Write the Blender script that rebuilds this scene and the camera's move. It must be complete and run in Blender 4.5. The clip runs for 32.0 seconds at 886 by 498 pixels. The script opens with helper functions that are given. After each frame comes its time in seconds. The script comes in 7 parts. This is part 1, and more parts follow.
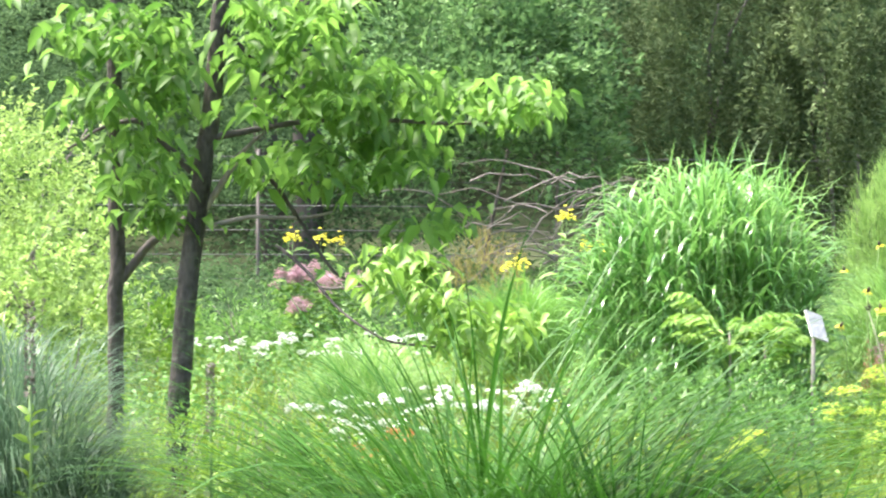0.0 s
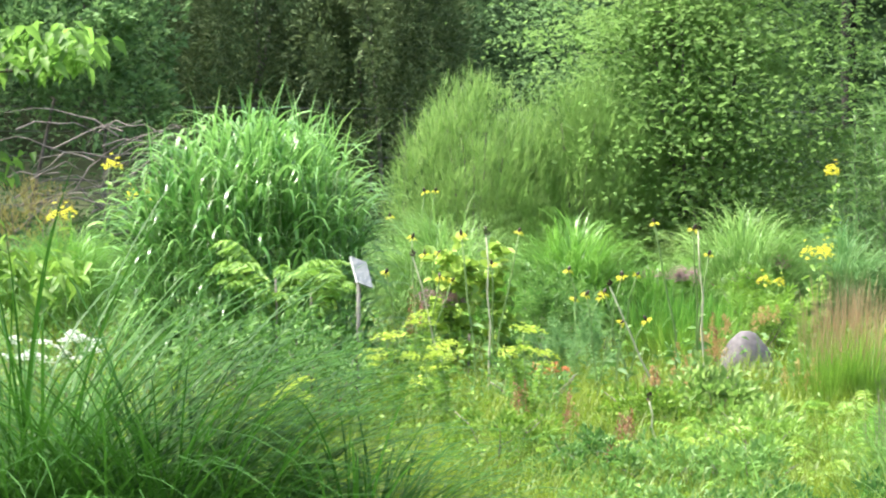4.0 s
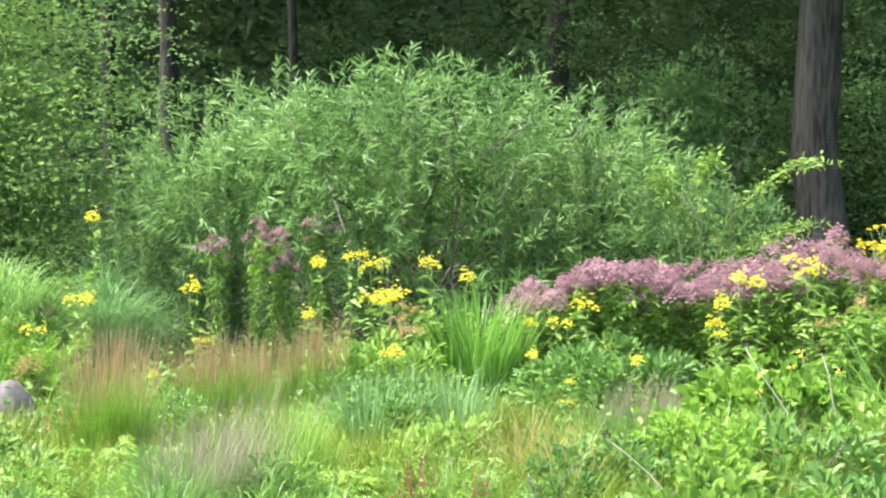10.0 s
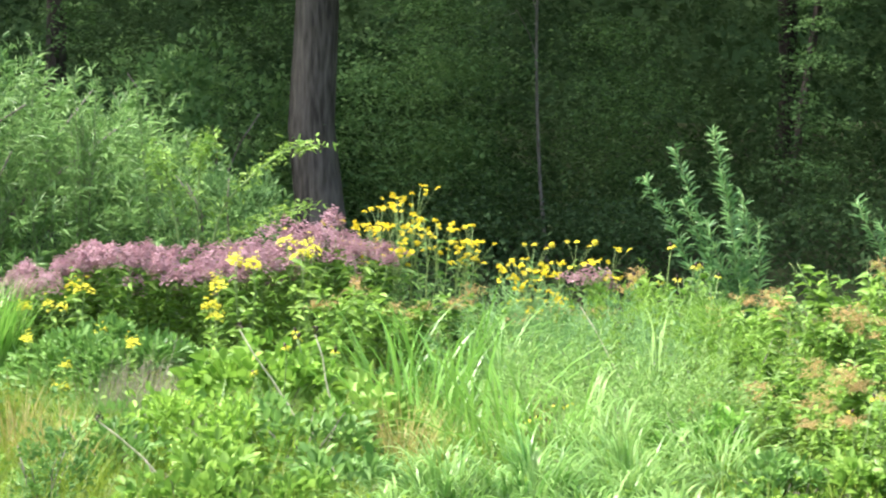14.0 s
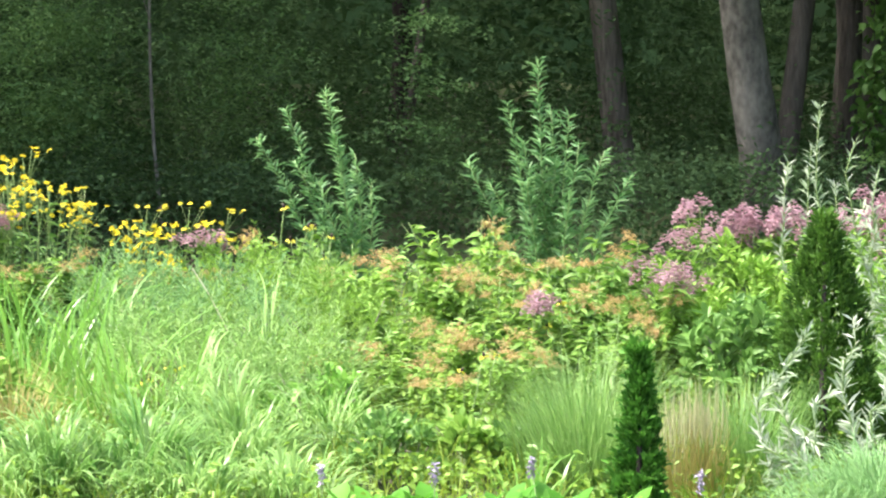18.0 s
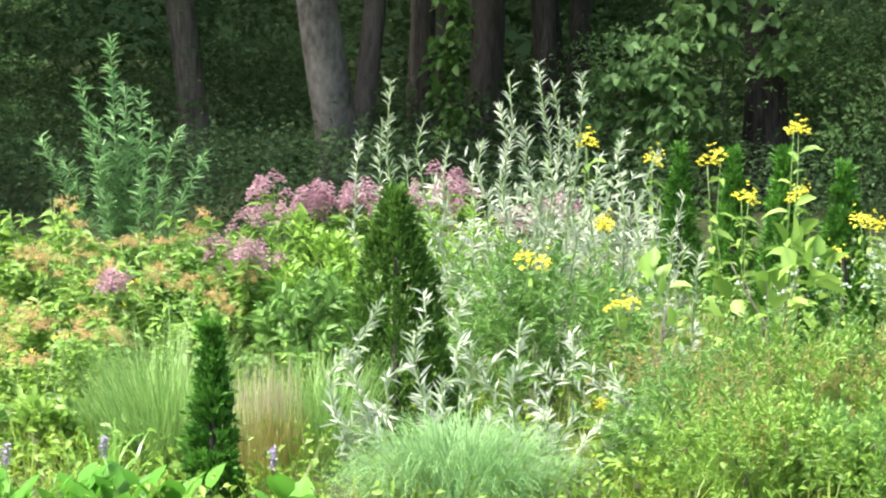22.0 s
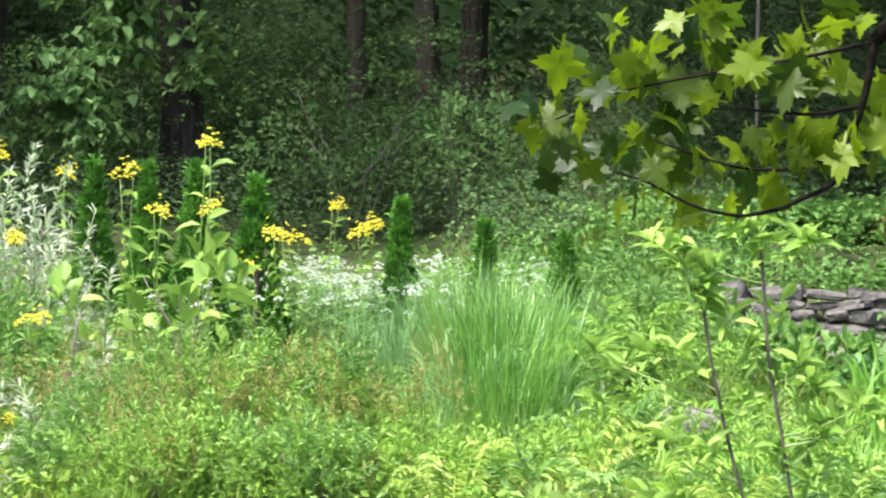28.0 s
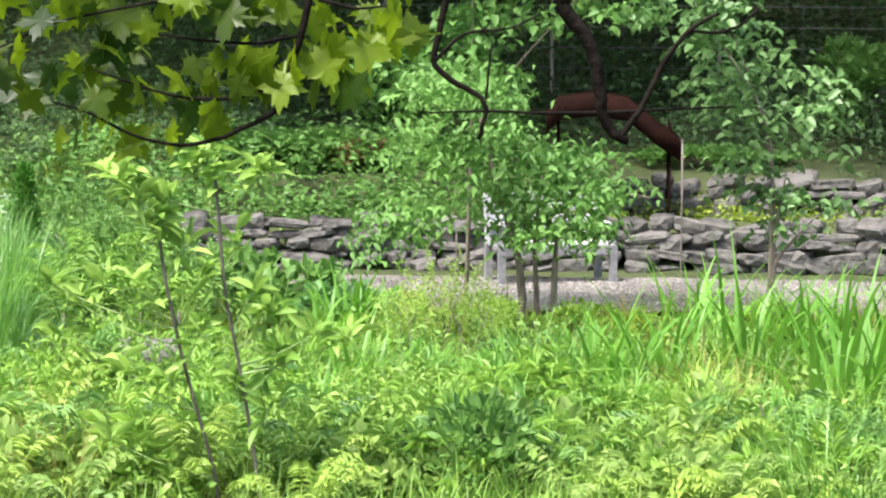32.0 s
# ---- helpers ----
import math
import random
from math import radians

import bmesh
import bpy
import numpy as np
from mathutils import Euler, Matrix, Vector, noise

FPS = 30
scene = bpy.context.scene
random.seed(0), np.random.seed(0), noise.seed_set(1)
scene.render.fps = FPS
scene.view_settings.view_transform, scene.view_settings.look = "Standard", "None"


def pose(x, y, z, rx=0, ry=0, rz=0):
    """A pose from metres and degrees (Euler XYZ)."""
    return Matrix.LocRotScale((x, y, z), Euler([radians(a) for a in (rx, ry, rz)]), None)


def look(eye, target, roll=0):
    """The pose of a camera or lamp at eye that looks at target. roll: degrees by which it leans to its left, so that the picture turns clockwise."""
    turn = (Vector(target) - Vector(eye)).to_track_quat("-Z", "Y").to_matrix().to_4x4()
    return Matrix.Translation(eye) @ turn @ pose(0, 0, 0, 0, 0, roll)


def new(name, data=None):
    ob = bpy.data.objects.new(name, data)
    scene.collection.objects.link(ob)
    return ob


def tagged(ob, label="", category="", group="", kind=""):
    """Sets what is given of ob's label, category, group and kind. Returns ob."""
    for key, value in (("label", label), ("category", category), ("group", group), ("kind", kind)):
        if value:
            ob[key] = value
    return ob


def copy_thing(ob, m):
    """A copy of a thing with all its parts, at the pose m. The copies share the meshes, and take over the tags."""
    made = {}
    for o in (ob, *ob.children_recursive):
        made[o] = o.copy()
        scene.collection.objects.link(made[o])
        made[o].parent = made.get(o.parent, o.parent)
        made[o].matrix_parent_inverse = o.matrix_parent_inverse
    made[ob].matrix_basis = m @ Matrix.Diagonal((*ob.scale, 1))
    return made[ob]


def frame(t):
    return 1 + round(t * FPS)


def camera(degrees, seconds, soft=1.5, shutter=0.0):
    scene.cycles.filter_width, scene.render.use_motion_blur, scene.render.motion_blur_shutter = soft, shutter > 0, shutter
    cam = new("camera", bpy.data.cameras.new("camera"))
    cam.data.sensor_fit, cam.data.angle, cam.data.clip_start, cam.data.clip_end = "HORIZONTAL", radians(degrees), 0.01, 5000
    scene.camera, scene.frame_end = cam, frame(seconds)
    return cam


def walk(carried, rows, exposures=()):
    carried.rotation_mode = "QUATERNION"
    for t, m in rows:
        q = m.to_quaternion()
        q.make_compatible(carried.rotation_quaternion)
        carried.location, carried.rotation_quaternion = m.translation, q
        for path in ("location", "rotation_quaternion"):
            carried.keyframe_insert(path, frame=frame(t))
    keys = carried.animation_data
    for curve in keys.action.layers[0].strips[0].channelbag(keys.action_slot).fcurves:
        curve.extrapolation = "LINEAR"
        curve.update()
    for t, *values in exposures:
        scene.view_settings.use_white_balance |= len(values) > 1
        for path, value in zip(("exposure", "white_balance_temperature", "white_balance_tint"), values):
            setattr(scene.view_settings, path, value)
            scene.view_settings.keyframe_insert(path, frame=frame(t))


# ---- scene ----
# The camera, held out before the body on a bank above the garden, turns with it from west to east.
EYE_HEIGHT, REACH = 3.2, 0.5
cam = camera(16.55, 32.0, soft=2.1, shutter=0.18)
TURNS = [  # seconds, heading, tilt, lean in degrees
    (0, -0.000, -2.709, 0.443),
    (0.5, 1.598, -2.793, 0.468),
    (1, 2.236, -2.889, 0.596),
    (1.5, 2.902, -2.820, 0.485),
    (2, 3.898, -3.253, 0.393),
    (2.5, 4.818, -3.360, 0.293),
    (3, 5.618, -3.533, 0.065),
    (3.5, 7.091, -3.619, 0.301),
    (5.5, 10.888, -3.657, 0.170),
    (6, 11.730, -3.814, 0.183),
    (6.5, 12.668, -3.810, 0.059),
    (7, 13.785, -3.842, -0.129),
    (7.5, 15.159, -3.744, -0.095),
    (8, 16.098, -3.739, 0.031),
    (8.5, 16.788, -3.471, -0.101),
    (9, 17.976, -2.917, -0.130),
    (9.5, 20.867, -2.637, -0.055),
    (10, 22.023, -2.739, -0.441),
    (10.5, 23.079, -2.836, -0.418),
    (11, 24.001, -2.769, -0.471),
    (11.5, 25.190, -2.814, -0.401),
    (12, 26.158, -2.896, -0.159),
    (12.5, 27.582, -2.948, -0.184),
    (13, 28.307, -3.021, -0.197),
    (13.5, 29.572, -3.055, -0.210),
    (14, 31.340, -3.122, -0.145),
    (14.5, 32.511, -3.209, -0.228),
    (16.5, 35.766, -3.409, -0.282),
    (17, 36.703, -3.591, -0.421),
    (17.5, 37.429, -3.784, -0.262),
    (18, 38.504, -3.867, -0.144),
    (18.5, 39.448, -3.910, -0.152),
    (19, 40.252, -4.183, -0.375),
    (19.5, 41.182, -4.072, -0.368),
    (20, 42.519, -3.750, -0.197),
    (20.5, 43.346, -3.922, -0.156),
    (21, 44.530, -4.012, 0.102),
    (21.5, 45.442, -4.207, -0.251),
    (22, 46.375, -4.332, -0.222),
    (22.5, 47.163, -4.013, -0.243),
    (23, 47.857, -3.935, -0.319),
    (23.5, 49.195, -3.956, -0.243),
    (24, 50.139, -4.020, -0.252),
    (24.5, 51.365, -4.222, -0.071),
    (26.5, 54.590, -3.986, 0.085),
    (27, 55.292, -3.920, 0.165),
    (27.5, 56.216, -3.933, 0.149),
    (28, 57.212, -4.073, 0.340),
    (28.5, 59.070, -4.586, 0.486),
    (29, 59.981, -5.069, 0.215),
    (29.5, 61.221, -5.332, 0.257),
    (30, 62.572, -4.847, 0.354),
    (30.5, 63.779, -4.900, 0.550),
    (31, 65.026, -5.126, 0.374),
    (31.5, 66.261, -5.228, 0.447),
    (32, 67.182, -5.334, 0.329),
]
walk(cam, [(t, pose(REACH * math.sin(radians(heading)), REACH * math.cos(radians(heading)), EYE_HEIGHT, 90 + tilt, 0, -heading) @ pose(0, 0, 0, 0, 0, lean)) for t, heading, tilt, lean in TURNS],
     exposures=[(0, 2.12, 6500, 16), (2, 2.02, 6500, 15), (3, 1.8, 6500, 13), (5.5, 1.63, 6500, 10), (10, 1.64, 6500, 12), (13, 1.54, 6500, 13), (19, 1.7, 6500, 15), (23, 1.63, 6500, 16), (28, 1.5, 6500, 15), (32, 1.34, 6500, 14)])

# ---- daylight ----
SUN_AZ, SUN_EL = -70.0, 64.0
world = bpy.data.worlds.new("sky")
scene.world = world
world.use_nodes = True
sky = world.node_tree.nodes.new("ShaderNodeTexSky")
sky.sky_type, sky.sun_disc = 'NISHITA', False
sky.sun_elevation, sky.sun_rotation = radians(SUN_EL), radians(SUN_AZ)
sky.air_density, sky.dust_density = 1.0, 4.0
background = world.node_tree.nodes["Background"]
world.node_tree.links.new(sky.outputs[0], background.inputs[0])
background.inputs[1].default_value = 0.15
sun = new("sun", bpy.data.lights.new("sun", 'SUN'))
sun.data.energy, sun.data.angle, sun.data.color = 3.6, radians(12.0), (1.0, 0.97, 0.91)
sun_dir = Vector((math.sin(radians(SUN_AZ)) * math.cos(radians(SUN_EL)), math.cos(radians(SUN_AZ)) * math.cos(radians(SUN_EL)), math.sin(radians(SUN_EL))))
sun.matrix_world = look(sun_dir * 60, (0, 0, 0))
rng = np.random.default_rng(7)


# ---- materials ----
def shader(name):
    m = bpy.data.materials.new(name)
    m.use_nodes = True
    return m, m.node_tree.nodes, m.node_tree.links, m.node_tree.nodes["Principled BSDF"]


def leaf_mat(name, dark, light, rough=0.5, glow=0.4, spread=1.0, scale=0.6, single=False, gloss=0.4):
    """Living green: tone varies leaf by leaf and in drifts; thin, so that light comes through."""
    m, nodes, links, bsdf = shader(name)
    geo, ramp = nodes.new("ShaderNodeNewGeometry"), nodes.new("ShaderNodeMix")
    tex, add, pos = nodes.new("ShaderNodeTexNoise"), nodes.new("ShaderNodeMath"), nodes.new("ShaderNodeNewGeometry")
    tex.inputs["Scale"].default_value = scale
    links.new(pos.outputs["Position"], tex.inputs["Vector"])
    add.operation = 'MULTIPLY_ADD'
    if single:
        links.new(nodes.new("ShaderNodeObjectInfo").outputs["Random"], add.inputs[0])
    else:
        links.new(geo.outputs["Random Per Island"], add.inputs[0])
    bsdf.inputs["Specular IOR Level"].default_value = gloss
    add.inputs[1].default_value = 0.65 * spread
    half = nodes.new("ShaderNodeMath")
    half.operation = 'MULTIPLY_ADD'
    half.inputs[1].default_value, half.inputs[2].default_value = 1.5, -0.82 if single else -0.55
    links.new(tex.outputs["Fac"], half.inputs[0])
    links.new(half.outputs[0], add.inputs[2])
    add.use_clamp = True
    ramp.data_type = 'RGBA'
    ramp.inputs["A"].default_value, ramp.inputs["B"].default_value = (*dark, 1), (*light, 1)
    links.new(add.outputs[0], ramp.inputs["Factor"])
    links.new(ramp.outputs["Result"], bsdf.inputs["Base Color"])
    bsdf.inputs["Roughness"].default_value = rough
    through_leaf, mix, out = nodes.new("ShaderNodeBsdfTranslucent"), nodes.new("ShaderNodeMixShader"), nodes["Material Output"]
    links.new(ramp.outputs["Result"], through_leaf.inputs["Color"])
    mix.inputs[0].default_value = glow
    links.new(bsdf.outputs[0], mix.inputs[1])
    links.new(through_leaf.outputs[0], mix.inputs[2])
    links.new(mix.outputs[0], out.inputs["Surface"])
    return m


def rough_mat(name, a, b, scale=8.0, rough=0.85, bump=0.4, stretch=(1, 1, 1), metal=0.0, gloss=0.3):
    """Bark, stone, soil, wood: two scales of noise for colour, and relief."""
    m, nodes, links, bsdf = shader(name)
    coord, mapping = nodes.new("ShaderNodeTexCoord"), nodes.new("ShaderNodeMapping")
    mapping.inputs["Scale"].default_value = stretch
    links.new(coord.outputs["Object"], mapping.inputs["Vector"])
    big, fine = nodes.new("ShaderNodeTexNoise"), nodes.new("ShaderNodeTexNoise")
    big.inputs["Scale"].default_value, fine.inputs["Scale"].default_value = scale * 0.25, scale * 2
    fine.inputs["Detail"].default_value = 6
    info = nodes.new("ShaderNodeObjectInfo")
    for tex in (big, fine):
        links.new(mapping.outputs[0], tex.inputs["Vector"])
    add = nodes.new("ShaderNodeMath")
    add.operation = 'ADD'
    links.new(big.outputs["Fac"], add.inputs[0]), links.new(fine.outputs["Fac"], add.inputs[1])
    more = nodes.new("ShaderNodeMath")
    more.operation = 'MULTIPLY_ADD'
    more.inputs[1].default_value = 0.35
    links.new(info.outputs["Random"], more.inputs[0]), links.new(add.outputs[0], more.inputs[2])
    span = nodes.new("ShaderNodeMapRange")
    span.inputs["From Min"].default_value, span.inputs["From Max"].default_value = 0.82, 1.42
    links.new(more.outputs[0], span.inputs["Value"])
    ramp = nodes.new("ShaderNodeMix")
    ramp.data_type = 'RGBA'
    ramp.inputs["A"].default_value, ramp.inputs["B"].default_value = (*a, 1), (*b, 1)
    links.new(span.outputs[0], ramp.inputs["Factor"]), links.new(ramp.outputs["Result"], bsdf.inputs["Base Color"])
    relief = nodes.new("ShaderNodeBump")
    relief.inputs["Strength"].default_value, relief.inputs["Distance"].default_value = bump, 0.03
    links.new(fine.outputs["Fac"], relief.inputs["Height"]), links.new(relief.outputs[0], bsdf.inputs["Normal"])
    bsdf.inputs["Roughness"].default_value, bsdf.inputs["Metallic"].default_value, bsdf.inputs["Specular IOR Level"].default_value = rough, metal, gloss
    return m


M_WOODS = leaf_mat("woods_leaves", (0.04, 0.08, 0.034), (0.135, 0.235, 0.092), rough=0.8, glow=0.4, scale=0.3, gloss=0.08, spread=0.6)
# lighter copy of the woods leaves: sunlight put into the colour
M_WOODS_SUNLIT = leaf_mat("sunny_woods_leaves", (0.065, 0.15, 0.05), (0.22, 0.38, 0.13), rough=0.6, glow=0.4, scale=0.4, gloss=0.2)
M_NEEDLE = leaf_mat("needles", (0.055, 0.09, 0.036), (0.19, 0.26, 0.105), rough=0.7, glow=0.25, gloss=0.15)
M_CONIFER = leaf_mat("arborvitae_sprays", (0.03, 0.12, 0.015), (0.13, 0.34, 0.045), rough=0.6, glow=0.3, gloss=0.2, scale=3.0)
# darker copy of the arborvitae sprays, with shade put into the colour
M_CONIFER_SHADED = leaf_mat("shaded_arborvitae_sprays", (0.03, 0.085, 0.015), (0.13, 0.27, 0.04), rough=0.6, glow=0.25, gloss=0.2, scale=4.0)
M_BIRCH = leaf_mat("birch_leaves", (0.15, 0.28, 0.07), (0.265, 0.42, 0.13), rough=0.6, glow=0.6, spread=0.5, gloss=0.15)
M_FEATHER = leaf_mat("feathery_leaves", (0.12, 0.25, 0.05), (0.33, 0.5, 0.15), rough=0.6, glow=0.5)
M_REED = leaf_mat("reed_blades", (0.035, 0.16, 0.02), (0.32, 0.57, 0.16), rough=0.28, gloss=0.6)
M_HAZE = leaf_mat("purplish_seed_haze", (0.17, 0.145, 0.105), (0.33, 0.285, 0.215))
M_LEAF = leaf_mat("garden_leaves", (0.055, 0.16, 0.03), (0.23, 0.42, 0.1))
M_LIME = leaf_mat("lime_leaves", (0.11, 0.25, 0.03), (0.37, 0.57, 0.12), scale=1.2)
M_YELLOWGREEN = leaf_mat("yellow_green_leaves", (0.09, 0.21, 0.02), (0.27, 0.43, 0.06))
M_MEADOW = leaf_mat("meadow_blades", (0.08, 0.15, 0.012), (0.28, 0.385, 0.04), rough=0.45, scale=0.9)
M_WAND = leaf_mat("wand_leaves", (0.08, 0.22, 0.075), (0.3, 0.53, 0.2), rough=0.4)
# nearly black: the backlit boughs' shade is put into the bark colour
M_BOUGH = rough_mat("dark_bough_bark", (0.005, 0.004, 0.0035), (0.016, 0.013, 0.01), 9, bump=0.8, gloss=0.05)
M_GRASS = leaf_mat("bright_grass", (0.06, 0.2, 0.025), (0.26, 0.5, 0.09), rough=0.32)
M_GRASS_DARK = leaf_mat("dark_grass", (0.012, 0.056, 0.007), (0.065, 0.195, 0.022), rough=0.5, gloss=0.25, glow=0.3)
M_GRASS_PALE = leaf_mat("pale_grass", (0.1, 0.26, 0.045), (0.38, 0.57, 0.18), rough=0.35)
M_IRIS = leaf_mat("iris_blades", (0.04, 0.17, 0.014), (0.2, 0.44, 0.05), rough=0.45)
M_GRASS_GREY = leaf_mat("grey_green_grass", (0.028, 0.07, 0.028), (0.13, 0.225, 0.12), rough=0.4, gloss=0.4)
M_GOLDFERN = leaf_mat("yellow_green_fronds", (0.16, 0.3, 0.035), (0.42, 0.58, 0.12), scale=2.0)
M_PALELIME = leaf_mat("pale_lime_leaves", (0.14, 0.27, 0.05), (0.42, 0.58, 0.17), glow=0.5)
M_GREENLEAF = leaf_mat("mid_green_leaves", (0.06, 0.17, 0.02), (0.28, 0.47, 0.08))
M_FRESH = leaf_mat("fresh_green_leaves", (0.085, 0.22, 0.025), (0.34, 0.56, 0.09))
M_GRASS_BLUE = leaf_mat("blue_grass", (0.09, 0.24, 0.07), (0.3, 0.5, 0.19))
M_TAN = leaf_mat("tan_grass", (0.4, 0.41, 0.2), (0.66, 0.63, 0.39))
M_RUST = leaf_mat("rusty_grass_tops", (0.3, 0.19, 0.09), (0.52, 0.4, 0.23))
M_ORANGE = leaf_mat("orange_seed_heads", (0.42, 0.29, 0.11), (0.64, 0.47, 0.21))
M_WILLOW = leaf_mat("willow_leaves", (0.05, 0.14, 0.03), (0.3, 0.5, 0.17), rough=0.38)
M_SILVER = leaf_mat("silver_willow_leaves", (0.17, 0.29, 0.11), (0.69, 0.74, 0.6), rough=0.45, scale=3.0)
M_PINK = leaf_mat("pink_flowers", (0.3, 0.165, 0.19), (0.58, 0.385, 0.425), glow=0.25, scale=2.0)
M_YELLOW = leaf_mat("yellow_petals", (0.76, 0.7, 0.05), (0.88, 0.86, 0.15), glow=0.5)
M_MINT = leaf_mat("silvery_white_mint_heads", (0.5, 0.6, 0.5), (0.78, 0.85, 0.76), glow=0.3)
M_GOLD = leaf_mat("golden_petals", (0.78, 0.62, 0.02), (0.86, 0.77, 0.06), glow=0.45)
M_WHITE = leaf_mat("white_flowers", (0.55, 0.62, 0.52), (0.84, 0.87, 0.8), glow=0.25)
M_RED = leaf_mat("red_flowers", (0.5, 0.14, 0.05), (0.7, 0.3, 0.13), glow=0.25)
M_CONE = leaf_mat("dark_flower_cones", (0.02, 0.012, 0.008), (0.06, 0.035, 0.02), glow=0.0)
M_DOGWOOD = leaf_mat("dogwood_leaves", (0.06, 0.16, 0.022), (0.26, 0.47, 0.09), glow=0.6)
M_SYCAMORE = leaf_mat("sycamore_leaves", (0.022, 0.06, 0.006), (0.2, 0.31, 0.008), glow=0.6, single=True, spread=1.9, gloss=0.45, rough=0.42)
M_TAN_GREEN = leaf_mat("fading_plumes", (0.25, 0.22, 0.06), (0.47, 0.41, 0.14))
M_GOLDGREEN = leaf_mat("greenish_yellow_umbels", (0.36, 0.5, 0.05), (0.6, 0.73, 0.13), glow=0.35)
M_DRY = leaf_mat("dry_stalks", (0.34, 0.34, 0.2), (0.6, 0.58, 0.4), glow=0.0)
M_DOCK = leaf_mat("brown_dock_seed", (0.22, 0.1, 0.05), (0.45, 0.24, 0.13), glow=0.2)
M_STEM = leaf_mat("green_stems", (0.1, 0.2, 0.05), (0.25, 0.35, 0.12), glow=0.0)
M_TWIG = rough_mat("grey_twigs", (0.09, 0.075, 0.06), (0.26, 0.23, 0.2), 20)
M_BARK = rough_mat("bark", (0.022, 0.018, 0.015), (0.12, 0.105, 0.09), 9, bump=1.0, stretch=(1, 1, 0.18))
M_BARK_PALE = rough_mat("pale_bark", (0.075, 0.06, 0.045), (0.32, 0.27, 0.21), 12, bump=1.0, stretch=(1, 1, 0.3))
M_BARK_MID = rough_mat("furrowed_grey_brown_bark", (0.04, 0.033, 0.028), (0.2, 0.175, 0.15), 9, bump=1.0, stretch=(1, 1, 0.15))
M_BARK_GREY = rough_mat("smooth_grey_bark", (0.055, 0.052, 0.045), (0.24, 0.225, 0.195), 5, bump=0.7, stretch=(1, 1, 0.6))
M_BARK_LICHEN = rough_mat("lichened_bark", (0.012, 0.009, 0.007), (0.1, 0.088, 0.072), 16, bump=1.0, stretch=(1, 1, 0.45))
M_TREE_LEAF = leaf_mat("tree_leaves", (0.06, 0.17, 0.032), (0.21, 0.4, 0.095), rough=0.5, gloss=0.3, spread=0.7)
M_PALE_LEAF = leaf_mat("pale_round_leaves", (0.05, 0.14, 0.03), (0.2, 0.36, 0.12), rough=0.4, gloss=0.4)
M_STONE = rough_mat("grey_field_stone", (0.026, 0.026, 0.024), (0.135, 0.13, 0.118), 6, bump=0.8)
M_BOULDER = rough_mat("purplish_granite", (0.095, 0.085, 0.085), (0.18, 0.165, 0.162), 10, bump=0.3)
M_GRAVEL = rough_mat("pale_gravel", (0.1, 0.092, 0.083), (0.34, 0.315, 0.28), 40, bump=0.9)
M_SOIL = rough_mat("soil_and_moss", (0.02, 0.028, 0.01), (0.06, 0.08, 0.026), 3, bump=0.6)
# bench white, greyed by some shade put into the colour
M_PAINT = rough_mat("white_paint", (0.3, 0.31, 0.31), (0.48, 0.48, 0.48), 12, rough=0.5, bump=0.1)
# rust with the shelter's shade put into the colour, so nearly black
M_RUSTY = rough_mat("rusty_steel", (0.006, 0.0035, 0.003), (0.02, 0.009, 0.0065), 14, rough=0.95, bump=0.3, gloss=0.02)
M_WIRE = rough_mat("galvanised_wire", (0.07, 0.07, 0.07), (0.16, 0.16, 0.16), 20, rough=0.6, metal=0.3)
# the same white, darker: shade on the bench's lower parts as colour
M_SHADED_PAINT = rough_mat("worn_grey_paint", (0.14, 0.14, 0.14), (0.27, 0.27, 0.27), 12, rough=0.6)
M_BOARD = rough_mat("bleached_board", (0.3, 0.3, 0.29), (0.46, 0.46, 0.44), 10)
M_WOOD = rough_mat("weathered_wood", (0.09, 0.085, 0.075), (0.24, 0.225, 0.2), 10, stretch=(1, 1, 0.15))


# ---- geometry helpers ----
def spot(az, d):
    return np.array([math.sin(radians(az)) * d, math.cos(radians(az)) * d])


WALL_D, WALL_AZ = 32.6, 62.4   # the dry stone wall: distance, and where it begins


def ground_z(x, y):
    """Level garden; the wood's floor rises beyond it, and behind the stone wall the bank climbs in two steps."""
    x, y = np.asarray(x, float), np.asarray(y, float)
    d, az = np.hypot(x, y), np.degrees(np.arctan2(x, y))
    z = np.clip(d - 37, 0, 40) * 0.05 + np.clip(d - 77, 0, 200) * 0.02
    east = np.clip((az - 57) / 4, 0, 1) * np.clip((120 - az) / 10, 0, 1)
    bank = 0.45 * np.clip((d - WALL_D - 0.1) / 0.25, 0, 1) + 0.4 * np.clip((d - 34.3) / 0.3, 0, 1) + np.clip(d - 35, 0, 14) * 0.16
    knoll = np.clip((8 - d) / 5, 0, 1)
    return z * (1 - east) + bank * east + 1.6 * knoll * knoll * (3 - 2 * knoll)


def floor_at(p):
    return float(ground_z(p[0], p[1]))


def mesh_of(name, verts, faces, mat):
    """verts: n x 3 array. faces: list of arrays (m x 3 or m x 4)."""
    me = bpy.data.meshes.new(name)
    me.vertices.add(len(verts))
    me.vertices.foreach_set("co", np.asarray(verts, np.float32).ravel())
    faces = [f for f in faces if len(f)]
    sizes = np.concatenate([np.full(len(f), f.shape[1]) for f in faces])
    loops = np.concatenate([f.ravel() for f in faces])
    me.loops.add(len(loops))
    me.loops.foreach_set("vertex_index", loops.astype(np.int32))
    me.polygons.add(len(sizes))
    me.polygons.foreach_set("loop_start", np.concatenate([[0], np.cumsum(sizes)[:-1]]).astype(np.int32))
    me.update(calc_edges=True)
    me.materials.append(mat)
    return me


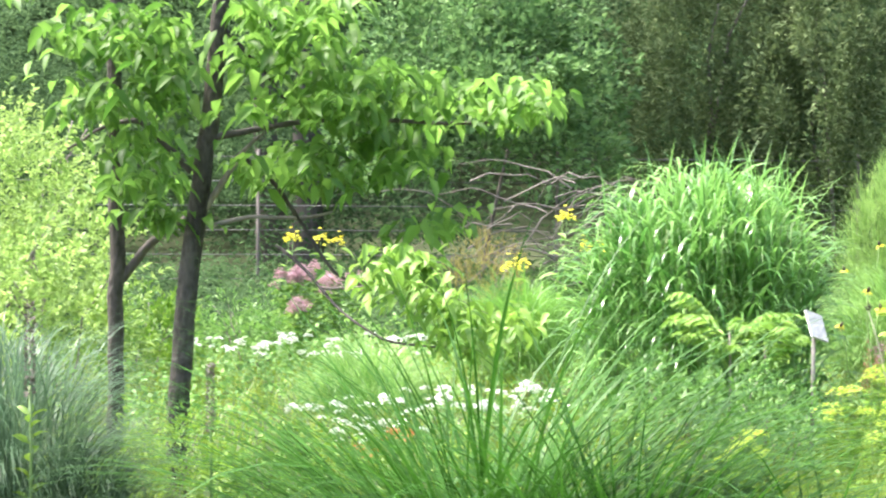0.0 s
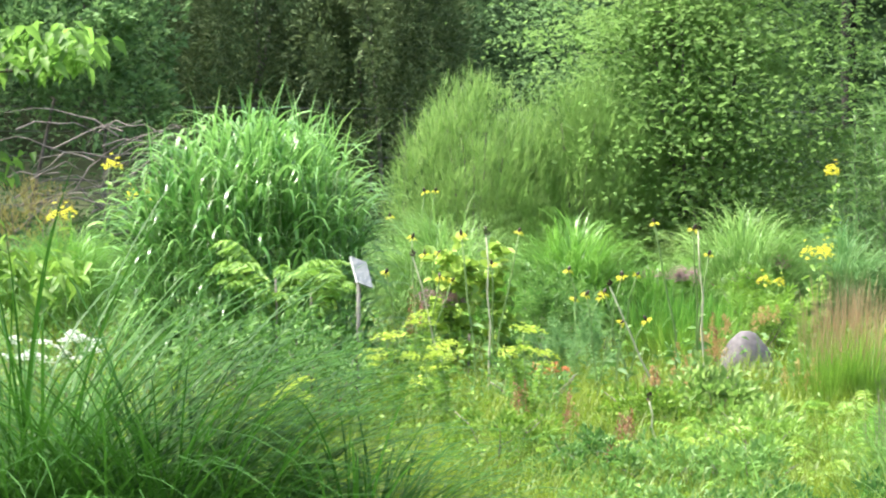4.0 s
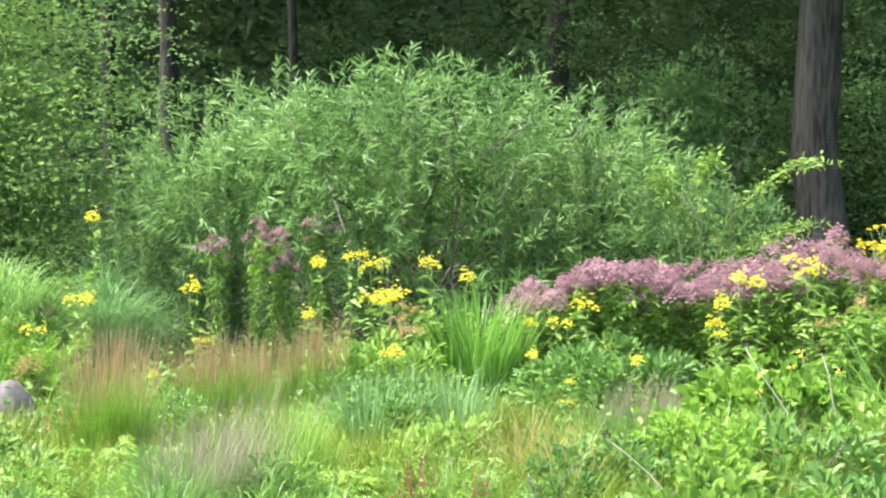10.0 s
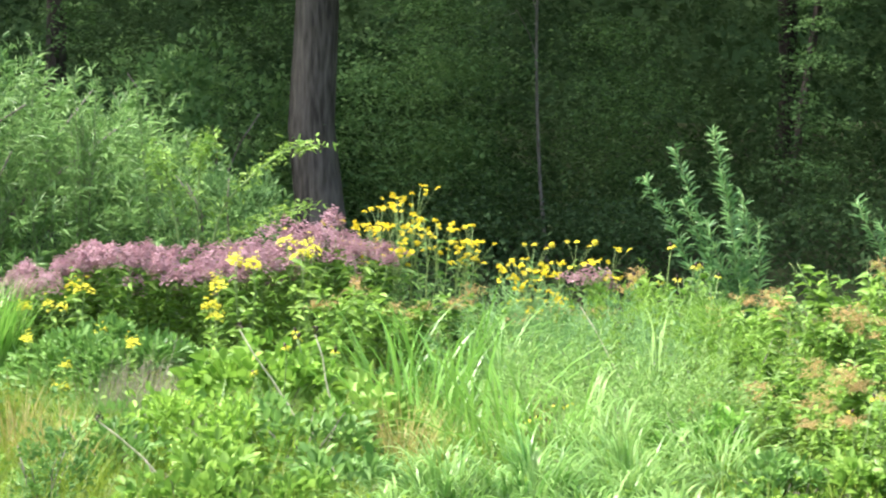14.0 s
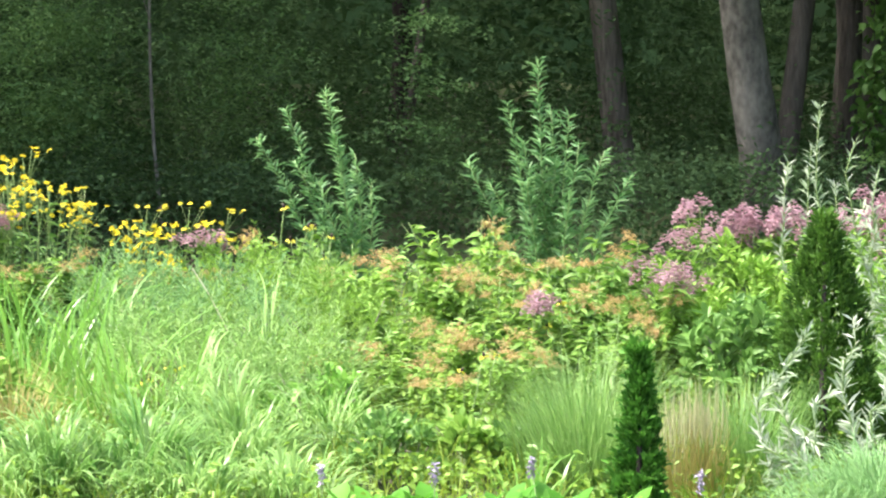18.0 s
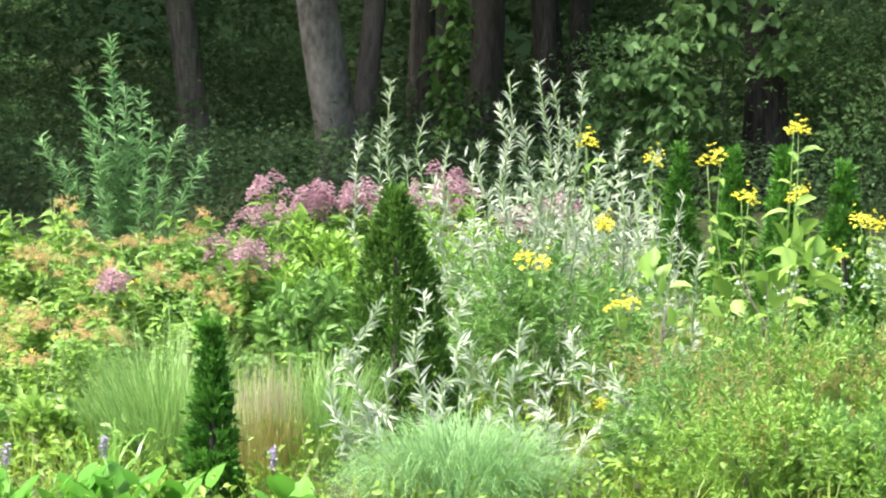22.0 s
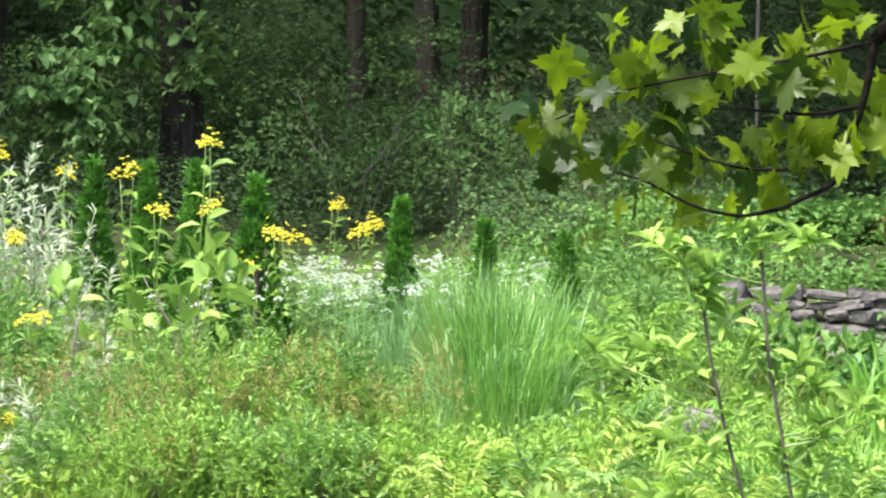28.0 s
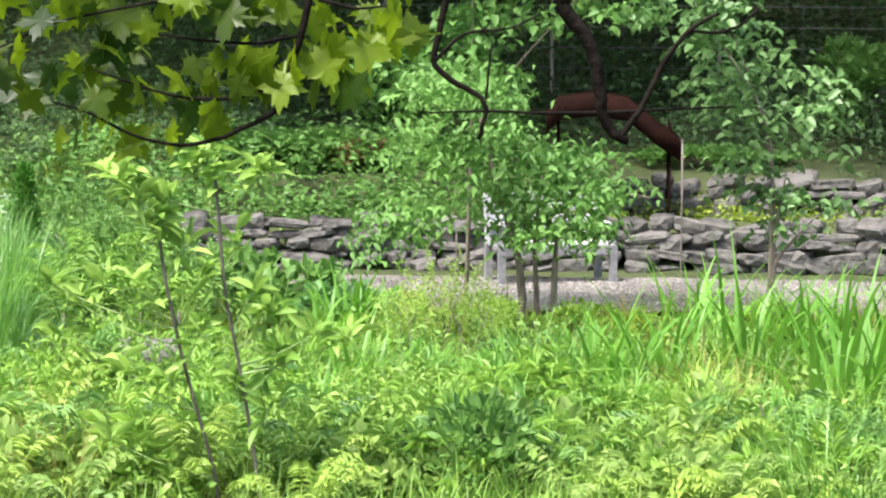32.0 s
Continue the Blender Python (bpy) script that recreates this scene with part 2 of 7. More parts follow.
def unit(v):
    return v / np.maximum(np.linalg.norm(v, axis=-1, keepdims=True), 1e-9)


def rand_dirs(n, up=0.0):
    v = rng.normal(size=(n, 3))
    v = unit(v)
    v[:, 2] += up
    return unit(v)


class Bits:
    """Collects ribbons, leaves and tubes for one mesh."""

    def __init__(self):
        self.v, self.f, self.n = [], [], 0

    def put(self, v, *faces):
        self.v.append(np.asarray(v, float).reshape(-1, 3))
        self.f += [np.asarray(f) + self.n for f in faces]
        self.n += len(self.v[-1])
        return self

    def leaves(self, pos, way, size, aspect=0.4, fold=0.25, sag=0.15):
        """Folded four-cornered leaves at pos, pointing along way."""
        n = len(pos)
        if not n:
            return self
        size = np.broadcast_to(size, n)[:, None]
        side = unit(np.cross(way, rand_dirs(n, 1.2)))
        up = np.cross(side, way)
        if n <= 7000 and float(np.median(size)) > 0.085 and aspect > 0.2:
            down = np.array([0, 0, 1]) * size * sag
            half = side * size * aspect * 0.5
            lift = up * size * aspect * fold
            m1, m2, tip = pos + way * size * 0.33 - down * 0.08, pos + way * size * 0.68 - down * 0.4, pos + way * size - down
            v = np.stack([pos, m1 + half * 0.95 + lift, m2 + half * 0.78 + lift * 0.8, tip, m2 - half * 0.78 + lift * 0.8, m1 - half * 0.95 + lift, m1, m2], 1)
            i = np.arange(n)[:, None] * 8
            return self.put(v, np.concatenate([i + [0, 1, 6], i + [0, 6, 5], i + [2, 3, 7], i + [7, 3, 4]]), np.concatenate([i + [1, 2, 7, 6], i + [6, 7, 4, 5]]))
        mid = pos + way * size * 0.45
        a = mid + side * size * aspect * 0.5 + up * size * aspect * fold
        b = mid - side * size * aspect * 0.5 + up * size * aspect * fold
        tip = pos + way * size - np.array([0, 0, 1]) * size * sag
        v = np.stack([pos, a, tip, b], 1)
        i = np.arange(n)[:, None] * 4
        return self.put(v, np.concatenate([i + [0, 1, 2], i + [0, 2, 3]]))

    def blades(self, base, head, length, lean, droop, width, segs=5):
        """Arching grass blades: they rise with a lean and bend over towards the tip."""
        n = len(base)
        length, lean, droop, width = [np.broadcast_to(q, n).astype(float) for q in (length, lean, droop, width)]
        out = np.stack([np.cos(head), np.sin(head), np.zeros(n)], 1)
        side = np.stack([-np.sin(head), np.cos(head), np.zeros(n)], 1)
        twist = rng.uniform(-0.6, 0.6, n)
        side = unit(side + np.array([0, 0, 1]) * twist[:, None] * 0.5)
        p, rows = base.copy(), []
        for k in range(segs + 1):
            s = k / segs
            wid = width * min(1.0, 0.55 + s * 1.5) * (1 - s ** 2.2)
            if k == segs:
                rows.append(p[:, None, :])
            else:
                rows.append(np.stack([p - side * wid[:, None] / 2, p + side * wid[:, None] / 2], 1))
            angle = lean + droop * (s + 0.5 / segs) ** 1.6
            p = p + (out * np.sin(angle)[:, None] + np.array([0, 0, 1]) * np.cos(angle)[:, None]) * (length / segs)[:, None]
        v = np.concatenate(rows, 1)
        w = segs * 2 + 1
        i = np.arange(n)[:, None] * w
        quads = [i + [2 * k, 2 * k + 1, 2 * k + 3, 2 * k + 2] for k in range(segs - 1)]
        return self.put(v, np.concatenate(quads), i + [2 * segs - 2, 2 * segs - 1, 2 * segs])

    def tube(self, points, radii, sides=7):
        """A tapered tube through points."""
        pts = np.asarray(points, float)
        radii = np.broadcast_to(radii, len(pts))
        way = unit(np.gradient(pts, axis=0))
        ref = np.array([1.0, 0.3, 0.1]) if abs(way[0][2]) > 0.6 else np.array([0.1, 0.2, 1.0])
        a = unit(np.cross(way, ref))
        b = np.cross(way, a)
        ang = np.arange(sides) / sides * 2 * np.pi
        ring = pts[:, None] + (a[:, None] * np.cos(ang)[None, :, None] + b[:, None] * np.sin(ang)[None, :, None]) * radii[:, None, None]
        k, j = np.meshgrid(np.arange(len(pts) - 1), np.arange(sides), indexing="ij")
        k, j = k.ravel(), j.ravel()
        q = np.stack([k * sides + j, k * sides + (j + 1) % sides, (k + 1) * sides + (j + 1) % sides, (k + 1) * sides + j], 1)
        end = np.arange(1, sides - 1)
        last = (len(pts) - 1) * sides
        cap = np.stack([np.full(sides - 2, last), last + end, last + end + 1], 1)
        return self.put(ring, q, cap)

    def mesh(self, name, mat):
        return mesh_of(name, np.concatenate(self.v), self.f, mat)


def thing(name, label, category, group="", p=(0, 0), z=None, turn=0.0):
    ob = new(name)
    ob.matrix_basis = pose(p[0], p[1], floor_at(p) if z is None else z, 0, 0, turn)
    return tagged(ob, label, category, group)


def part(name, me, parent, label="", at=None):
    ob = new(name, me)
    ob.parent = parent
    if at is not None:
        ob.matrix_basis = at
    return tagged(ob, label)


def stuff(name, bits, mat, label, category, kind="stuff"):
    return tagged(new(name, bits.mesh(name, mat)), label, category, kind=kind)


def disc(n, r):
    a, q = rng.uniform(0, 2 * np.pi, n), np.sqrt(rng.uniform(0, 1, n)) * r
    return np.stack([np.cos(a) * q, np.sin(a) * q, np.zeros(n)], 1)


def curve_pts(a, b, bend, n=6, wob=0.0):
    a, b = np.asarray(a, float), np.asarray(b, float)
    s = np.linspace(0, 1, n)[:, None]
    p = a + (b - a) * s + np.asarray(bend, float) * (4 * s * (1 - s))
    if wob:
        p[1:-1] += rng.normal(0, wob, (n - 2, 3))
    return p


# ---- ground ----
def build_ground():
    az = np.radians(np.concatenate([np.linspace(-25, 90, 231), np.linspace(92, 333, 60)]))
    d = np.concatenate([np.linspace(0.5, 16, 12), np.linspace(17, 60, 130), [70, 80, 100, 150, 300, 800, 2500, 4500]])
    A, D = np.meshgrid(az, d, indexing="ij")
    x, y = np.sin(A) * D, np.cos(A) * D
    z = ground_z(x, y) + rng.normal(0, 0.015, x.shape) * ((D < 60) & (D > 16))
    n, m = len(az), len(d)
    i, j = np.meshgrid(np.arange(n), np.arange(m - 1), indexing="ij")
    i, j = i.ravel(), j.ravel()
    k = (i + 1) % n
    f = np.stack([i * m + j, i * m + j + 1, k * m + j + 1, k * m + j], 1)
    v = np.concatenate([np.stack([x, y, z], 2).reshape(-1, 3), [[0, 0, 0]]])
    hub = np.stack([np.arange(n) * m, (np.arange(n) + 1) % n * m, np.full(n, n * m)], 1)
    ob = new("ground", mesh_of("ground", v, [f, hub], M_SOIL))
    tagged(ob, "mossy brown garden soil under the planting", "ground", kind="structure")


build_ground()


# ---- plant makers ----
def grass(name, label, az, d, h, w, n, mat, wid=0.012, lean=(0.05, 0.5), droop=(0.6, 1.6), core=0.35, group="", segs=5, category="grass", sink=0.0, tufts_=1, wide=1.0):
    p = spot(az, d)
    base = disc(n, w * 0.5 * core)
    r = np.hypot(base[:, 0], base[:, 1]) / (w * 0.5 * core)
    head = np.arctan2(base[:, 1], base[:, 0]) + rng.normal(0, 0.7, n)
    if wide != 1.0:
        turn = head + radians(az)
        head = np.arctan2(np.sin(turn), np.cos(turn) * wide) - radians(az)
    length = h * rng.uniform(0.75, 1.3, n) * (1.08 - 0.1 * r)
    lean_, droop_, wid_ = lean[0] + (lean[1] - lean[0]) * r * rng.uniform(0.4, 1.2, n), rng.uniform(*droop, n), wid * rng.uniform(0.6, 1.3, n)
    if tufts_ > 1:
        ob = thing(name, label, category, group, p)
        sector = ((np.arctan2(base[:, 1], base[:, 0]) / (2 * np.pi) + 0.5) * tufts_ * 0.999).astype(int)
        for k in range(tufts_):
            q = sector == k
            part("tuft", Bits().blades(base[q], head[q], length[q], lean_[q], droop_[q], wid_[q], segs).mesh("tuft", mat), ob)
        return ob
    bits = Bits().blades(base, head, length, lean_, droop_, wid_, segs)
    ob = new(name, bits.mesh(name, mat))
    ob.matrix_basis = pose(p[0], p[1], floor_at(p) - sink)
    return tagged(ob, label, category, group)


def lump_points(n, w, depth, h, lumps, z0=0.0, shell=0.55):
    """Points in a lumpy, uneven dome, with the way outwards."""
    a, q = rng.uniform(0, 2 * np.pi, lumps), np.sqrt(rng.uniform(0, 1, lumps)) * 0.85
    c = np.stack([np.cos(a) * q, np.sin(a) * q, np.sqrt(1 - q ** 2) * (1 - 0.85 * rng.uniform(0, 1, lumps) ** 1.6) * 0.86], 1)
    k = rng.integers(0, lumps, n)
    r = (rng.uniform(0.1, 0.3, lumps) * (30 / max(lumps, 12)) ** 0.25)[k]
    q = unit(rng.normal(size=(n, 3))) * (rng.uniform(shell, 1, n) ** 0.6 * r)[:, None] * np.array([1, 1, 0.8])
    p = c[k] + q
    p[:, 2] = np.clip(p[:, 2], 0, 1.3)
    out = unit(p + np.array([0, 0, 0.1]))
    return p * np.array([w / 2, depth / 2, h - z0]) + np.array([0, 0, z0]), unit(out + unit(q))


def shrub(name, label, az, d, w, h, n, mat, size=0.08, aspect=0.4, lumps=30, z0=0.05, depth=None, up=0.3, stems=7, category="shrub", group="", stem_mat=None, sag=0.15):
    p = spot(az, d)
    ob = thing(name, label, category, group, p, turn=rng.uniform(0, 360) if depth is None else -az)
    for k in range(min(stems, 12)):
        a = rng.uniform(0, 2 * np.pi)
        tip = np.array([math.cos(a) * w * 0.3, math.sin(a) * (depth or w) * 0.3, h * rng.uniform(0.6, 0.85)])
        part("stem", Bits().tube(curve_pts(disc(1, w * 0.08)[0], tip, (0, 0, h * 0.08), 5, w * 0.02), np.linspace(0.014, 0.005, 5) * max(0.6, h / 2), 5).mesh("stem", stem_mat or M_TWIG), ob)
    pts, out = lump_points(n, w, depth or w, h, lumps, z0)
    way = unit(out + rand_dirs(n) * 0.7 + np.array([0, 0, up]))
    part("foliage", Bits().leaves(pts, way, size * rng.uniform(0.6, 1.3, n), aspect, sag=sag).mesh("foliage", mat), ob)
    return ob


def wands(name, label, az, d, h, w, n, mat, size=0.1, aspect=0.14, leaf_gap=0.03, lean=0.35, category="shrub", group="", stem_mat=None, slant=0.0):
    """A shrub of upright wands set with narrow leaves."""
    p = spot(az, d)
    ob = thing(name, label, category, group, p)
    for k in range(n):
        b = disc(1, w * 0.14)[0]
        a = rng.uniform(0, 2 * np.pi)
        reach = w * 0.5 * rng.uniform(0.1, 1.0)
        hh = h * (1.0 if k == 0 else rng.uniform(0.5, 1.0) * (1 - 0.15 * reach / (w * 0.5)))
        out = np.array([math.cos(a), math.sin(a), 0])
        aside = np.array([math.cos(radians(az)), -math.sin(radians(az)), 0]) * slant * hh
        pts = curve_pts(b, out * reach + aside + np.array([0, 0, hh]), -out * reach * lean * 0.35 + np.array([0, 0, hh * lean * 0.16]), 8, 0.012)
        stem = part("wand", Bits().tube(pts, np.linspace(0.010, 0.003, 8), 4).mesh("wand", stem_mat or M_TWIG), ob)
        m = max(6, int(hh / leaf_gap))
        s = rng.uniform(0.15, 1.0, m) * 7
        i = np.clip(s.astype(int), 0, 6)
        q = pts[i] + (pts[i + 1] - pts[i]) * (s - i)[:, None]
        way = unit(rand_dirs(m) * 0.9 + unit(pts[i + 1] - pts[i]) * 0.9 + np.array([0, 0, 0.2]))
        part("foliage", Bits().leaves(q, way, size * rng.uniform(0.6, 1.2, m) * (1.15 - 0.5 * s / 7), aspect).mesh("foliage", mat), stem)
    return ob


def puff(n, w, h, size, dome=True):
    """A flower head of many tiny petals."""
    p = unit(rng.normal(size=(n, 3))) * rng.uniform(0.6, 1, (n, 1))
    if dome:
        p[:, 2] = np.abs(p[:, 2])
    p *= np.array([w / 2, w / 2, h])
    return Bits().leaves(p, rand_dirs(n, 0.6), size * rng.uniform(0.7, 1.3, n), 0.8)


def daisy(r, petals, cone_h):
    """Petals and cone meshes of one daisy-like flower."""
    a = np.arange(petals) / petals * 2 * np.pi + rng.uniform(0, 0.2, petals)
    way = np.stack([np.cos(a), np.sin(a), rng.uniform(-0.5, 0.15, petals)], 1)
    b = Bits().leaves(unit(way) * r * 0.2, unit(way), r * 0.9, 0.42, sag=0.2)
    c = Bits().tube([(0, 0, -0.2 * r), (0, 0, 0.1 * r), (0, 0, cone_h * 0.6), (0, 0, cone_h)], [0.12 * r, 0.3 * r, 0.27 * r, 0.1 * r], 7)
    return b.mesh("petals", M_YELLOW), c.mesh("cone", M_CONE)


def herb(name, label, category, h, w, stalks, heads, leaf_n, leaf_mat_, leaf_size, leaf_aspect=0.3, head_scatter=0.12, group="", per=1, tilt=25, stem=0.006, leaf_from=0.1, leaf_to=0.9, crowned=99, low=0.72):
    """A flowering plant at the origin: stalks that carry their heads, and leaves along them. heads: meshes of one head's parts."""
    ob = thing(name, label, category, group)
    green = Bits()
    for k in range(stalks):
        b, a = disc(1, w * 0.16)[0], rng.uniform(0, 2 * np.pi)
        reach = w * 0.5 * math.sqrt(rng.uniform(0.02, 1))
        hh = h * rng.uniform(low, 1.0)
        tip = np.array([math.cos(a) * reach, math.sin(a) * reach, hh])
        pts = curve_pts(b, tip, (0, 0, hh * 0.06), 6, 0.012)
        bits = Bits().tube(pts, np.linspace(stem, stem * 0.55, 6), 4)
        tips = [tip]
        for j in range(per - 1):
            t2 = tip + np.append(rng.normal(0, head_scatter, 2), -abs(rng.normal(0, head_scatter * 0.7)))
            bits.tube(curve_pts(pts[3] + (pts[4] - pts[3]) * rng.uniform(0, 1), t2, (0, 0, 0.02), 4), np.linspace(stem * 0.5, stem * 0.3, 4), 3)
            tips.append(t2)
        stalk = part("stalk", bits.mesh("stalk", M_STEM), ob)
        for t2 in tips if k < crowned else ():
            turn = Euler((radians(rng.normal(0, tilt)), radians(rng.normal(0, tilt)), rng.uniform(0, 6))).to_matrix().to_4x4()
            s = rng.uniform(0.75, 1.2)
            for me in heads:
                part(me.name.split(".")[0], me, stalk, at=Matrix.Translation(t2) @ turn @ Matrix.Scale(s, 4))
        m = leaf_n // stalks
        s = rng.uniform(leaf_from, leaf_to, m) * 5
        i = np.clip(s.astype(int), 0, 4)
        q = pts[i] + (pts[i + 1] - pts[i]) * (s - i)[:, None]
        ang = rng.uniform(0, 2 * np.pi, m)
        way = unit(np.stack([np.cos(ang), np.sin(ang), rng.uniform(-0.2, 0.7, m)], 1))
        green.leaves(q, way, leaf_size * rng.uniform(0.6, 1.2, m), leaf_aspect, sag=0.3)
    if leaf_n:
        part("foliage", green.mesh("foliage", leaf_mat_), ob)
    return ob


def sprays(name, label, az, d, w, h, shoots, mat, size=0.12, aspect=0.25, per=14, shoot=0.3, lumps=40, z0=0.05, depth=None, up=0.5, stems=6, category="shrub", group="", stem_mat=None, sag=0.15, splay=0.9):
    """A bush of leafy shoots: each points outwards and carries its leaves all round, like a star at the tip."""
    ob = thing(name, label, category, group, spot(az, d), turn=-az)
    dp = depth or w
    for k in range(stems):
        a = rng.uniform(0, 2 * np.pi)
        tip = np.array([math.cos(a) * w * 0.33, math.sin(a) * dp * 0.33, h * rng.uniform(0.6, 0.85)])
        part("stem", Bits().tube(curve_pts(disc(1, w * 0.08)[0], tip, (0, 0, h * 0.08), 5, w * 0.02), np.linspace(0.014, 0.005, 5) * max(0.6, h / 2), 5).mesh("stem", stem_mat or M_TWIG), ob)
    pts, out = lump_points(shoots, w, dp, h, lumps, z0, 0.75)
    way = unit(out + rand_dirs(shoots) * 0.45 + np.array([0, 0, up]))
    k = np.repeat(np.arange(shoots), per)
    n = len(k)
    s = rng.uniform(0.05, 1, n)
    q = pts[k] + way[k] * (shoot * rng.uniform(0.7, 1.3, shoots)[k] * s)[:, None]
    leaf = unit(unit(np.cross(way[k], rand_dirs(n))) * splay * (1.2 - 0.6 * s)[:, None] + way[k] * 0.7)
    part("foliage", Bits().leaves(q, leaf, size * rng.uniform(0.65, 1.2, n), aspect, sag=sag).mesh("foliage", mat), ob)
    return ob


def fern(name, label, az, d, h, fronds, mat, length=0.5, leaf=0.09, rise=0.0, group="ferns", category="fern"):
    """Arching fronds, each set with pairs of narrow leaflets; rise lifts them on a short stem."""
    ob = thing(name, label, category, group, spot(az, d))
    if rise:
        part("stem", Bits().tube([(0, 0, -0.02), (0.02, 0.01, rise * 0.5), (0, 0, rise + 0.1)], [0.016, 0.013, 0.01], 6).mesh("stem", M_TWIG), ob)
    for k in range(fronds):
        a = rng.uniform(0, 6.28)
        out = np.array([math.cos(a), math.sin(a), 0])
        side = np.array([-math.sin(a), math.cos(a), 0])
        s = np.linspace(0, 1, 21)
        reach, lift = length * rng.uniform(0.7, 1.2), (h - rise) * rng.uniform(0.55, 1.05)
        z0 = rise * rng.uniform(0.75, 1.0)
        p = out * (s * reach)[:, None] + np.array([0, 0, 1]) * (z0 + lift * np.sin(np.minimum(s * 2.1, 2.6)))[:, None]
        bits = Bits().tube(p[::4], np.linspace(0.005, 0.002, 6), 4)
        q, size = p[4:], leaf * np.sin(np.linspace(0.5, 2.9, 17)) + 0.015
        for sign in (1, -1):
            bits.leaves(q, unit(side * sign + out * 0.5 + rng.normal(0, 0.12, (17, 3)) - np.array([0, 0, 0.1])), size, 0.3, sag=0.25)
        part("frond", bits.mesh("frond", mat), ob)
    return ob


def fountain(name, label, az, d, h, w, mat, locks=90, per=20, wid=0.013, group="", segs=8, tufts_=4):
    """A mound of grass: locks of blades that break out of a dome and arch over on all sides."""
    locks, per = locks * 3, max(5, per // 3)
    n = locks * per
    a, r = rng.uniform(0, 2 * np.pi, locks), np.sqrt(rng.uniform(0, 1, locks))
    deep = rng.uniform(0.25, 0.8, locks)
    root = np.stack([np.cos(a) * r * w * 0.4, np.sin(a) * r * w * 0.4, h * np.sqrt(1 - 0.8 * r ** 2)], 1) * np.stack([0.5 + deep * 0.5, 0.5 + deep * 0.5, deep], 1)
    k = np.repeat(np.arange(locks), per)
    base = root[k] + rng.normal(0, 0.035, (n, 3)) * np.array([1, 1, 0.5])
    length = h * (0.42 + 0.35 * (1 - deep)) * rng.uniform(0.75, 1.2, locks)
    head, long, lean, droop, wide = a[k] + rng.normal(0, 0.45, n), length[k] * rng.uniform(0.75, 1.15, n), (0.1 + 0.6 * r)[k] + rng.normal(0, 0.15, n), rng.uniform(1.4, 2.3, locks)[k] + rng.normal(0, 0.3, n), wid * rng.uniform(0.5, 1.1, n)
    ob = thing(name, label, "grass", group, spot(az, d))
    sector = (a / (2 * np.pi) * tufts_ * 0.999).astype(int)[k]
    for q in (sector == c for c in range(tufts_)):
        part("tuft", Bits().blades(base[q], head[q], long[q], lean[q], droop[q], wide[q], segs).mesh("tuft", mat), ob)
    return ob


def streaks(name, label, az, d, h, w, n, top_mat, stem_mat, top=0.42, lean=0.12, wid=0.008, bend=0.3, group="", slant=0.0, fill=1.6, low=0.7, tops=2):
    """Ornamental grass of fine upright culms, coloured towards their tips, over a green tuft."""
    ob = thing(name, label, "grass", group, spot(az, d))
    m = int(n * max(fill, 1.0))
    base = disc(m, w * 0.24)
    r = np.hypot(base[:, 0], base[:, 1]) / (w * 0.24)
    head = np.arctan2(base[:, 1], base[:, 0]) + rng.normal(0, 0.5, m)
    part("tuft", Bits().blades(base, head, h * rng.uniform(0.4, 0.8, m), lean * 1.3 * r + 0.03, rng.uniform(0.2, 1.1, m), wid * 1.3, 5).mesh("tuft", stem_mat), ob)
    base, r, head = base[:n], r[:n], head[:n]
    tilt, tall = lean * r * rng.uniform(0.5, 1.3, n), h * rng.uniform(low, 1.04, n)
    way = np.stack([np.cos(head) * np.sin(tilt), np.sin(head) * np.sin(tilt), np.cos(tilt)], 1) + np.array([math.cos(radians(az)), -math.sin(radians(az)), 0]) * slant
    part("culm_mass", Bits().blades(base, np.arctan2(way[:, 1], way[:, 0]), tall * (1 - top * 0.8), np.arccos(np.clip(way[:, 2] / np.linalg.norm(way, axis=1), -1, 1)), 0.05, wid * 0.8, 3).mesh("culm_mass", stem_mat), ob)
    k = np.repeat(np.arange(n), tops)
    part("seed_haze", Bits().blades(base[k] + way[k] * (tall * (1 - top))[k][:, None] + rng.normal(0, 0.012, (len(k), 3)), np.arctan2(way[:, 1], way[:, 0])[k] + rng.normal(0, 0.8, len(k)), (tall * top)[k] * rng.uniform(0.5, 1.0, len(k)), np.abs(np.hypot(way[:, 0], way[:, 1]))[k] + rng.normal(0, 0.05, len(k)), rng.uniform(0, bend, len(k)), wid * rng.uniform(0.6, 1.2, len(k)), 4).mesh("seed_haze", top_mat), ob)
    return ob


def tier_points(trees, pads, per, h, w, low=0.12, pad=0.17, thick=0.16):
    """Leaves in level, slightly hanging tiers round an upright axis; trees: n x 3 feet."""
    n = len(trees)
    t = np.repeat(np.arange(n), pads)
    hh, ww = h * rng.uniform(0.65, 1.15, n), w * rng.uniform(0.6, 1.2, n)
    s = rng.uniform(low, 1, len(t))
    a = rng.uniform(0, 2 * np.pi, len(t))
    r = ww[t] * 0.5 * (1.1 - s) ** 0.6 * rng.uniform(0.15, 1.0, len(t))
    c = trees[t] + np.stack([np.cos(a) * r, np.sin(a) * r, s * hh[t]], 1)
    k = np.repeat(np.arange(len(t)), per)
    q = rng.normal(size=(len(k), 3)) * (ww[t] * pad * rng.uniform(0.5, 1.3, len(t)))[k][:, None] * np.array([1, 1, thick])
    q[:, 2] -= np.hypot(q[:, 0], q[:, 1]) * 0.3
    return c[k] + q


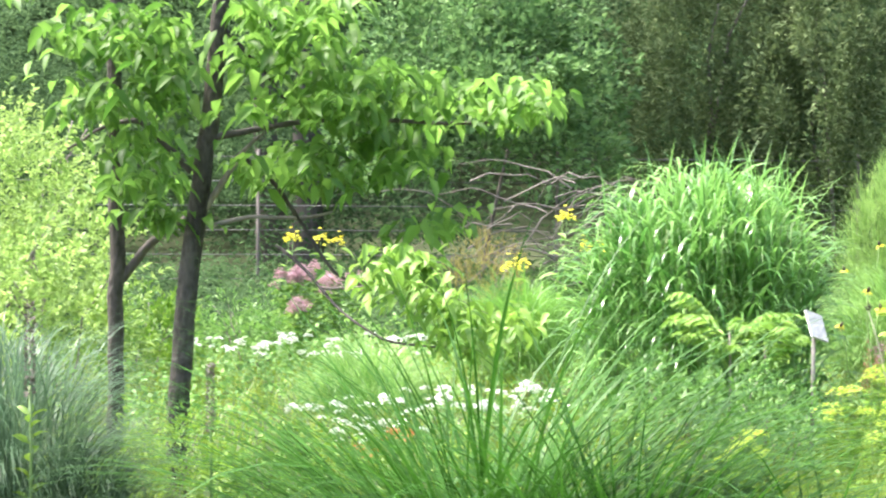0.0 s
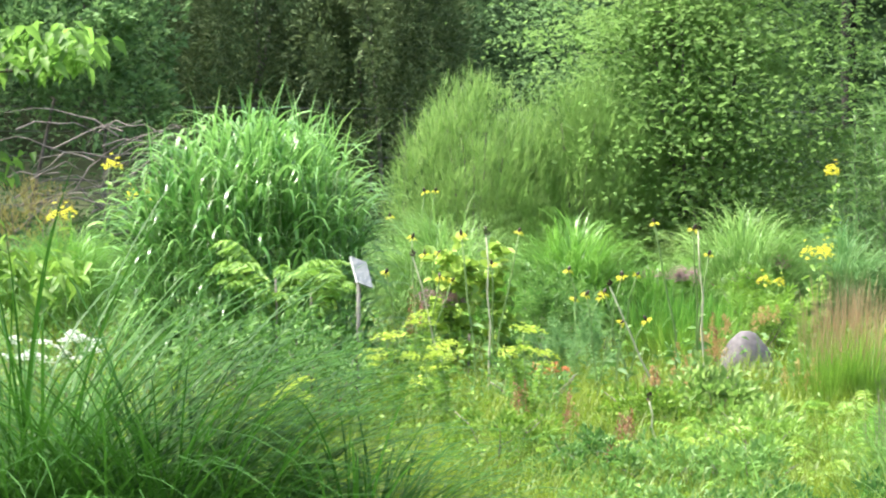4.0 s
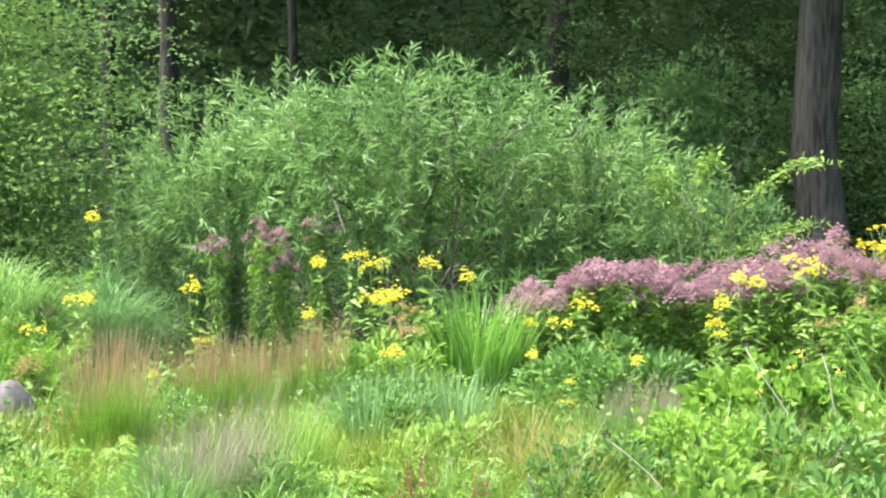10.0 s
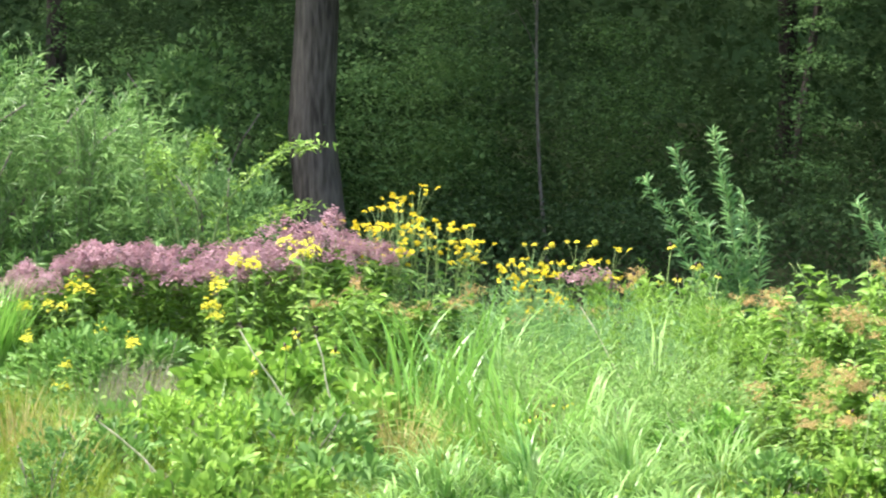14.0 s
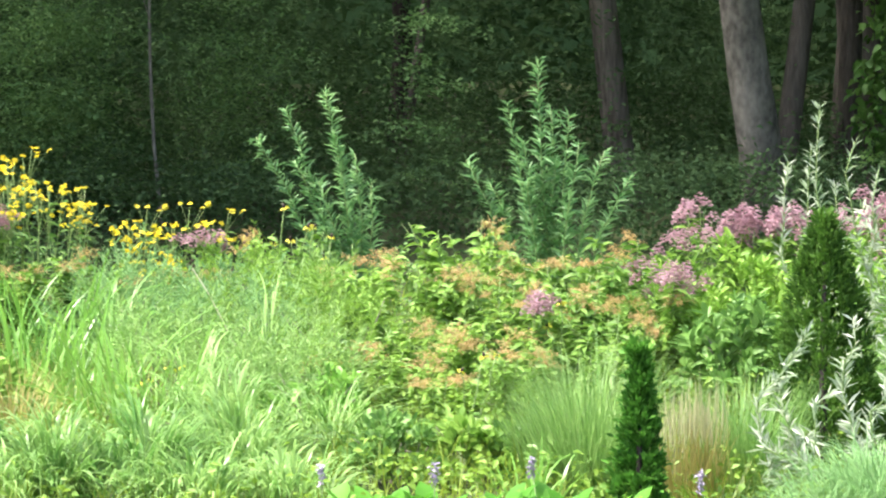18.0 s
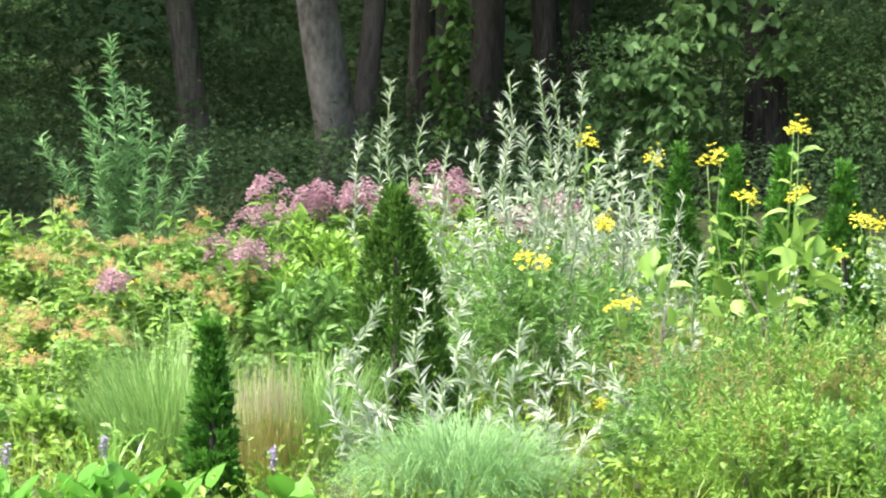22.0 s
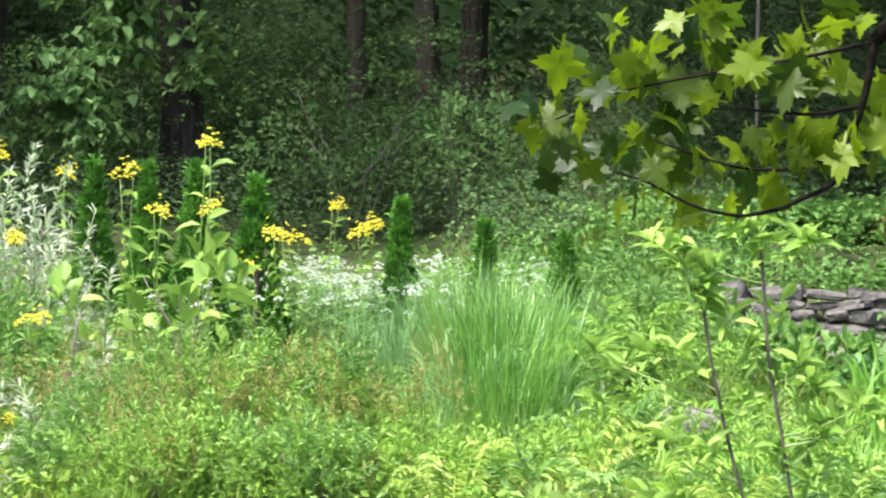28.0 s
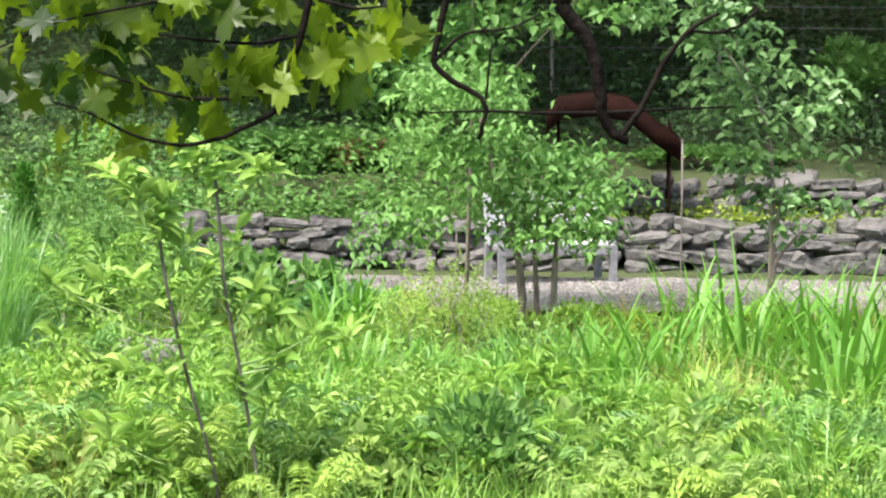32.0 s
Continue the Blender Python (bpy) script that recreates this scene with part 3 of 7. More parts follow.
def tiers(n, pads, per, az, d, h, w, size, aspect=0.5, gap=None):
    a, r = rng.uniform(*az, n), rng.uniform(*d, n)
    if gap:
        keep = ~((a > gap[0]) & (a < gap[1]))
        a, r = a[keep], r[keep]
    a = np.radians(a)
    feet = np.stack([np.sin(a) * r, np.cos(a) * r, np.zeros(len(a))], 1)
    feet[:, 2] = ground_z(feet[:, 0], feet[:, 1])
    p = tier_points(feet, pads, per, h, w)
    return Bits().leaves(p, unit(rand_dirs(len(p)) * np.array([1, 1, 0.45])), size * rng.uniform(0.6, 1.3, len(p)), aspect)


placed = set()


def set_down(ob, m):
    """The built plant itself the first time, a copy of it after that."""
    if ob.name in placed:
        ob = copy_thing(ob, m)
    else:
        placed.add(ob.name)
    ob.matrix_basis = m
    return ob


def scatter(makers, spots, high=(0.85, 1.12)):
    """Move the built plants to the first spots, and copies of them to the rest."""
    for k, (az, d, size) in enumerate(spots):
        q = spot(az, d)
        set_down(makers[k % len(makers)], pose(q[0], q[1], floor_at(q), 0, 0, rng.uniform(0, 360)) @ Matrix.Diagonal((size, size, size * rng.uniform(*high), 1)))


def conifer(name, label, az, d, h, w, n, group="", mat=None, taper=0.72):
    p = spot(az, d)
    ob = thing(name, label, "conifer", group, p)
    part("trunk", Bits().tube([(0, 0, -0.05), (0, 0, h * 0.5), (0, 0, h * 0.95)], [0.05 * h / 2, 0.03 * h / 2, 0.006], 6).mesh("trunk", M_BARK), ob)
    fans = max(420, n // 9)
    s = rng.uniform(0, 1, fans) ** 1.25
    a = rng.uniform(0, 2 * np.pi, fans)
    reach = (0.035 * h + 0.045) * rng.uniform(0.7, 1.3, fans)
    r = np.maximum(0.0, w / 2 * np.minimum(1, 0.75 + s * 3) * (1 - s) ** taper * rng.uniform(0.82, 1.04, fans) - reach * 0.4)
    root = np.stack([np.cos(a) * r, np.sin(a) * r, 0.01 * h + s * h * 0.95], 1)
    out = unit(np.stack([np.cos(a), np.sin(a), rng.uniform(1.0, 3.0, fans)], 1))
    k = np.repeat(np.arange(fans), 22)
    across = unit(np.cross(out, rand_dirs(fans)))
    u, v = rng.uniform(0, 1, len(k)), rng.normal(0, 0.35, len(k))
    pos = root[k] + (out[k] * u[:, None] + across[k] * (v * u)[:, None]) * reach[k][:, None]
    part("foliage", Bits().leaves(pos, unit(out[k] + across[k] * v[:, None] * 1.5 + rng.normal(0, 0.2, (len(k), 3))), 0.05 * rng.uniform(0.6, 1.4, len(k)), 0.45, sag=0.0).mesh("foliage", mat or M_CONIFER), ob)
    return ob


def trunk_tree(name, label, az, d, r, h, mat, lean=(0, 0), limbs=5, leaves=0, leaf_mat_=None, crown_z=5.0, crown_w=6.0, group="woodland trees", flare=1.35):
    """A woodland tree: a long trunk, limbs high up and an uneven crown."""
    p = spot(az, d)
    ob = thing(name, label, "tree", group, p)
    top = np.array([lean[0] * h, lean[1] * h, h])
    pts = curve_pts((0, 0, -0.1), top, (rng.normal(0, 0.1), rng.normal(0, 0.1), 0), 12, r * 0.1)
    rad = r * np.linspace(1, 0.45, 12)
    rad[0] *= flare
    part("trunk", Bits().tube(pts, rad, 14).mesh("trunk", mat), ob)
    ends = []
    for k in range(limbs):
        s = rng.uniform(0.5, 0.98)
        b = pts[int(s * 11)]
        a = rng.uniform(0, 2 * np.pi)
        e = b + np.array([math.cos(a), math.sin(a), 0.55]) * crown_w * rng.uniform(0.25, 0.5)
        part("limb", Bits().tube(curve_pts(b, e, (0, 0, 0.3), 6, 0.05), np.linspace(r * 0.3, r * 0.08, 6), 6).mesh("limb", mat), ob)
        ends.append(e)
    if leaves:
        ctr = np.array([top[0], top[1], crown_z + (h - crown_z) * 0.5])
        pts2, out = lump_points(leaves, crown_w, crown_w, h - crown_z + 1.5, 26)
        pts2 += np.array([top[0], top[1], crown_z])
        part("crown", Bits().leaves(pts2, unit(out + rand_dirs(leaves)), 0.22 * rng.uniform(0.6, 1.3, leaves), 0.6).mesh("crown", leaf_mat_), ob)
    return ob


def clumps(n, per, az, d, z, size, spread, flat=0.45, aspect=0.55, masses=0):
    """Drifting clumps of leaves in a sector: az, d and z are ranges above the ground."""
    a, r, up = np.radians(rng.uniform(*az, n)), rng.uniform(*d, n), rng.uniform(*z, n)
    if masses:
        g = rng.integers(0, masses, n)
        a = np.radians(rng.uniform(*az, masses))[g] + rng.normal(0, 0.014, n)
        r, up = rng.uniform(*d, masses)[g] + rng.normal(0, 0.5, n), np.clip(rng.uniform(*z, masses)[g] + rng.normal(0, 0.45, n), z[0], z[1])
    c = np.stack([np.sin(a) * r, np.cos(a) * r, np.zeros(n)], 1)
    c[:, 2] = ground_z(c[:, 0], c[:, 1]) + up
    k = np.repeat(np.arange(n), per)
    q = rng.normal(size=(n * per, 3)) * spread * np.array([1, 1, flat]) * rng.uniform(0.5, 1.4, n)[k][:, None]
    q[:, 2] -= np.hypot(q[:, 0], q[:, 1]) * 0.25
    return Bits().leaves(c[k] + q, unit(rand_dirs(n * per) * np.array([1, 1, 0.5])), size * rng.uniform(0.6, 1.3, n * per), aspect)


# ---- the wood behind the garden ----
def build_backdrop():
    az = np.radians(np.linspace(-60, 125, 120))
    d = 84 + 2 * np.sin(az * 37)
    v = []
    for z in (-2, 9, 20):
        v.append(np.stack([np.sin(az) * d, np.cos(az) * d, z + (1.5 * np.sin(az * 53) if z > 10 else 0 * az)], 1))
    n = len(az)
    i = np.arange(n - 1)
    f = np.concatenate([np.stack([i, i + 1, i + 1 + n, i + n], 1), np.stack([i + n, i + 1 + n, i + 1 + 2 * n, i + 2 * n], 1)])
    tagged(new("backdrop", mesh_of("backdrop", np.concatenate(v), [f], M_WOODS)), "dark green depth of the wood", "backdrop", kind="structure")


build_backdrop()
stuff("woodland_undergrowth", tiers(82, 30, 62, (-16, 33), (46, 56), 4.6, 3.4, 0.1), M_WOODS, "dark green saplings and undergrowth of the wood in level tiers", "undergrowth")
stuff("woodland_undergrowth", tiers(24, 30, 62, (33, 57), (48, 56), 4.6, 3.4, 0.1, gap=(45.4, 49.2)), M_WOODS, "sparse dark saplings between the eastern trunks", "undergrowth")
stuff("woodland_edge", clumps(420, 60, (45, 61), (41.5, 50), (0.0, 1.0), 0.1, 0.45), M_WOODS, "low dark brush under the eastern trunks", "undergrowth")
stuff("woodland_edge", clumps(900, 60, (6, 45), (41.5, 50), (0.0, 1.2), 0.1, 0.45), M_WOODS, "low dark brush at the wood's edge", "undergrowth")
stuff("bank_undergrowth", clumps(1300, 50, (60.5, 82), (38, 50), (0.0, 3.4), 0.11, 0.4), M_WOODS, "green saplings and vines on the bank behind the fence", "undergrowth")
stuff("bank_cover", clumps(1200, 30, (58, 80), (35.4, 42), (0.0, 0.6), 0.1, 0.3), M_WOODS, "low green leafy cover of the bank", "ground cover")
stuff("bank_cover", clumps(420, 30, (57, 69.6), (33.1, 36), (0.0, 0.45), 0.1, 0.25), M_TREE_LEAF, "low leafy plants above the stone wall", "ground cover")
stuff("bank_grass", clumps(160, 24, (69, 79), (33.1, 34.0), (0.0, 0.08), 0.07, 0.2), M_MEADOW, "thin brownish grass between the two walls", "ground cover")
# canopies added above the view, unseen, to shade the wood and the bank
stuff("woodland_canopy", clumps(1750, 40, (17, 105), (46.5, 92), (6.5, 14), 0.75, 1.2), M_WOODS, "unseen leaf canopy added to shade the wood", "canopy")
stuff("edge_canopy", clumps(48, 40, (38, 62), (39.5, 46), (5.4, 8.5), 0.5, 0.9), M_WOODS, "unseen leaves added above the view to shade the wood's edge", "canopy")
stuff("edge_canopy", clumps(75, 40, (15, 39), (40.5, 47), (6.2, 9.5), 0.5, 0.9), M_WOODS, "unseen leaves added to shade the wood's edge behind the pink flowers", "canopy")
stuff("west_canopy", clumps(1100, 40, (-50, 20), (56, 90), (6.5, 14), 0.75, 1.2), M_WOODS, "unseen leaf canopy added to shade the wood behind the dogwood", "canopy")
stuff("bank_canopy", clumps(900, 36, (58, 110), (34, 48), (5.0, 9), 0.45, 0.9), M_WOODS, "unseen leaves added above the view to shade the bank", "canopy")
stuff("lit_saplings", tiers(6, 24, 70, (29.6, 31.8), (44.5, 48), 4.6, 3.2, 0.1), M_WOODS_SUNLIT, "green tiered saplings beside the dark trunk", "undergrowth")
stuff("lit_saplings", tiers(26, 22, 60, (10, 58), (44.5, 49), 4.2, 3.0, 0.1, gap=(42, 49.2)), M_WOODS_SUNLIT, "tiered sapling leaves at the wood's edge in a sunlit tone", "undergrowth")
stuff("west_brush", clumps(2200, 40, (-16, 8), (37.5, 46), (0.0, 0.55), 0.09, 0.35), M_WOODS, "low dark brush behind the dogwood", "undergrowth")
stuff("shade_cover", clumps(420, 24, (-12, 7), (34.5, 40), (0.0, 0.6), 0.1, 0.3), M_LEAF, "green leafy cover behind the dogwood", "ground cover")
stuff("woodland_floor", clumps(1500, 50, (6, 58), (49, 62), (0.0, 1.3), 0.13, 0.6, 0.3), M_WOODS, "shaded low growth on the woodland floor", "undergrowth")
stuff("edge_brush", clumps(220, 40, (17, 33), (38, 42.5), (0.0, 0.7), 0.1, 0.4), M_WOODS, "low dark brush between the flowers and the wood", "undergrowth")
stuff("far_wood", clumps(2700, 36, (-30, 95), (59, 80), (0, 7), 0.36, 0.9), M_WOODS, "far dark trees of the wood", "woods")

# trunks of the wood
trunk_tree("woodland_tree", "tall dark woodland tree with furrowed bark behind pink flowers", 29.02, 43.2, 0.37, 13, M_BARK_MID, (0.0, 0), 5, 3000, M_WOODS, 6, 7)
trunk_tree("woodland_tree", "tall grey-barked woodland tree leaning slightly over the garden edge", 44.62, 47, 0.35, 13, M_BARK_GREY, (-0.19, 0), 5, 3000, M_WOODS, 6, 7)
trunk_tree("woodland_tree", "slender dark woodland tree beside a thicker trunk", 44.69, 49, 0.2, 13, M_BARK, (0.19, 0), 4, 1500, M_WOODS, 6.5, 6)
trunk_tree("woodland_tree", "dark woodland tree half hidden by undergrowth", 41.88, 49, 0.25, 13, M_BARK_MID, (-0.1, 0), 4, 1500, M_WOODS, 6.5, 6)
trunk_tree("woodland_tree", "dark woodland tree wrapped in bright green vine", 46.46, 49, 0.16, 13, M_BARK, (0.0, 0), 4, 1500, M_WOODS, 6.5, 6)
trunk_tree("woodland_tree", "thick dark tree with vines and maple leaves on its trunk", 52.35, 46, 0.35, 13, M_BARK, (0.0, 0), 5, 3000, M_WOODS, 5.5, 7)
trunk_tree("woodland_tree", "grey woodland tree behind hanging dogwood branches", -2.60, 47, 0.24, 12, M_BARK, (0.0, 0), 4, 2500, M_WOODS, 5, 7)
FAR_TRUNKS = [(37.67, 54, 0.09), (46.02, 50, 0.14), (48.30, 50, 0.16), (19.37, 51, 0.09), (45.94, 54, 0.16), (47.19, 56, 0.28), (48.44, 58, 0.3), (48.86, 55, 0.22), (37.70, 55, 0.2), (45.94, 57, 0.25), (47.17, 54, 0.3),
              (56.96, 56, 0.25), (57.80, 60, 0.3), (55.60, 58, 0.2), (24.10, 52, 0.2), (17.00, 52, 0.18), (15.95, 54, 0.15), (-3.17, 50, 0.22), (63.00, 50, 0.12)]
for az, d, r in FAR_TRUNKS:
    trunk_tree("woodland_tree", "dark slender trunk deep in the wood", az, d, r, 13, M_BARK, (rng.normal(0, 0.02 if r > 0.1 else 0.07), 0), 2, 0)

trunk_tree("woodland_tree", "thin pale sapling stem before the dark wood", 33.3, 46, 0.03, 7, M_BARK_GREY, (0.02, 0), 4, 500, M_WOODS, 4.5, 2.5)

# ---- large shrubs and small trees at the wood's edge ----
shrub("shade_tree", "broad green tree hanging low at the wood's edge", 0.79, 43, 4.85, 5.2, 13000, M_WOODS_SUNLIT, 0.13, 0.5, 110, 1.7, 3.13, 0.1, 1, "tree")
shrub("evergreen_tree", "dark dense evergreen at the wood's edge", 4.85, 46, 3.51, 6.5, 26000, M_NEEDLE, 0.12, 0.3, 170, 0.2, 4, 0.1, 2, "tree")
shrub("evergreen_tree", "dark dense evergreen at the wood's edge", 7.22, 45, 3.11, 6.0, 24000, M_NEEDLE, 0.12, 0.3, 170, 0.2, 4, 0.1, 2, "tree")
def feathery(label, az, d, w, h, n, depth):
    """A rounded shrub of fine upright shoots that end in wisps."""
    ob = thing("feathery_shrub", label, "shrub", "feathery shrubs", spot(az, d), turn=-az)
    for k in range(5):
        tip = np.array([rng.normal(0, w * 0.2), rng.normal(0, depth * 0.2), h * 0.7])
        part("stem", Bits().tube(curve_pts((0, 0, 0), tip, (0, 0, 0.1), 5, 0.03), np.linspace(0.02, 0.006, 5), 5).mesh("stem", M_TWIG), ob)
    pts, out = lump_points(n, w, depth, h * 0.93, 420, 0.05, 0.6)
    lean = np.arctan2(np.hypot(out[:, 0], out[:, 1]), np.abs(out[:, 2]) + 0.9)
    part("foliage", Bits().blades(pts, np.arctan2(out[:, 1], out[:, 0]) + rng.normal(0, 0.5, n), 0.14 * rng.uniform(0.6, 1.5, n), lean * rng.uniform(0.4, 1.6, n), rng.uniform(0.0, 1.2, n), 0.009, 3).mesh("foliage", M_FEATHER), ob)


feathery("rounded light green feathery shrub with fine upright twigs", 9.0, 37, 2.5, 3.5, 24000, 2.0)
feathery("light green feathery shrub beside the birch", 10.9, 37.4, 2.5, 3.4, 24000, 2.0)


def birch():
    b = spot(13.1, 38.3)
    ob = thing("birch_tree", "young multi-stemmed birch with tiers of small light leaves", "tree", "", b)
    for k in range(7):
        a = rng.uniform(0, 6.28)
        tip = np.array([math.cos(a) * 0.9, math.sin(a) * 0.9, rng.uniform(3.6, 5.8)])
        part("stem", Bits().tube(curve_pts(disc(1, 0.25)[0], tip, (0, 0, 0.2), 7, 0.05), np.linspace(0.03, 0.008, 7), 6).mesh("stem", M_BARK_MID), ob)
        for j in range(6):
            q = tip * rng.uniform(0.3, 0.95)
            a2 = rng.uniform(0, 6.28)
            part("twig", Bits().tube(curve_pts(q, q + np.array([math.cos(a2), math.sin(a2), 0.15]) * rng.uniform(0.6, 1.3), (0, 0, 0.1), 5, 0.03), np.linspace(0.012, 0.004, 5), 4).mesh("twig", M_BARK), ob)
    p = tier_points(np.array([[0, 0, 0.0], [-0.5, 0.2, 0.1], [0.6, -0.3, 0]]), 84, 150, 5.9, 3.9, 0.06, 0.2, 0.08)
    part("foliage", Bits().leaves(p, unit(rand_dirs(len(p)) * np.array([1, 1, 0.3]) - np.array([0, 0, 0.1])), 0.092 * rng.uniform(0.6, 1.3, len(p)), 0.55).mesh("foliage", M_BIRCH), ob)


birch()
sprays("willow_shrub", "huge spreading willow shrub with narrow grey-green leaves", 21.58, 37, 7.94, 3.75, 2300, M_WILLOW, 0.19, 0.135, 16, 0.45, 130, 0.1, 5, 0.35, 14)
sprays("lime_shrub", "bright yellow-green leafy shrub behind the dogwood", -7.92, 38, 2.90, 3.64, 562, M_PALELIME, 0.095, 0.42, 13, 0.35, 60, 0.1, 3, 0.3)

# ---- tools for the planting ----
def wpt(q):
    """World point from heading, distance and height."""
    p = spot(q[0], q[1])
    return np.array([p[0], p[1], q[2]])


def drift(az, d, n, size=(0.85, 1.15)):
    return [(rng.uniform(*az), rng.uniform(*d), rng.uniform(*size)) for k in range(n)]


HEADS = ("flower_head", "seed_head", "petals", "cone")


def at_height(makers, spots, h0, slim=1.0):
    """Plants of built height h0 at (heading, distance, height of their tops); their flower heads keep their own shape."""
    for k, (az, d, z) in enumerate(spots):
        q = spot(az, d)
        g = floor_at(q)
        s = max(0.3, (z - g) / h0)
        wide = s ** 0.5 * slim
        m = pose(q[0], q[1], g, 0, 0, rng.uniform(0, 360)) @ Matrix.Diagonal((wide, wide, s, 1))
        ob = set_down(makers[k % len(makers)], m)
        keep = Matrix.Diagonal((1 / wide, 1 / wide, 1 / s, 1)) @ Matrix.Scale(slim ** 0.5 * min(0.9, max(0.5, s ** 0.8)), 4)
        for stalk in ob.children:
            for head in stalk.children:
                if head.name.startswith(HEADS):
                    at = Matrix.Translation(head.matrix_basis.translation)
                    head.matrix_parent_inverse = at @ keep @ at.inverted()


def reed(name, label, az, d, h, w, n, mat, wid=0.03, length=(0.5, 0.85), upright=0.05, group=""):
    """A tall reed clump: canes clothed with long leaves that arch over and hang."""
    p = spot(az, d)
    ob = thing(name, label, "grass", group, p)
    base = disc(n, w * 0.42)
    r = np.hypot(base[:, 0], base[:, 1]) / (w * 0.42)
    top = h * (1 - 0.35 * r ** 2.2)
    base[:, 2] = top * rng.uniform(0.05, 1.0, n) ** 0.7 - 0.3 * h * 0.2
    head = np.arctan2(base[:, 1], base[:, 0]) + rng.normal(0, 0.9, n)
    b = Bits().blades(base, head, rng.uniform(*length, n), rng.uniform(0.15, 0.8, n), rng.uniform(1.6, 3.0, n), wid * rng.uniform(0.6, 1.25, n), 6)
    k = int(n * upright)
    b2 = disc(k, w * 0.36)
    b2[:, 2] = h * 0.62 * (1 - 0.3 * (np.hypot(b2[:, 0], b2[:, 1]) / (w * 0.42)) ** 2)
    b.blades(b2, rng.uniform(0, 6.28, k), h * rng.uniform(0.35, 0.6, k), rng.uniform(0.0, 0.3, k), rng.uniform(0.1, 0.9, k), wid, 5)
    part("leaf_mass", b.mesh("leaf_mass", mat), ob)
    canes = Bits()
    for q in disc(60, w * 0.36):
        canes.tube(curve_pts(q, q * 1.15 + np.array([0, 0, h * 0.8]), (0, 0, 0), 3), 0.007, 4)
    part("cane_core", canes.mesh("cane_core", M_STEM), ob)
    return ob


def plumes(name, label, az, d, h, w, n, mat, stem_mat, size=0.03, length=0.3, per=26, category="grass", group="", lean=(0.0, 0.25)):
    """Ornamental grass with fine seed plumes above its blades."""
    p = spot(az, d)
    ob = thing(name, label, category, group, p)
    base = disc(n * 2, w * 0.3)
    head = np.arctan2(base[:, 1], base[:, 0]) + rng.normal(0, 0.6, n * 2)
    part("tuft", Bits().blades(base, head, h * rng.uniform(0.45, 0.85, n * 2), rng.uniform(*lean, n * 2), rng.uniform(0.2, 1.0, n * 2), 0.008, 4).mesh("tuft", stem_mat), ob)
    tops = disc(n, w * 0.5)
    tops[:, 2] = h * rng.uniform(0.8, 1.02, n) * (1 - 0.3 * (np.hypot(tops[:, 0], tops[:, 1]) / (w * 0.5)) ** 2) - length
    k = np.repeat(np.arange(n), per)
    s = rng.uniform(0, 1, n * per)
    q = tops[k] + np.stack([rng.normal(0, 0.02, n * per) * (1.3 - s), rng.normal(0, 0.02, n * per) * (1.3 - s), s * length], 1)
    part("plume_haze", Bits().leaves(q, rand_dirs(n * per, 1.5), size * rng.uniform(0.6, 1.3, n * per), 0.35).mesh("plume_haze", mat), ob)
    return ob


BLADES, SWORDS = [], []
for k in range(8):
    one = Bits().blades(np.zeros((1, 3)), np.zeros(1), 1.0, rng.uniform(0.0, 0.1), rng.uniform(0.05, 1.1) if k < 6 else 1.8, 0.046, 7)
    BLADES.append(one.mesh("leaf_blade", M_IRIS))
    SWORDS.append(one.mesh("leaf_blade", M_GRASS))


def iris(name, label, az, d, h, w, n, group, lean=22, wide=1.0):
    """A clump of sword leaves, each a piece of its own."""
    ob = thing(name, label, "plant", group, spot(az, d))
    for q in disc(n, w * 0.32):
        s = h * rng.uniform(0.65, 1.15)
        m = Matrix.Translation(q) @ Euler((0, radians(abs(rng.normal(0, lean)) * (0.3 + np.hypot(q[0], q[1]) / (w * 0.32))), math.atan2(q[1], q[0]) + rng.normal(0, 0.6))).to_matrix().to_4x4()
        part("leaf_blade", (SWORDS if group == "sword grasses" else BLADES)[rng.integers(0, 8)], ob, "", m @ Matrix.Diagonal((s, rng.uniform(0.8, 1.3) * wide, s, 1)))
    return ob


# ---- flower meshes ----
def corymb(n, w, h, size, petals, mat, mat_name="flower_head"):
    """A flat-topped cluster of small flowers."""
    b = Bits()
    c = disc(n, w / 2)
    c[:, 2] = h * (1 - (np.hypot(c[:, 0], c[:, 1]) / (w / 2)) ** 2) * rng.uniform(0.3, 1, n)
    for q in c:
        a = rng.uniform(0, 6.28, petals)
        way = unit(np.stack([np.cos(a), np.sin(a), rng.uniform(-0.1, 0.9, petals)], 1))
        b.leaves(np.repeat([q], petals, 0), way, size * rng.uniform(0.7, 1.2, petals), 0.6)
    return b.mesh(mat_name, mat)


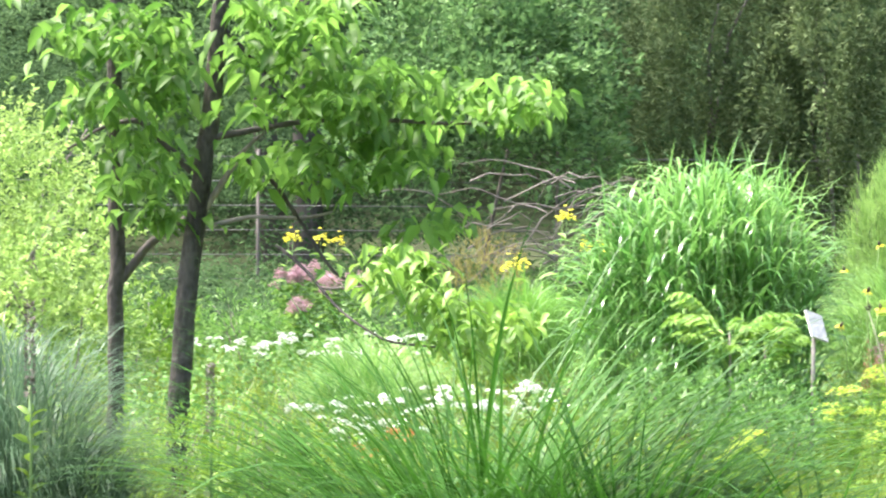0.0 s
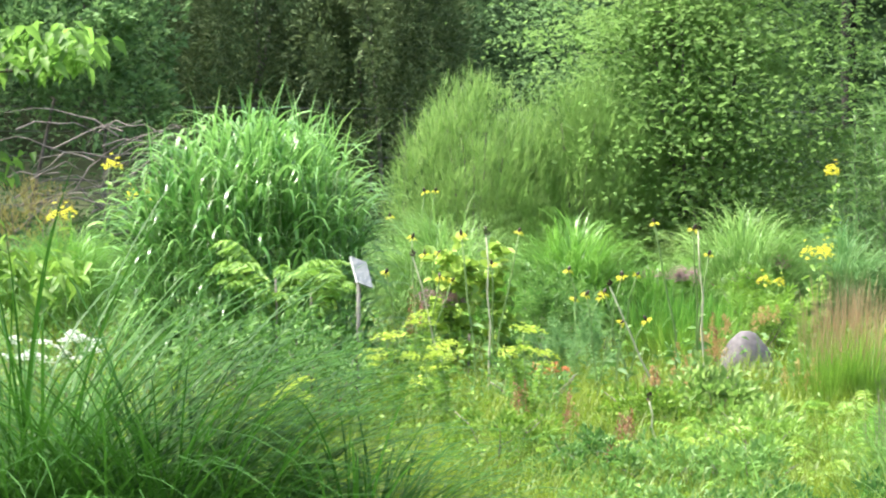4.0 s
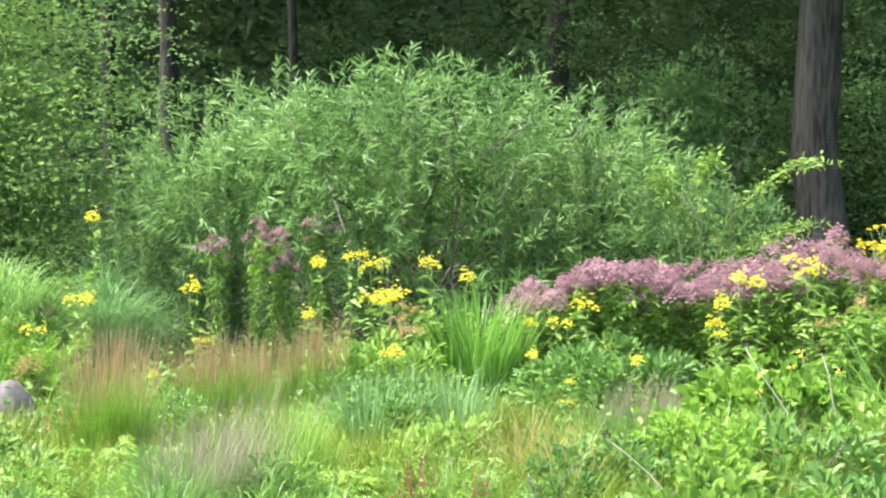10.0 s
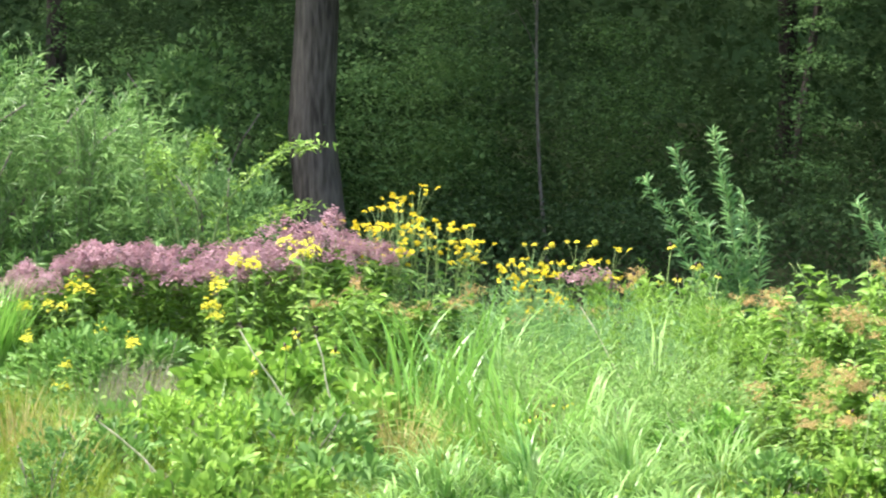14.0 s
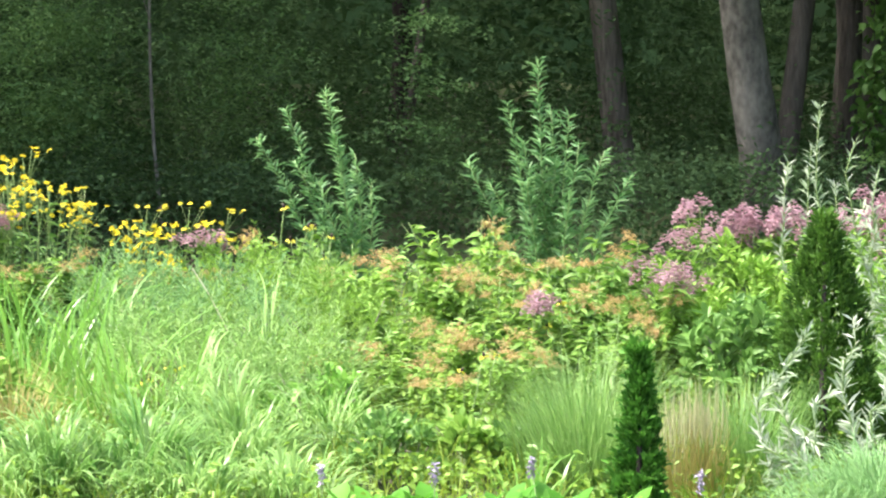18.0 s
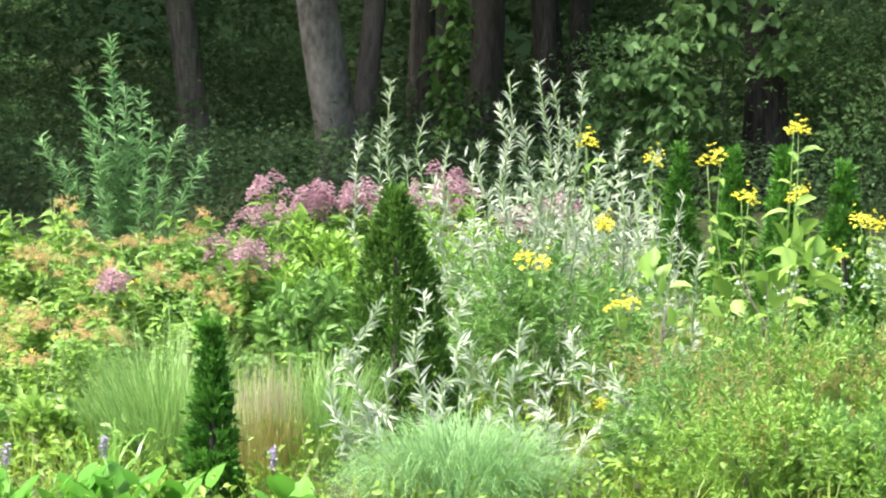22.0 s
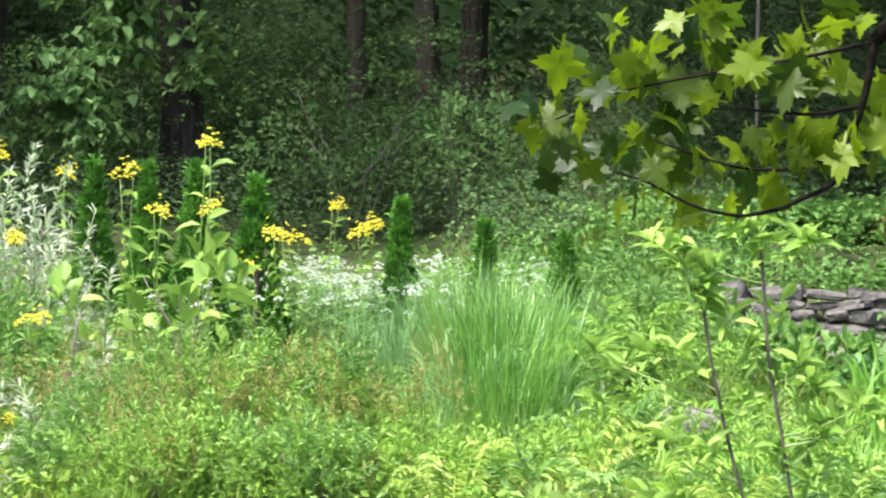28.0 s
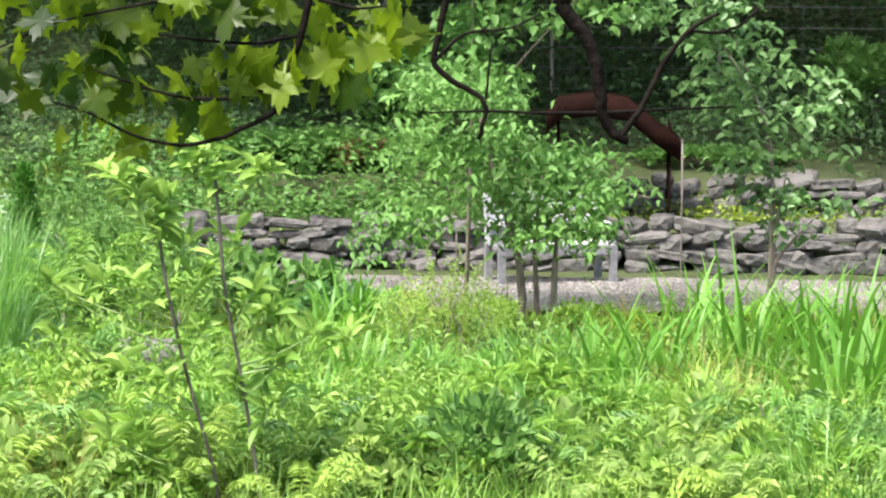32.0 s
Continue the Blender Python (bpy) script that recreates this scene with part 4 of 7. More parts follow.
PINK_HEADS = [corymb(30, 0.19, 0.15, 0.026, 8, M_PINK)]
MINT_HEADS = [corymb(10, 0.13, 0.045, 0.022, 6, M_MINT)]
WHITE_HEADS = [corymb(14, 0.15, 0.06, 0.026, 7, M_WHITE)]
GOLD_HEADS = [corymb(34, 0.22, 0.07, 0.02, 6, M_GOLDGREEN)]
RED_HEADS = [puff(30, 0.08, 0.04, 0.025).mesh("flower_head", M_RED)]
def seed_plume(spikes, per, reach, size, mat):
    """A loose feathery plume: thin spikes set with tiny seeds."""
    b = Bits()
    for k in range(spikes):
        way = unit(np.array([rng.normal(0, 0.75), rng.normal(0, 0.75), rng.uniform(0.3, 1.1)]))
        r = reach * rng.uniform(0.5, 1.1)
        s_ = rng.uniform(0.1, 1, per)
        b.leaves(np.outer(s_ * r, way) - np.outer(s_ ** 2 * r * 0.35, [0, 0, 1]) + rng.normal(0, 0.01, (per, 3)), rand_dirs(per), size * rng.uniform(0.6, 1.3, per), 0.5)
    return b.mesh("seed_head", mat)


SEED_HEADS = [seed_plume(11, 26, 0.24, 0.019, M_ORANGE)]
YELLOW_HEADS = [corymb(26, 0.22, 0.24, 0.03, 7, M_YELLOW)]
def flat_daisy(r, petals):
    """A small open daisy of level petals round a raised eye."""
    a = np.arange(petals) / petals * 2 * np.pi
    way = unit(np.stack([np.cos(a), np.sin(a), rng.uniform(-0.35, 0.25, petals)], 1))
    return Bits().leaves(way * r * 0.1, way, r, 0.5, sag=0.1).leaves(np.zeros((5, 3)), rand_dirs(5, 1.0), r * 0.35, 0.9).mesh("flower_head", M_GOLD)


DAISY = [flat_daisy(0.044, 11)]
CONEFLOWER = list(daisy(0.055, 9, 0.05))


def joe_pye(label):
    return herb("joe_pye_weed", label, "flower", 1.3, 0.75, 4, PINK_HEADS, 230, M_GREENLEAF, 0.15, 0.26, per=3, head_scatter=0.1, group="joe pye weeds", tilt=12, low=0.88)


def cup_plant(label):
    return herb("cup_plant", label, "flower", 1.4, 0.26, 2, YELLOW_HEADS, 30, M_LIME, 0.17, 0.3, per=1, group="yellow daisies", tilt=20, low=0.93)


def sunflower(label):
    return herb("tall_sunflower", label, "flower", 1.4, 0.5, 5, DAISY, 60, M_LEAF, 0.12, 0.25, per=4, head_scatter=0.09, group="tall daisies", tilt=30, leaf_to=0.85)


def coneflower(label, n=3):
    return herb("black_eyed_susan", label, "flower", 1.3, 0.6, n, CONEFLOWER, 18, M_LEAF, 0.13, 0.35, per=1, stem=0.01, head_scatter=0.1, group="coneflowers", tilt=20, leaf_to=0.5)


SUNS = [sunflower("tall plant with scattered golden daisies at the wood's edge") for k in range(2)]
PINKS = [joe_pye("joe pye weed with domed dusty-pink flower heads") for k in range(3)]
CUPS = [cup_plant("tall yellow daisy-flowered plant with broad leaves") for k in range(3)]
CONES = [coneflower("black-eyed susan with drooping yellow petals and dark cones") for k in range(3)]
MEADOWSWEET = [herb("meadowsweet", "leafy perennial with orange-brown seed plumes", "flower", 1.0, 1.2, 13, SEED_HEADS, 720, M_GREENLEAF, 0.13, 0.34, per=2, crowned=3, head_scatter=0.08, group="seeded perennials", tilt=15, leaf_to=0.97) for k in range(3)]
MINTS = [herb("mountain_mint", "silvery mountain mint with a froth of small white heads", "flower", 0.9, 0.75, 9, MINT_HEADS, 260, M_GRASS_BLUE, 0.07, 0.3, per=1, head_scatter=0.06, group="white perennials", tilt=12) for k in range(2)]
WHITES = [herb("white_perennial", "white-flowered perennial with froth of small heads", "flower", 0.9, 0.75, 9, WHITE_HEADS, 200, M_GRASS_BLUE, 0.06, 0.3, per=1, head_scatter=0.06, group="white perennials", tilt=12) for k in range(3)]
FENNELS = [herb("fennel", "yellow-flowered umbel plant with soft feathery leaves", "flower", 1.0, 0.6, 4, GOLD_HEADS, 700, M_LIME, 0.08, 0.1, per=2, head_scatter=0.09, group="umbel plants", tilt=10) for k in range(2)]
REDS = [herb("red_lily", "small plant with orange-red flowers", "flower", 0.6, 0.35, 4, RED_HEADS, 60, M_LEAF, 0.12, 0.2, per=2, head_scatter=0.06, group="red flowers") for k in range(2)]

# ---- west end: dogwood, reeds and grasses ----
def limb(parent, base, pts, r0, r1, mat, name="limb", sides=8):
    p = np.array([wpt(q) for q in pts]) - base
    s = np.linspace(0, len(p) - 1, 4 * len(p))
    p = np.stack([np.interp(s, np.arange(len(p)), p[:, i]) for i in range(3)], 1)
    for k in range(2):
        p[1:-1] = (p[:-2] + 2 * p[1:-1] + p[2:]) / 4
    p[1:-1] += rng.normal(0, r0 * 0.08, (len(p) - 2, 3))
    return part(name, Bits().tube(p, np.linspace(r0, r1, len(p)), sides).mesh(name, mat), parent)


def leaf_boxes(boxes, base, size, aspect, mat, depth=0.8, sag=0.45, name="foliage"):
    """Tiers of hanging leaves: each box is two corners and a count."""
    bits = Bits()
    for a, b, n in boxes:
        a, b = wpt(a), wpt(b)
        m = max(2, n // 14)
        c = a + (b - a) * rng.uniform(0.05, 0.95, (m, 3))
        c[:, 2] = a[2] + (b[2] - a[2]) * rng.uniform(0, 1, m)
        away = unit(np.array([(a + b)[0], (a + b)[1], 0]))
        c += away * rng.uniform(-depth, depth, (m, 1))
        k = rng.integers(0, m, n)
        q = c[k] + rng.normal(0, 1, (n, 3)) * np.array([0.13, 0.13, 0.045])
        ang = rng.uniform(0, 6.28, n)
        bits.leaves(q - base, unit(np.stack([np.cos(ang), np.sin(ang), rng.uniform(-0.9, 0.1, n)], 1)), size * rng.uniform(0.6, 1.25, n), aspect, sag=sag)
    return bits.mesh(name, mat)


def dogwood():
    b = np.append(spot(-4.83, 24), 0.0)
    ob = thing("dogwood_tree", "small dogwood with two slim dark trunks and drooping bright leaves", "tree", "", b)
    limb(ob, b, [(-4.91, 24, -0.05), (-4.84, 24, 1.14), (-4.57, 24, 2.23), (-4.27, 24, 3.19), (-4.07, 24, 3.97), (-3.93, 24, 4.92)], 0.09, 0.06, M_BARK_LICHEN, "trunk", 10)
    limb(ob, b, [(-6.02, 25, -0.05), (-6.02, 25, 1.05), (-5.99, 25, 2.19), (-6.07, 25, 3.09), (-6.03, 25, 3.99), (-5.93, 25, 4.98)], 0.07, 0.05, M_BARK_LICHEN, "trunk", 10)
    limb(ob, b, [(-5.91, 25, 1.78), (-5.35, 25, 2.10), (-4.73, 25, 2.28)], 0.04, 0.03, M_BARK)
    limb(ob, b, [(-4.32, 24, 2.93), (-3.80, 24, 2.97), (-2.76, 24, 3.06), (-1.52, 24, 3.09), (0.15, 24, 3.05), (1.71, 24, 3.10)], 0.03, 0.01, M_BARK)
    limb(ob, b, [(-4.63, 24, 2.67), (-5.56, 24, 3.08), (-6.18, 24, 3.03), (-6.90, 24, 2.84)], 0.03, 0.01, M_BARK)
    limb(ob, b, [(-4.42, 24, 2.36), (-3.70, 24, 2.84), (-3.28, 24, 2.98)], 0.03, 0.01, M_BARK_PALE)
    limb(ob, b, [(-3.70, 24, 2.80), (-3.07, 24, 2.58), (-2.55, 24, 2.24), (-2.02, 24, 1.89), (-1.50, 24, 1.80)], 0.02, 0.01, M_BARK)
    limb(ob, b, [(-3.06, 23.5, 2.13), (-2.54, 23.1, 1.98), (-1.91, 22.6, 1.7), (-1.07, 22, 1.52), (0.08, 21.5, 1.52)], 0.016, 0.006, M_BARK)
    limb(ob, b, [(-2.2, 22.8, 1.85), (-1.5, 22.1, 1.9), (-0.6, 21.6, 1.98), (0.3, 21.5, 1.86), (1.5, 21.5, 1.63)], 0.01, 0.004, M_BARK)
    limb(ob, b, [(-4.57, 24, 2.23), (-3.59, 24, 2.33), (-2.55, 24, 2.32), (-2.03, 24, 2.37)], 0.02, 0.01, M_TWIG)
    limb(ob, b, [(-4.12, 24, 3.80), (-3.29, 24, 3.45), (-2.87, 24, 3.19)], 0.02, 0.01, M_BARK)
    boxes = [((-7.21, 24, 3.91), (-4.74, 24, 3.58), 420), ((-7.21, 24, 3.48), (-4.63, 24, 3.10), 300), ((-6.18, 24, 2.97), (-4.73, 24, 2.54), 220), ((-5.66, 24, 2.58), (-4.73, 24, 2.28), 80),
             ((-4.02, 24, 4.06), (-1.73, 24, 3.50), 520), ((-3.70, 24, 3.41), (-1.52, 24, 3.11), 260), ((-1.94, 24, 3.50), (-0.06, 24, 3.25), 260), ((-0.07, 24, 3.38), (1.97, 24, 3.12), 240),
             ((-1.52, 24, 3.11), (-0.26, 24, 2.68), 200), ((-3.59, 24, 2.84), (-1.51, 24, 2.54), 260), ((-0.73, 24, 2.48), (0.42, 24, 2.27), 70), ((-4.23, 24, 4.92), (-0.91, 24, 4.11), 160), ((-8.64, 24, 4.81), (-4.23, 24, 4.01), 160),
             ]
    part("foliage", leaf_boxes([(p, q, int(n * 0.95)) for p, q, n in boxes], b, 0.165, 0.48, M_DOGWOOD), ob)
    low = [((-1.3, 21.5, 2.22), (0.05, 21.5, 1.97), 240), ((-0.8, 21.5, 1.98), (0.5, 21.5, 1.79), 120), ((0.0, 21.5, 1.75), (1.80, 21.5, 1.53), 200)]
    part("low_foliage", leaf_boxes(low, b, 0.125, 0.48, M_GREENLEAF, 0.5), ob)


dogwood()
reed("giant_reed_grass", "tall dense clump of bright green arching reed grass", 4.83, 30, 2.62, 2.7, 2300, M_REED, 0.042, (0.55, 0.95), 0.07)
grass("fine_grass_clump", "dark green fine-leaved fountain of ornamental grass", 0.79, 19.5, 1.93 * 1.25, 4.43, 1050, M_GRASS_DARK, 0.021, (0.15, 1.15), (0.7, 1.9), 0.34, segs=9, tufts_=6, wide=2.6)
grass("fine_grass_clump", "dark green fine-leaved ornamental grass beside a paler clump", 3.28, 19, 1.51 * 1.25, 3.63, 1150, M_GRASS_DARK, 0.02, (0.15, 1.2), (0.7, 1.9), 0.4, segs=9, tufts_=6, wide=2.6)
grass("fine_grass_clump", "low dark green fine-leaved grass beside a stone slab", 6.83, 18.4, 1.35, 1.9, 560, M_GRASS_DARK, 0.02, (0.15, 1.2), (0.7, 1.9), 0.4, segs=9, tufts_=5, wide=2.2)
fountain("blue_grass_clump", "grey-green fine grass mound below the dogwood", -7.9, 20.8, 1.75, 2.0, M_GRASS_GREY, 110, 22, 0.011)
fountain("blue_grass_clump", "low grey-green fine grass among darker blades", -6.6, 20.4, 1.0, 1.4, M_GRASS_GREY, 60, 20, 0.011)
shrub("border_plant", "soft light green leafy plant at the dogwood's foot", -5.35, 22.3, 1.34, 1.06, 2600, M_YELLOWGREEN, 0.07, 0.25, 30, group="border plants")
shrub("border_plant", "soft light green leafy plant among the grasses", -3.27, 22.5, 1.15, 0.90, 2000, M_LEAF, 0.07, 0.25, 30, group="border plants")
fountain("soft_grass_mound", "soft bright green rounded grass mound", 1.52, 33.5, 1.36, 1.55, M_GRASS, 150, 22, 0.008)
fountain("soft_grass_mound", "fine pale grass mound under white flowers", -1.3, 30, 0.9, 1.9, M_GRASS_PALE, 120, 20, 0.01)


def mullein(az, d, z, r=0.02):
    p = spot(az, d)
    ob = thing("mullein", "upright brown seed spike of a mullein", "flower", "mulleins", p)
    part("stalk", Bits().tube([(0, 0, 0), (0.01, 0, z * 0.5), (0, 0, z * 0.72)], [0.014, 0.012, 0.01], 6).mesh("stalk", M_STEM), ob)
    m = 260
    s, a = rng.uniform(0, 1, m), rng.uniform(0, 6.28, m)
    q = np.stack([np.cos(a) * r * 0.7, np.sin(a) * r * 0.7, z * (0.68 + 0.32 * s)], 1)
    part("seed_spike", Bits().leaves(q, unit(np.stack([np.cos(a), np.sin(a), s * 0 + 0.8], 1)), 0.03, 0.6).mesh("seed_spike", M_TWIG), ob)
    w = 24
    a = rng.uniform(0, 6.28, w)
    q = np.stack([a * 0, a * 0, rng.uniform(0.05, z * 0.65, w)], 1)
    part("foliage", Bits().leaves(q, unit(np.stack([np.cos(a), np.sin(a), a * 0 + 0.9], 1)), 0.16, 0.3, sag=0.3).mesh("foliage", M_YELLOWGREEN), ob)


mullein(-7.54, 20, 1.94, 0.028)
mullein(-4.26, 21, 1.44)

# pinks and whites under the dogwood
at_height(PINKS, [(-2.91, 36, 1.23), (-2.33, 36.5, 1.24), (-1.81, 36, 1.20), (-2.96, 35, 0.96)], 1.3)
at_height(WHITES, [(az_, d_, z_) for az_, d_, z_ in [(-3.89, 33, 0.73), (-3.27, 32, 0.81), (-2.54, 32, 0.81), (-1.92, 31, 0.87), (-0.67, 31, 0.94), (-4.52, 33, 0.70),
          (-2.02, 26, 0.78), (-1.40, 26, 0.76), (-0.04, 26, 0.84), (0.58, 26, 0.86), (1.11, 26, 0.89), (1.63, 26, 0.82), (-0.88, 25.5, 0.64), (-1.71, 25, 0.65)]], 0.9)
scatter(REDS, [(-1.55, 25.3, 0.95), (-0.88, 25.3, 0.9), (10.28, 27.5, 0.95), (10.59, 27.6, 0.8)])
at_height(CUPS, [(2.10, 34, 2.01), (2.72, 33, 1.72), (1.37, 33, 1.53), (-2.96, 37, 1.61), (-2.13, 37, 1.58)], 1.4)
shrub("garden_fern", "soft green leafy mound behind the white flowers", -3.69, 36, 1.44, 1.10, 1800, M_LEAF, 0.1, 0.2, 20)
shrub("garden_fern", "soft green leafy mound below the dogwood", -5.55, 34, 1.85, 1.21, 2600, M_YELLOWGREEN, 0.1, 0.25, 26)
sprays("lime_shrub", "bright yellow-green leafy shrub behind the dogwood", -8.53, 36, 3.27, 3.23, 562, M_PALELIME, 0.095, 0.42, 13, 0.35, 60, 0.1, 3, 0.3)
sprays("lime_shrub", "bright yellow-green leafy shrub low beside the dogwood", -7.20, 33, 1.98, 2.22, 312, M_PALELIME, 0.095, 0.42, 13, 0.35, 40, 0.1, 2, 0.3)
fern("sumac", "cut-leaved light green shrub in front of the reed clump", 5.3, 27, 1.62, 13, M_LIME, 0.62, 0.15, 1.15, "sumacs", "shrub")
fern("sumac", "low cut-leaved light green shrub beside the sign", 5.95, 26.8, 1.5, 12, M_LIME, 0.45, 0.13, 1.05, "sumacs", "shrub")
sprays("bramble", "low olive green shrub below the reed clump", 5.1, 26, 1.9, 1.1, 150, M_LEAF, 0.1, 0.3, 14, 0.25, 24)
at_height(FENNELS, [(7.47, 25, 0.99), (8.04, 25.5, 1.06), (9.91, 25, 1.01), (8.56, 25, 0.85), (5.55, 24, 0.69), (5.68, 23, 0.76)], 1.0)


def brush_pile():
    b = np.append(spot(1.11, 41.5), 0)
    ob = thing("brush_pile", "heap of bare grey branches at the wood's edge", "branches", "", b)
    lo, hi = wpt((-0.25, 41.5, 1.54)), wpt((2.44, 41.5, 2.54))
    across = unit(np.array([hi[0] - lo[0], hi[1] - lo[1], 0]))
    wide = np.hypot(hi[0] - lo[0], hi[1] - lo[1])
    for k in range(46):
        a = across * rng.uniform(-0.25, 0.5) * wide + np.array([0, -0.5, rng.uniform(0.0, 0.85) * (hi[2] - floor_at(b))])
        e = a + across * rng.choice([-1, 1, 1]) * rng.uniform(0.5, 1.5) + np.array([0, rng.normal(0, 0.3), max(-a[2], rng.normal(0.1, 0.35))])
        part("branch", Bits().tube(curve_pts(a, e, np.array([0, 0, rng.uniform(0, 0.25)]), 6, 0.04), np.linspace(0.014, 0.005, 6), 5).mesh("branch", M_TWIG), ob)


brush_pile()


def sign_board():
    p = spot(6.88, 26.3)
    ob = thing("garden_sign", "blank pale grey board tilted on a short post", "sign", "", p, turn=38)
    z = 1.36
    part("post", Bits().tube([(0, 0.03, -0.02), (0, 0.03, z)], 0.02, 6).mesh("post", M_WOOD), ob)
    bm = bmesh.new()
    bmesh.ops.create_cube(bm, size=1)
    bmesh.ops.scale(bm, vec=(0.2, 0.02, 0.27), verts=bm.verts)
    bmesh.ops.bevel(bm, geom=bm.edges[:], offset=0.005, segments=1)
    me = bpy.data.meshes.new("board")
    bm.to_mesh(me)
    bm.free()
    me.materials.append(M_BOARD)
    part("board", me, ob, "", pose(0, 0, z, -35, 18, 0))


sign_board()

# ---- the middle: mounds, boulder, rusty grasses ----
fountain("grass_mound", "pale fountain grass mound with arching blades", 8.35, 33, 1.5, 2.0, M_GRASS_PALE, 130, 20, 0.015, "grass mounds")
fountain("grass_mound", "bright green fountain grass mound", 10.80, 33.4, 1.42, 1.9, M_GRASS, 130, 20, 0.015, "grass mounds")
fountain("grass_mound", "pale green fountain grass mound beside the birch", 13.95, 34.2, 1.5, 1.9, M_GRASS_PALE, 130, 20, 0.015, "grass mounds")
fountain("grass_mound", "pale grass mound beside the great willow", 15.75, 35, 1.33, 1.5, M_GRASS_BLUE, 90, 20, 0.014, "grass mounds")
fountain("grass_mound", "low green grass mound between taller ones", 9.5, 32.2, 0.95, 1.2, M_GRASS, 70, 20, 0.013, "grass mounds")
fountain("grass_mound", "low green grass mound before the birch", 12.3, 33.2, 1.0, 1.3, M_GRASS, 70, 20, 0.013, "grass mounds")
sprays("hosta_vine", "lime green plant with round leaves", 8.8, 28.6, 0.8, 1.62, 75, M_GOLDFERN, 0.13, 0.85, 8, 0.15, 18, 0.35, None, 0.2, 4)
sprays("feathery_mound", "soft feathery mid-green mound", 10.5, 30.3, 1.0, 1.15, 170, M_LEAF, 0.11, 0.14, 22, 0.2, 26, up=0.4)
sprays("feathery_mound", "fine bluish green feathery mound", 10.65, 28.5, 1.1, 0.8, 260, M_GRASS_BLUE, 0.07, 0.1, 26, 0.16, 30, up=0.8)
streaks("fuzzy_perennial", "fuzzy green perennial of upright stems behind the boulder", 12.75, 31, 0.98, 1.9, 320, M_GRASS, M_FRESH, 0.4, 0.25, 0.014, 0.6)
sprays("bluestar_mound", "fresh green fine-leaved mound behind the boulder", 14.3, 32, 1.2, 1.0, 190, M_FRESH, 0.1, 0.14, 20, 0.2, 26, up=0.7)
shrub("spirea", "yellow-green leafy bush in front of the boulder", 13.3, 25.4, 0.95, 0.72, 900, M_PALELIME, 0.11, 0.36, 22)
shrub("spirea", "lime-leaved low bush beside the boulder", 14.3, 24.6, 0.8, 0.50, 700, M_PALELIME, 0.11, 0.36, 18)
shrub("spirea", "yellow-green leafy bush among the flowers", 12.21, 25, 1.18, 0.62, 2000, M_YELLOWGREEN, 0.07, 0.4, 24)
at_height(CONES, [(7.99, 28, 1.62), (9.18, 27.5, 1.70), (11.38, 27, 1.33), (11.79, 27, 1.21), (12.99, 27, 1.83), (7.73, 28.5, 1.41), (11.06, 29, 1.27), (7.81, 33, 1.84)], 1.3)
at_height(PINKS, [(12.00, 34, 0.85), (12.63, 34, 0.85), (13.25, 34, 0.82), (14.35, 34, 1.02), (13.88, 33.5, 0.86), (8.46, 28.5, 1.04),
                  (12.94, 33, 0.94)], 1.3, 0.75)
at_height(PINKS, [(17.95, 34.5, 1.75), (18.55, 34.5, 1.9), (18.85, 34.6, 1.86), (19.66, 34.8, 1.95), (19.2, 34.4, 1.5)], 1.3, 0.55)
at_height(CUPS, [(15.60, 35, 1.97), (15.34, 33, 1.14), (17.44, 33, 1.28), (19.81, 33, 1.52), (20.28, 33, 1.58), (20.75, 33, 1.52), (20.85, 32, 1.17), (21.27, 32, 1.22), (21.84, 34, 1.47),
                 (22.46, 34, 1.28), (14.50, 32, 0.91), (16.58, 30, 0.61), (19.39, 31.5, 1.05), (17.52, 31.5, 0.80), (21.06, 30, 0.80), (20.12, 29, 0.46), (15.33, 32.5, 1.20)], 1.4)
for az, d, z, w in [(15.45, 27, 1.45, 0.6), (15.85, 27.2, 1.5, 0.55), (16.2, 27.1, 1.45, 0.5), (17.4, 29.4, 1.18, 0.6), (17.8, 29.5, 1.25, 0.6), (18.3, 29.6, 1.18, 0.6), (18.7, 29.8, 1.08, 0.5), (19.35, 30, 1.33, 0.6), (19.8, 30, 1.33, 0.5)]:
    streaks("switch_grass", "upright switch grass with reddish-brown tops", az, d, z, w * 1.1, 120, M_RUST, M_FRESH, 0.42, 0.16, 0.0055, 0.35, "switch grasses", rng.uniform(-0.02, 0.1), 2.0, 0.6)
for az, d, z in [(13.45, 28, 1.04), (14.44, 28, 1.20), (12.82, 27, 0.80), (13.19, 27.5, 0.93), (15.01, 27, 0.70), (12.51, 26, 0.70)]:
    plumes("astilbe", "astilbe with soft orange-brown seed plumes", az, d, z, 0.35, 5, M_ORANGE, M_LEAF, 0.034, 0.16, 60, "flower", "astilbes", (0.0, 0.4))
for az, d, z, w in [(16.95, 22.3, 1.2, 0.8), (17.3, 22.5, 1.28, 0.8), (17.7, 22.9, 1.25, 0.7), (18.3, 25, 1.2, 0.8), (25.25, 27, 0.98, 0.8), (25.6, 27.3, 1.0, 0.8)]:
    streaks("hair_grass", "hazy tufted grass with pale purplish seed haze", az, d, z * 1.05, w * 1.1, 300, M_HAZE, M_LEAF, 0.5, 0.5, 0.0045, 0.7, "hair grasses", 0.3, 1.2, 0.5, 1)
fountain("arching_sedge", "dark green arching sedge at the foot of hazy grass", 17.05, 21.9, 0.6, 0.8, M_LEAF, 50, 16, 0.012, "sedges")
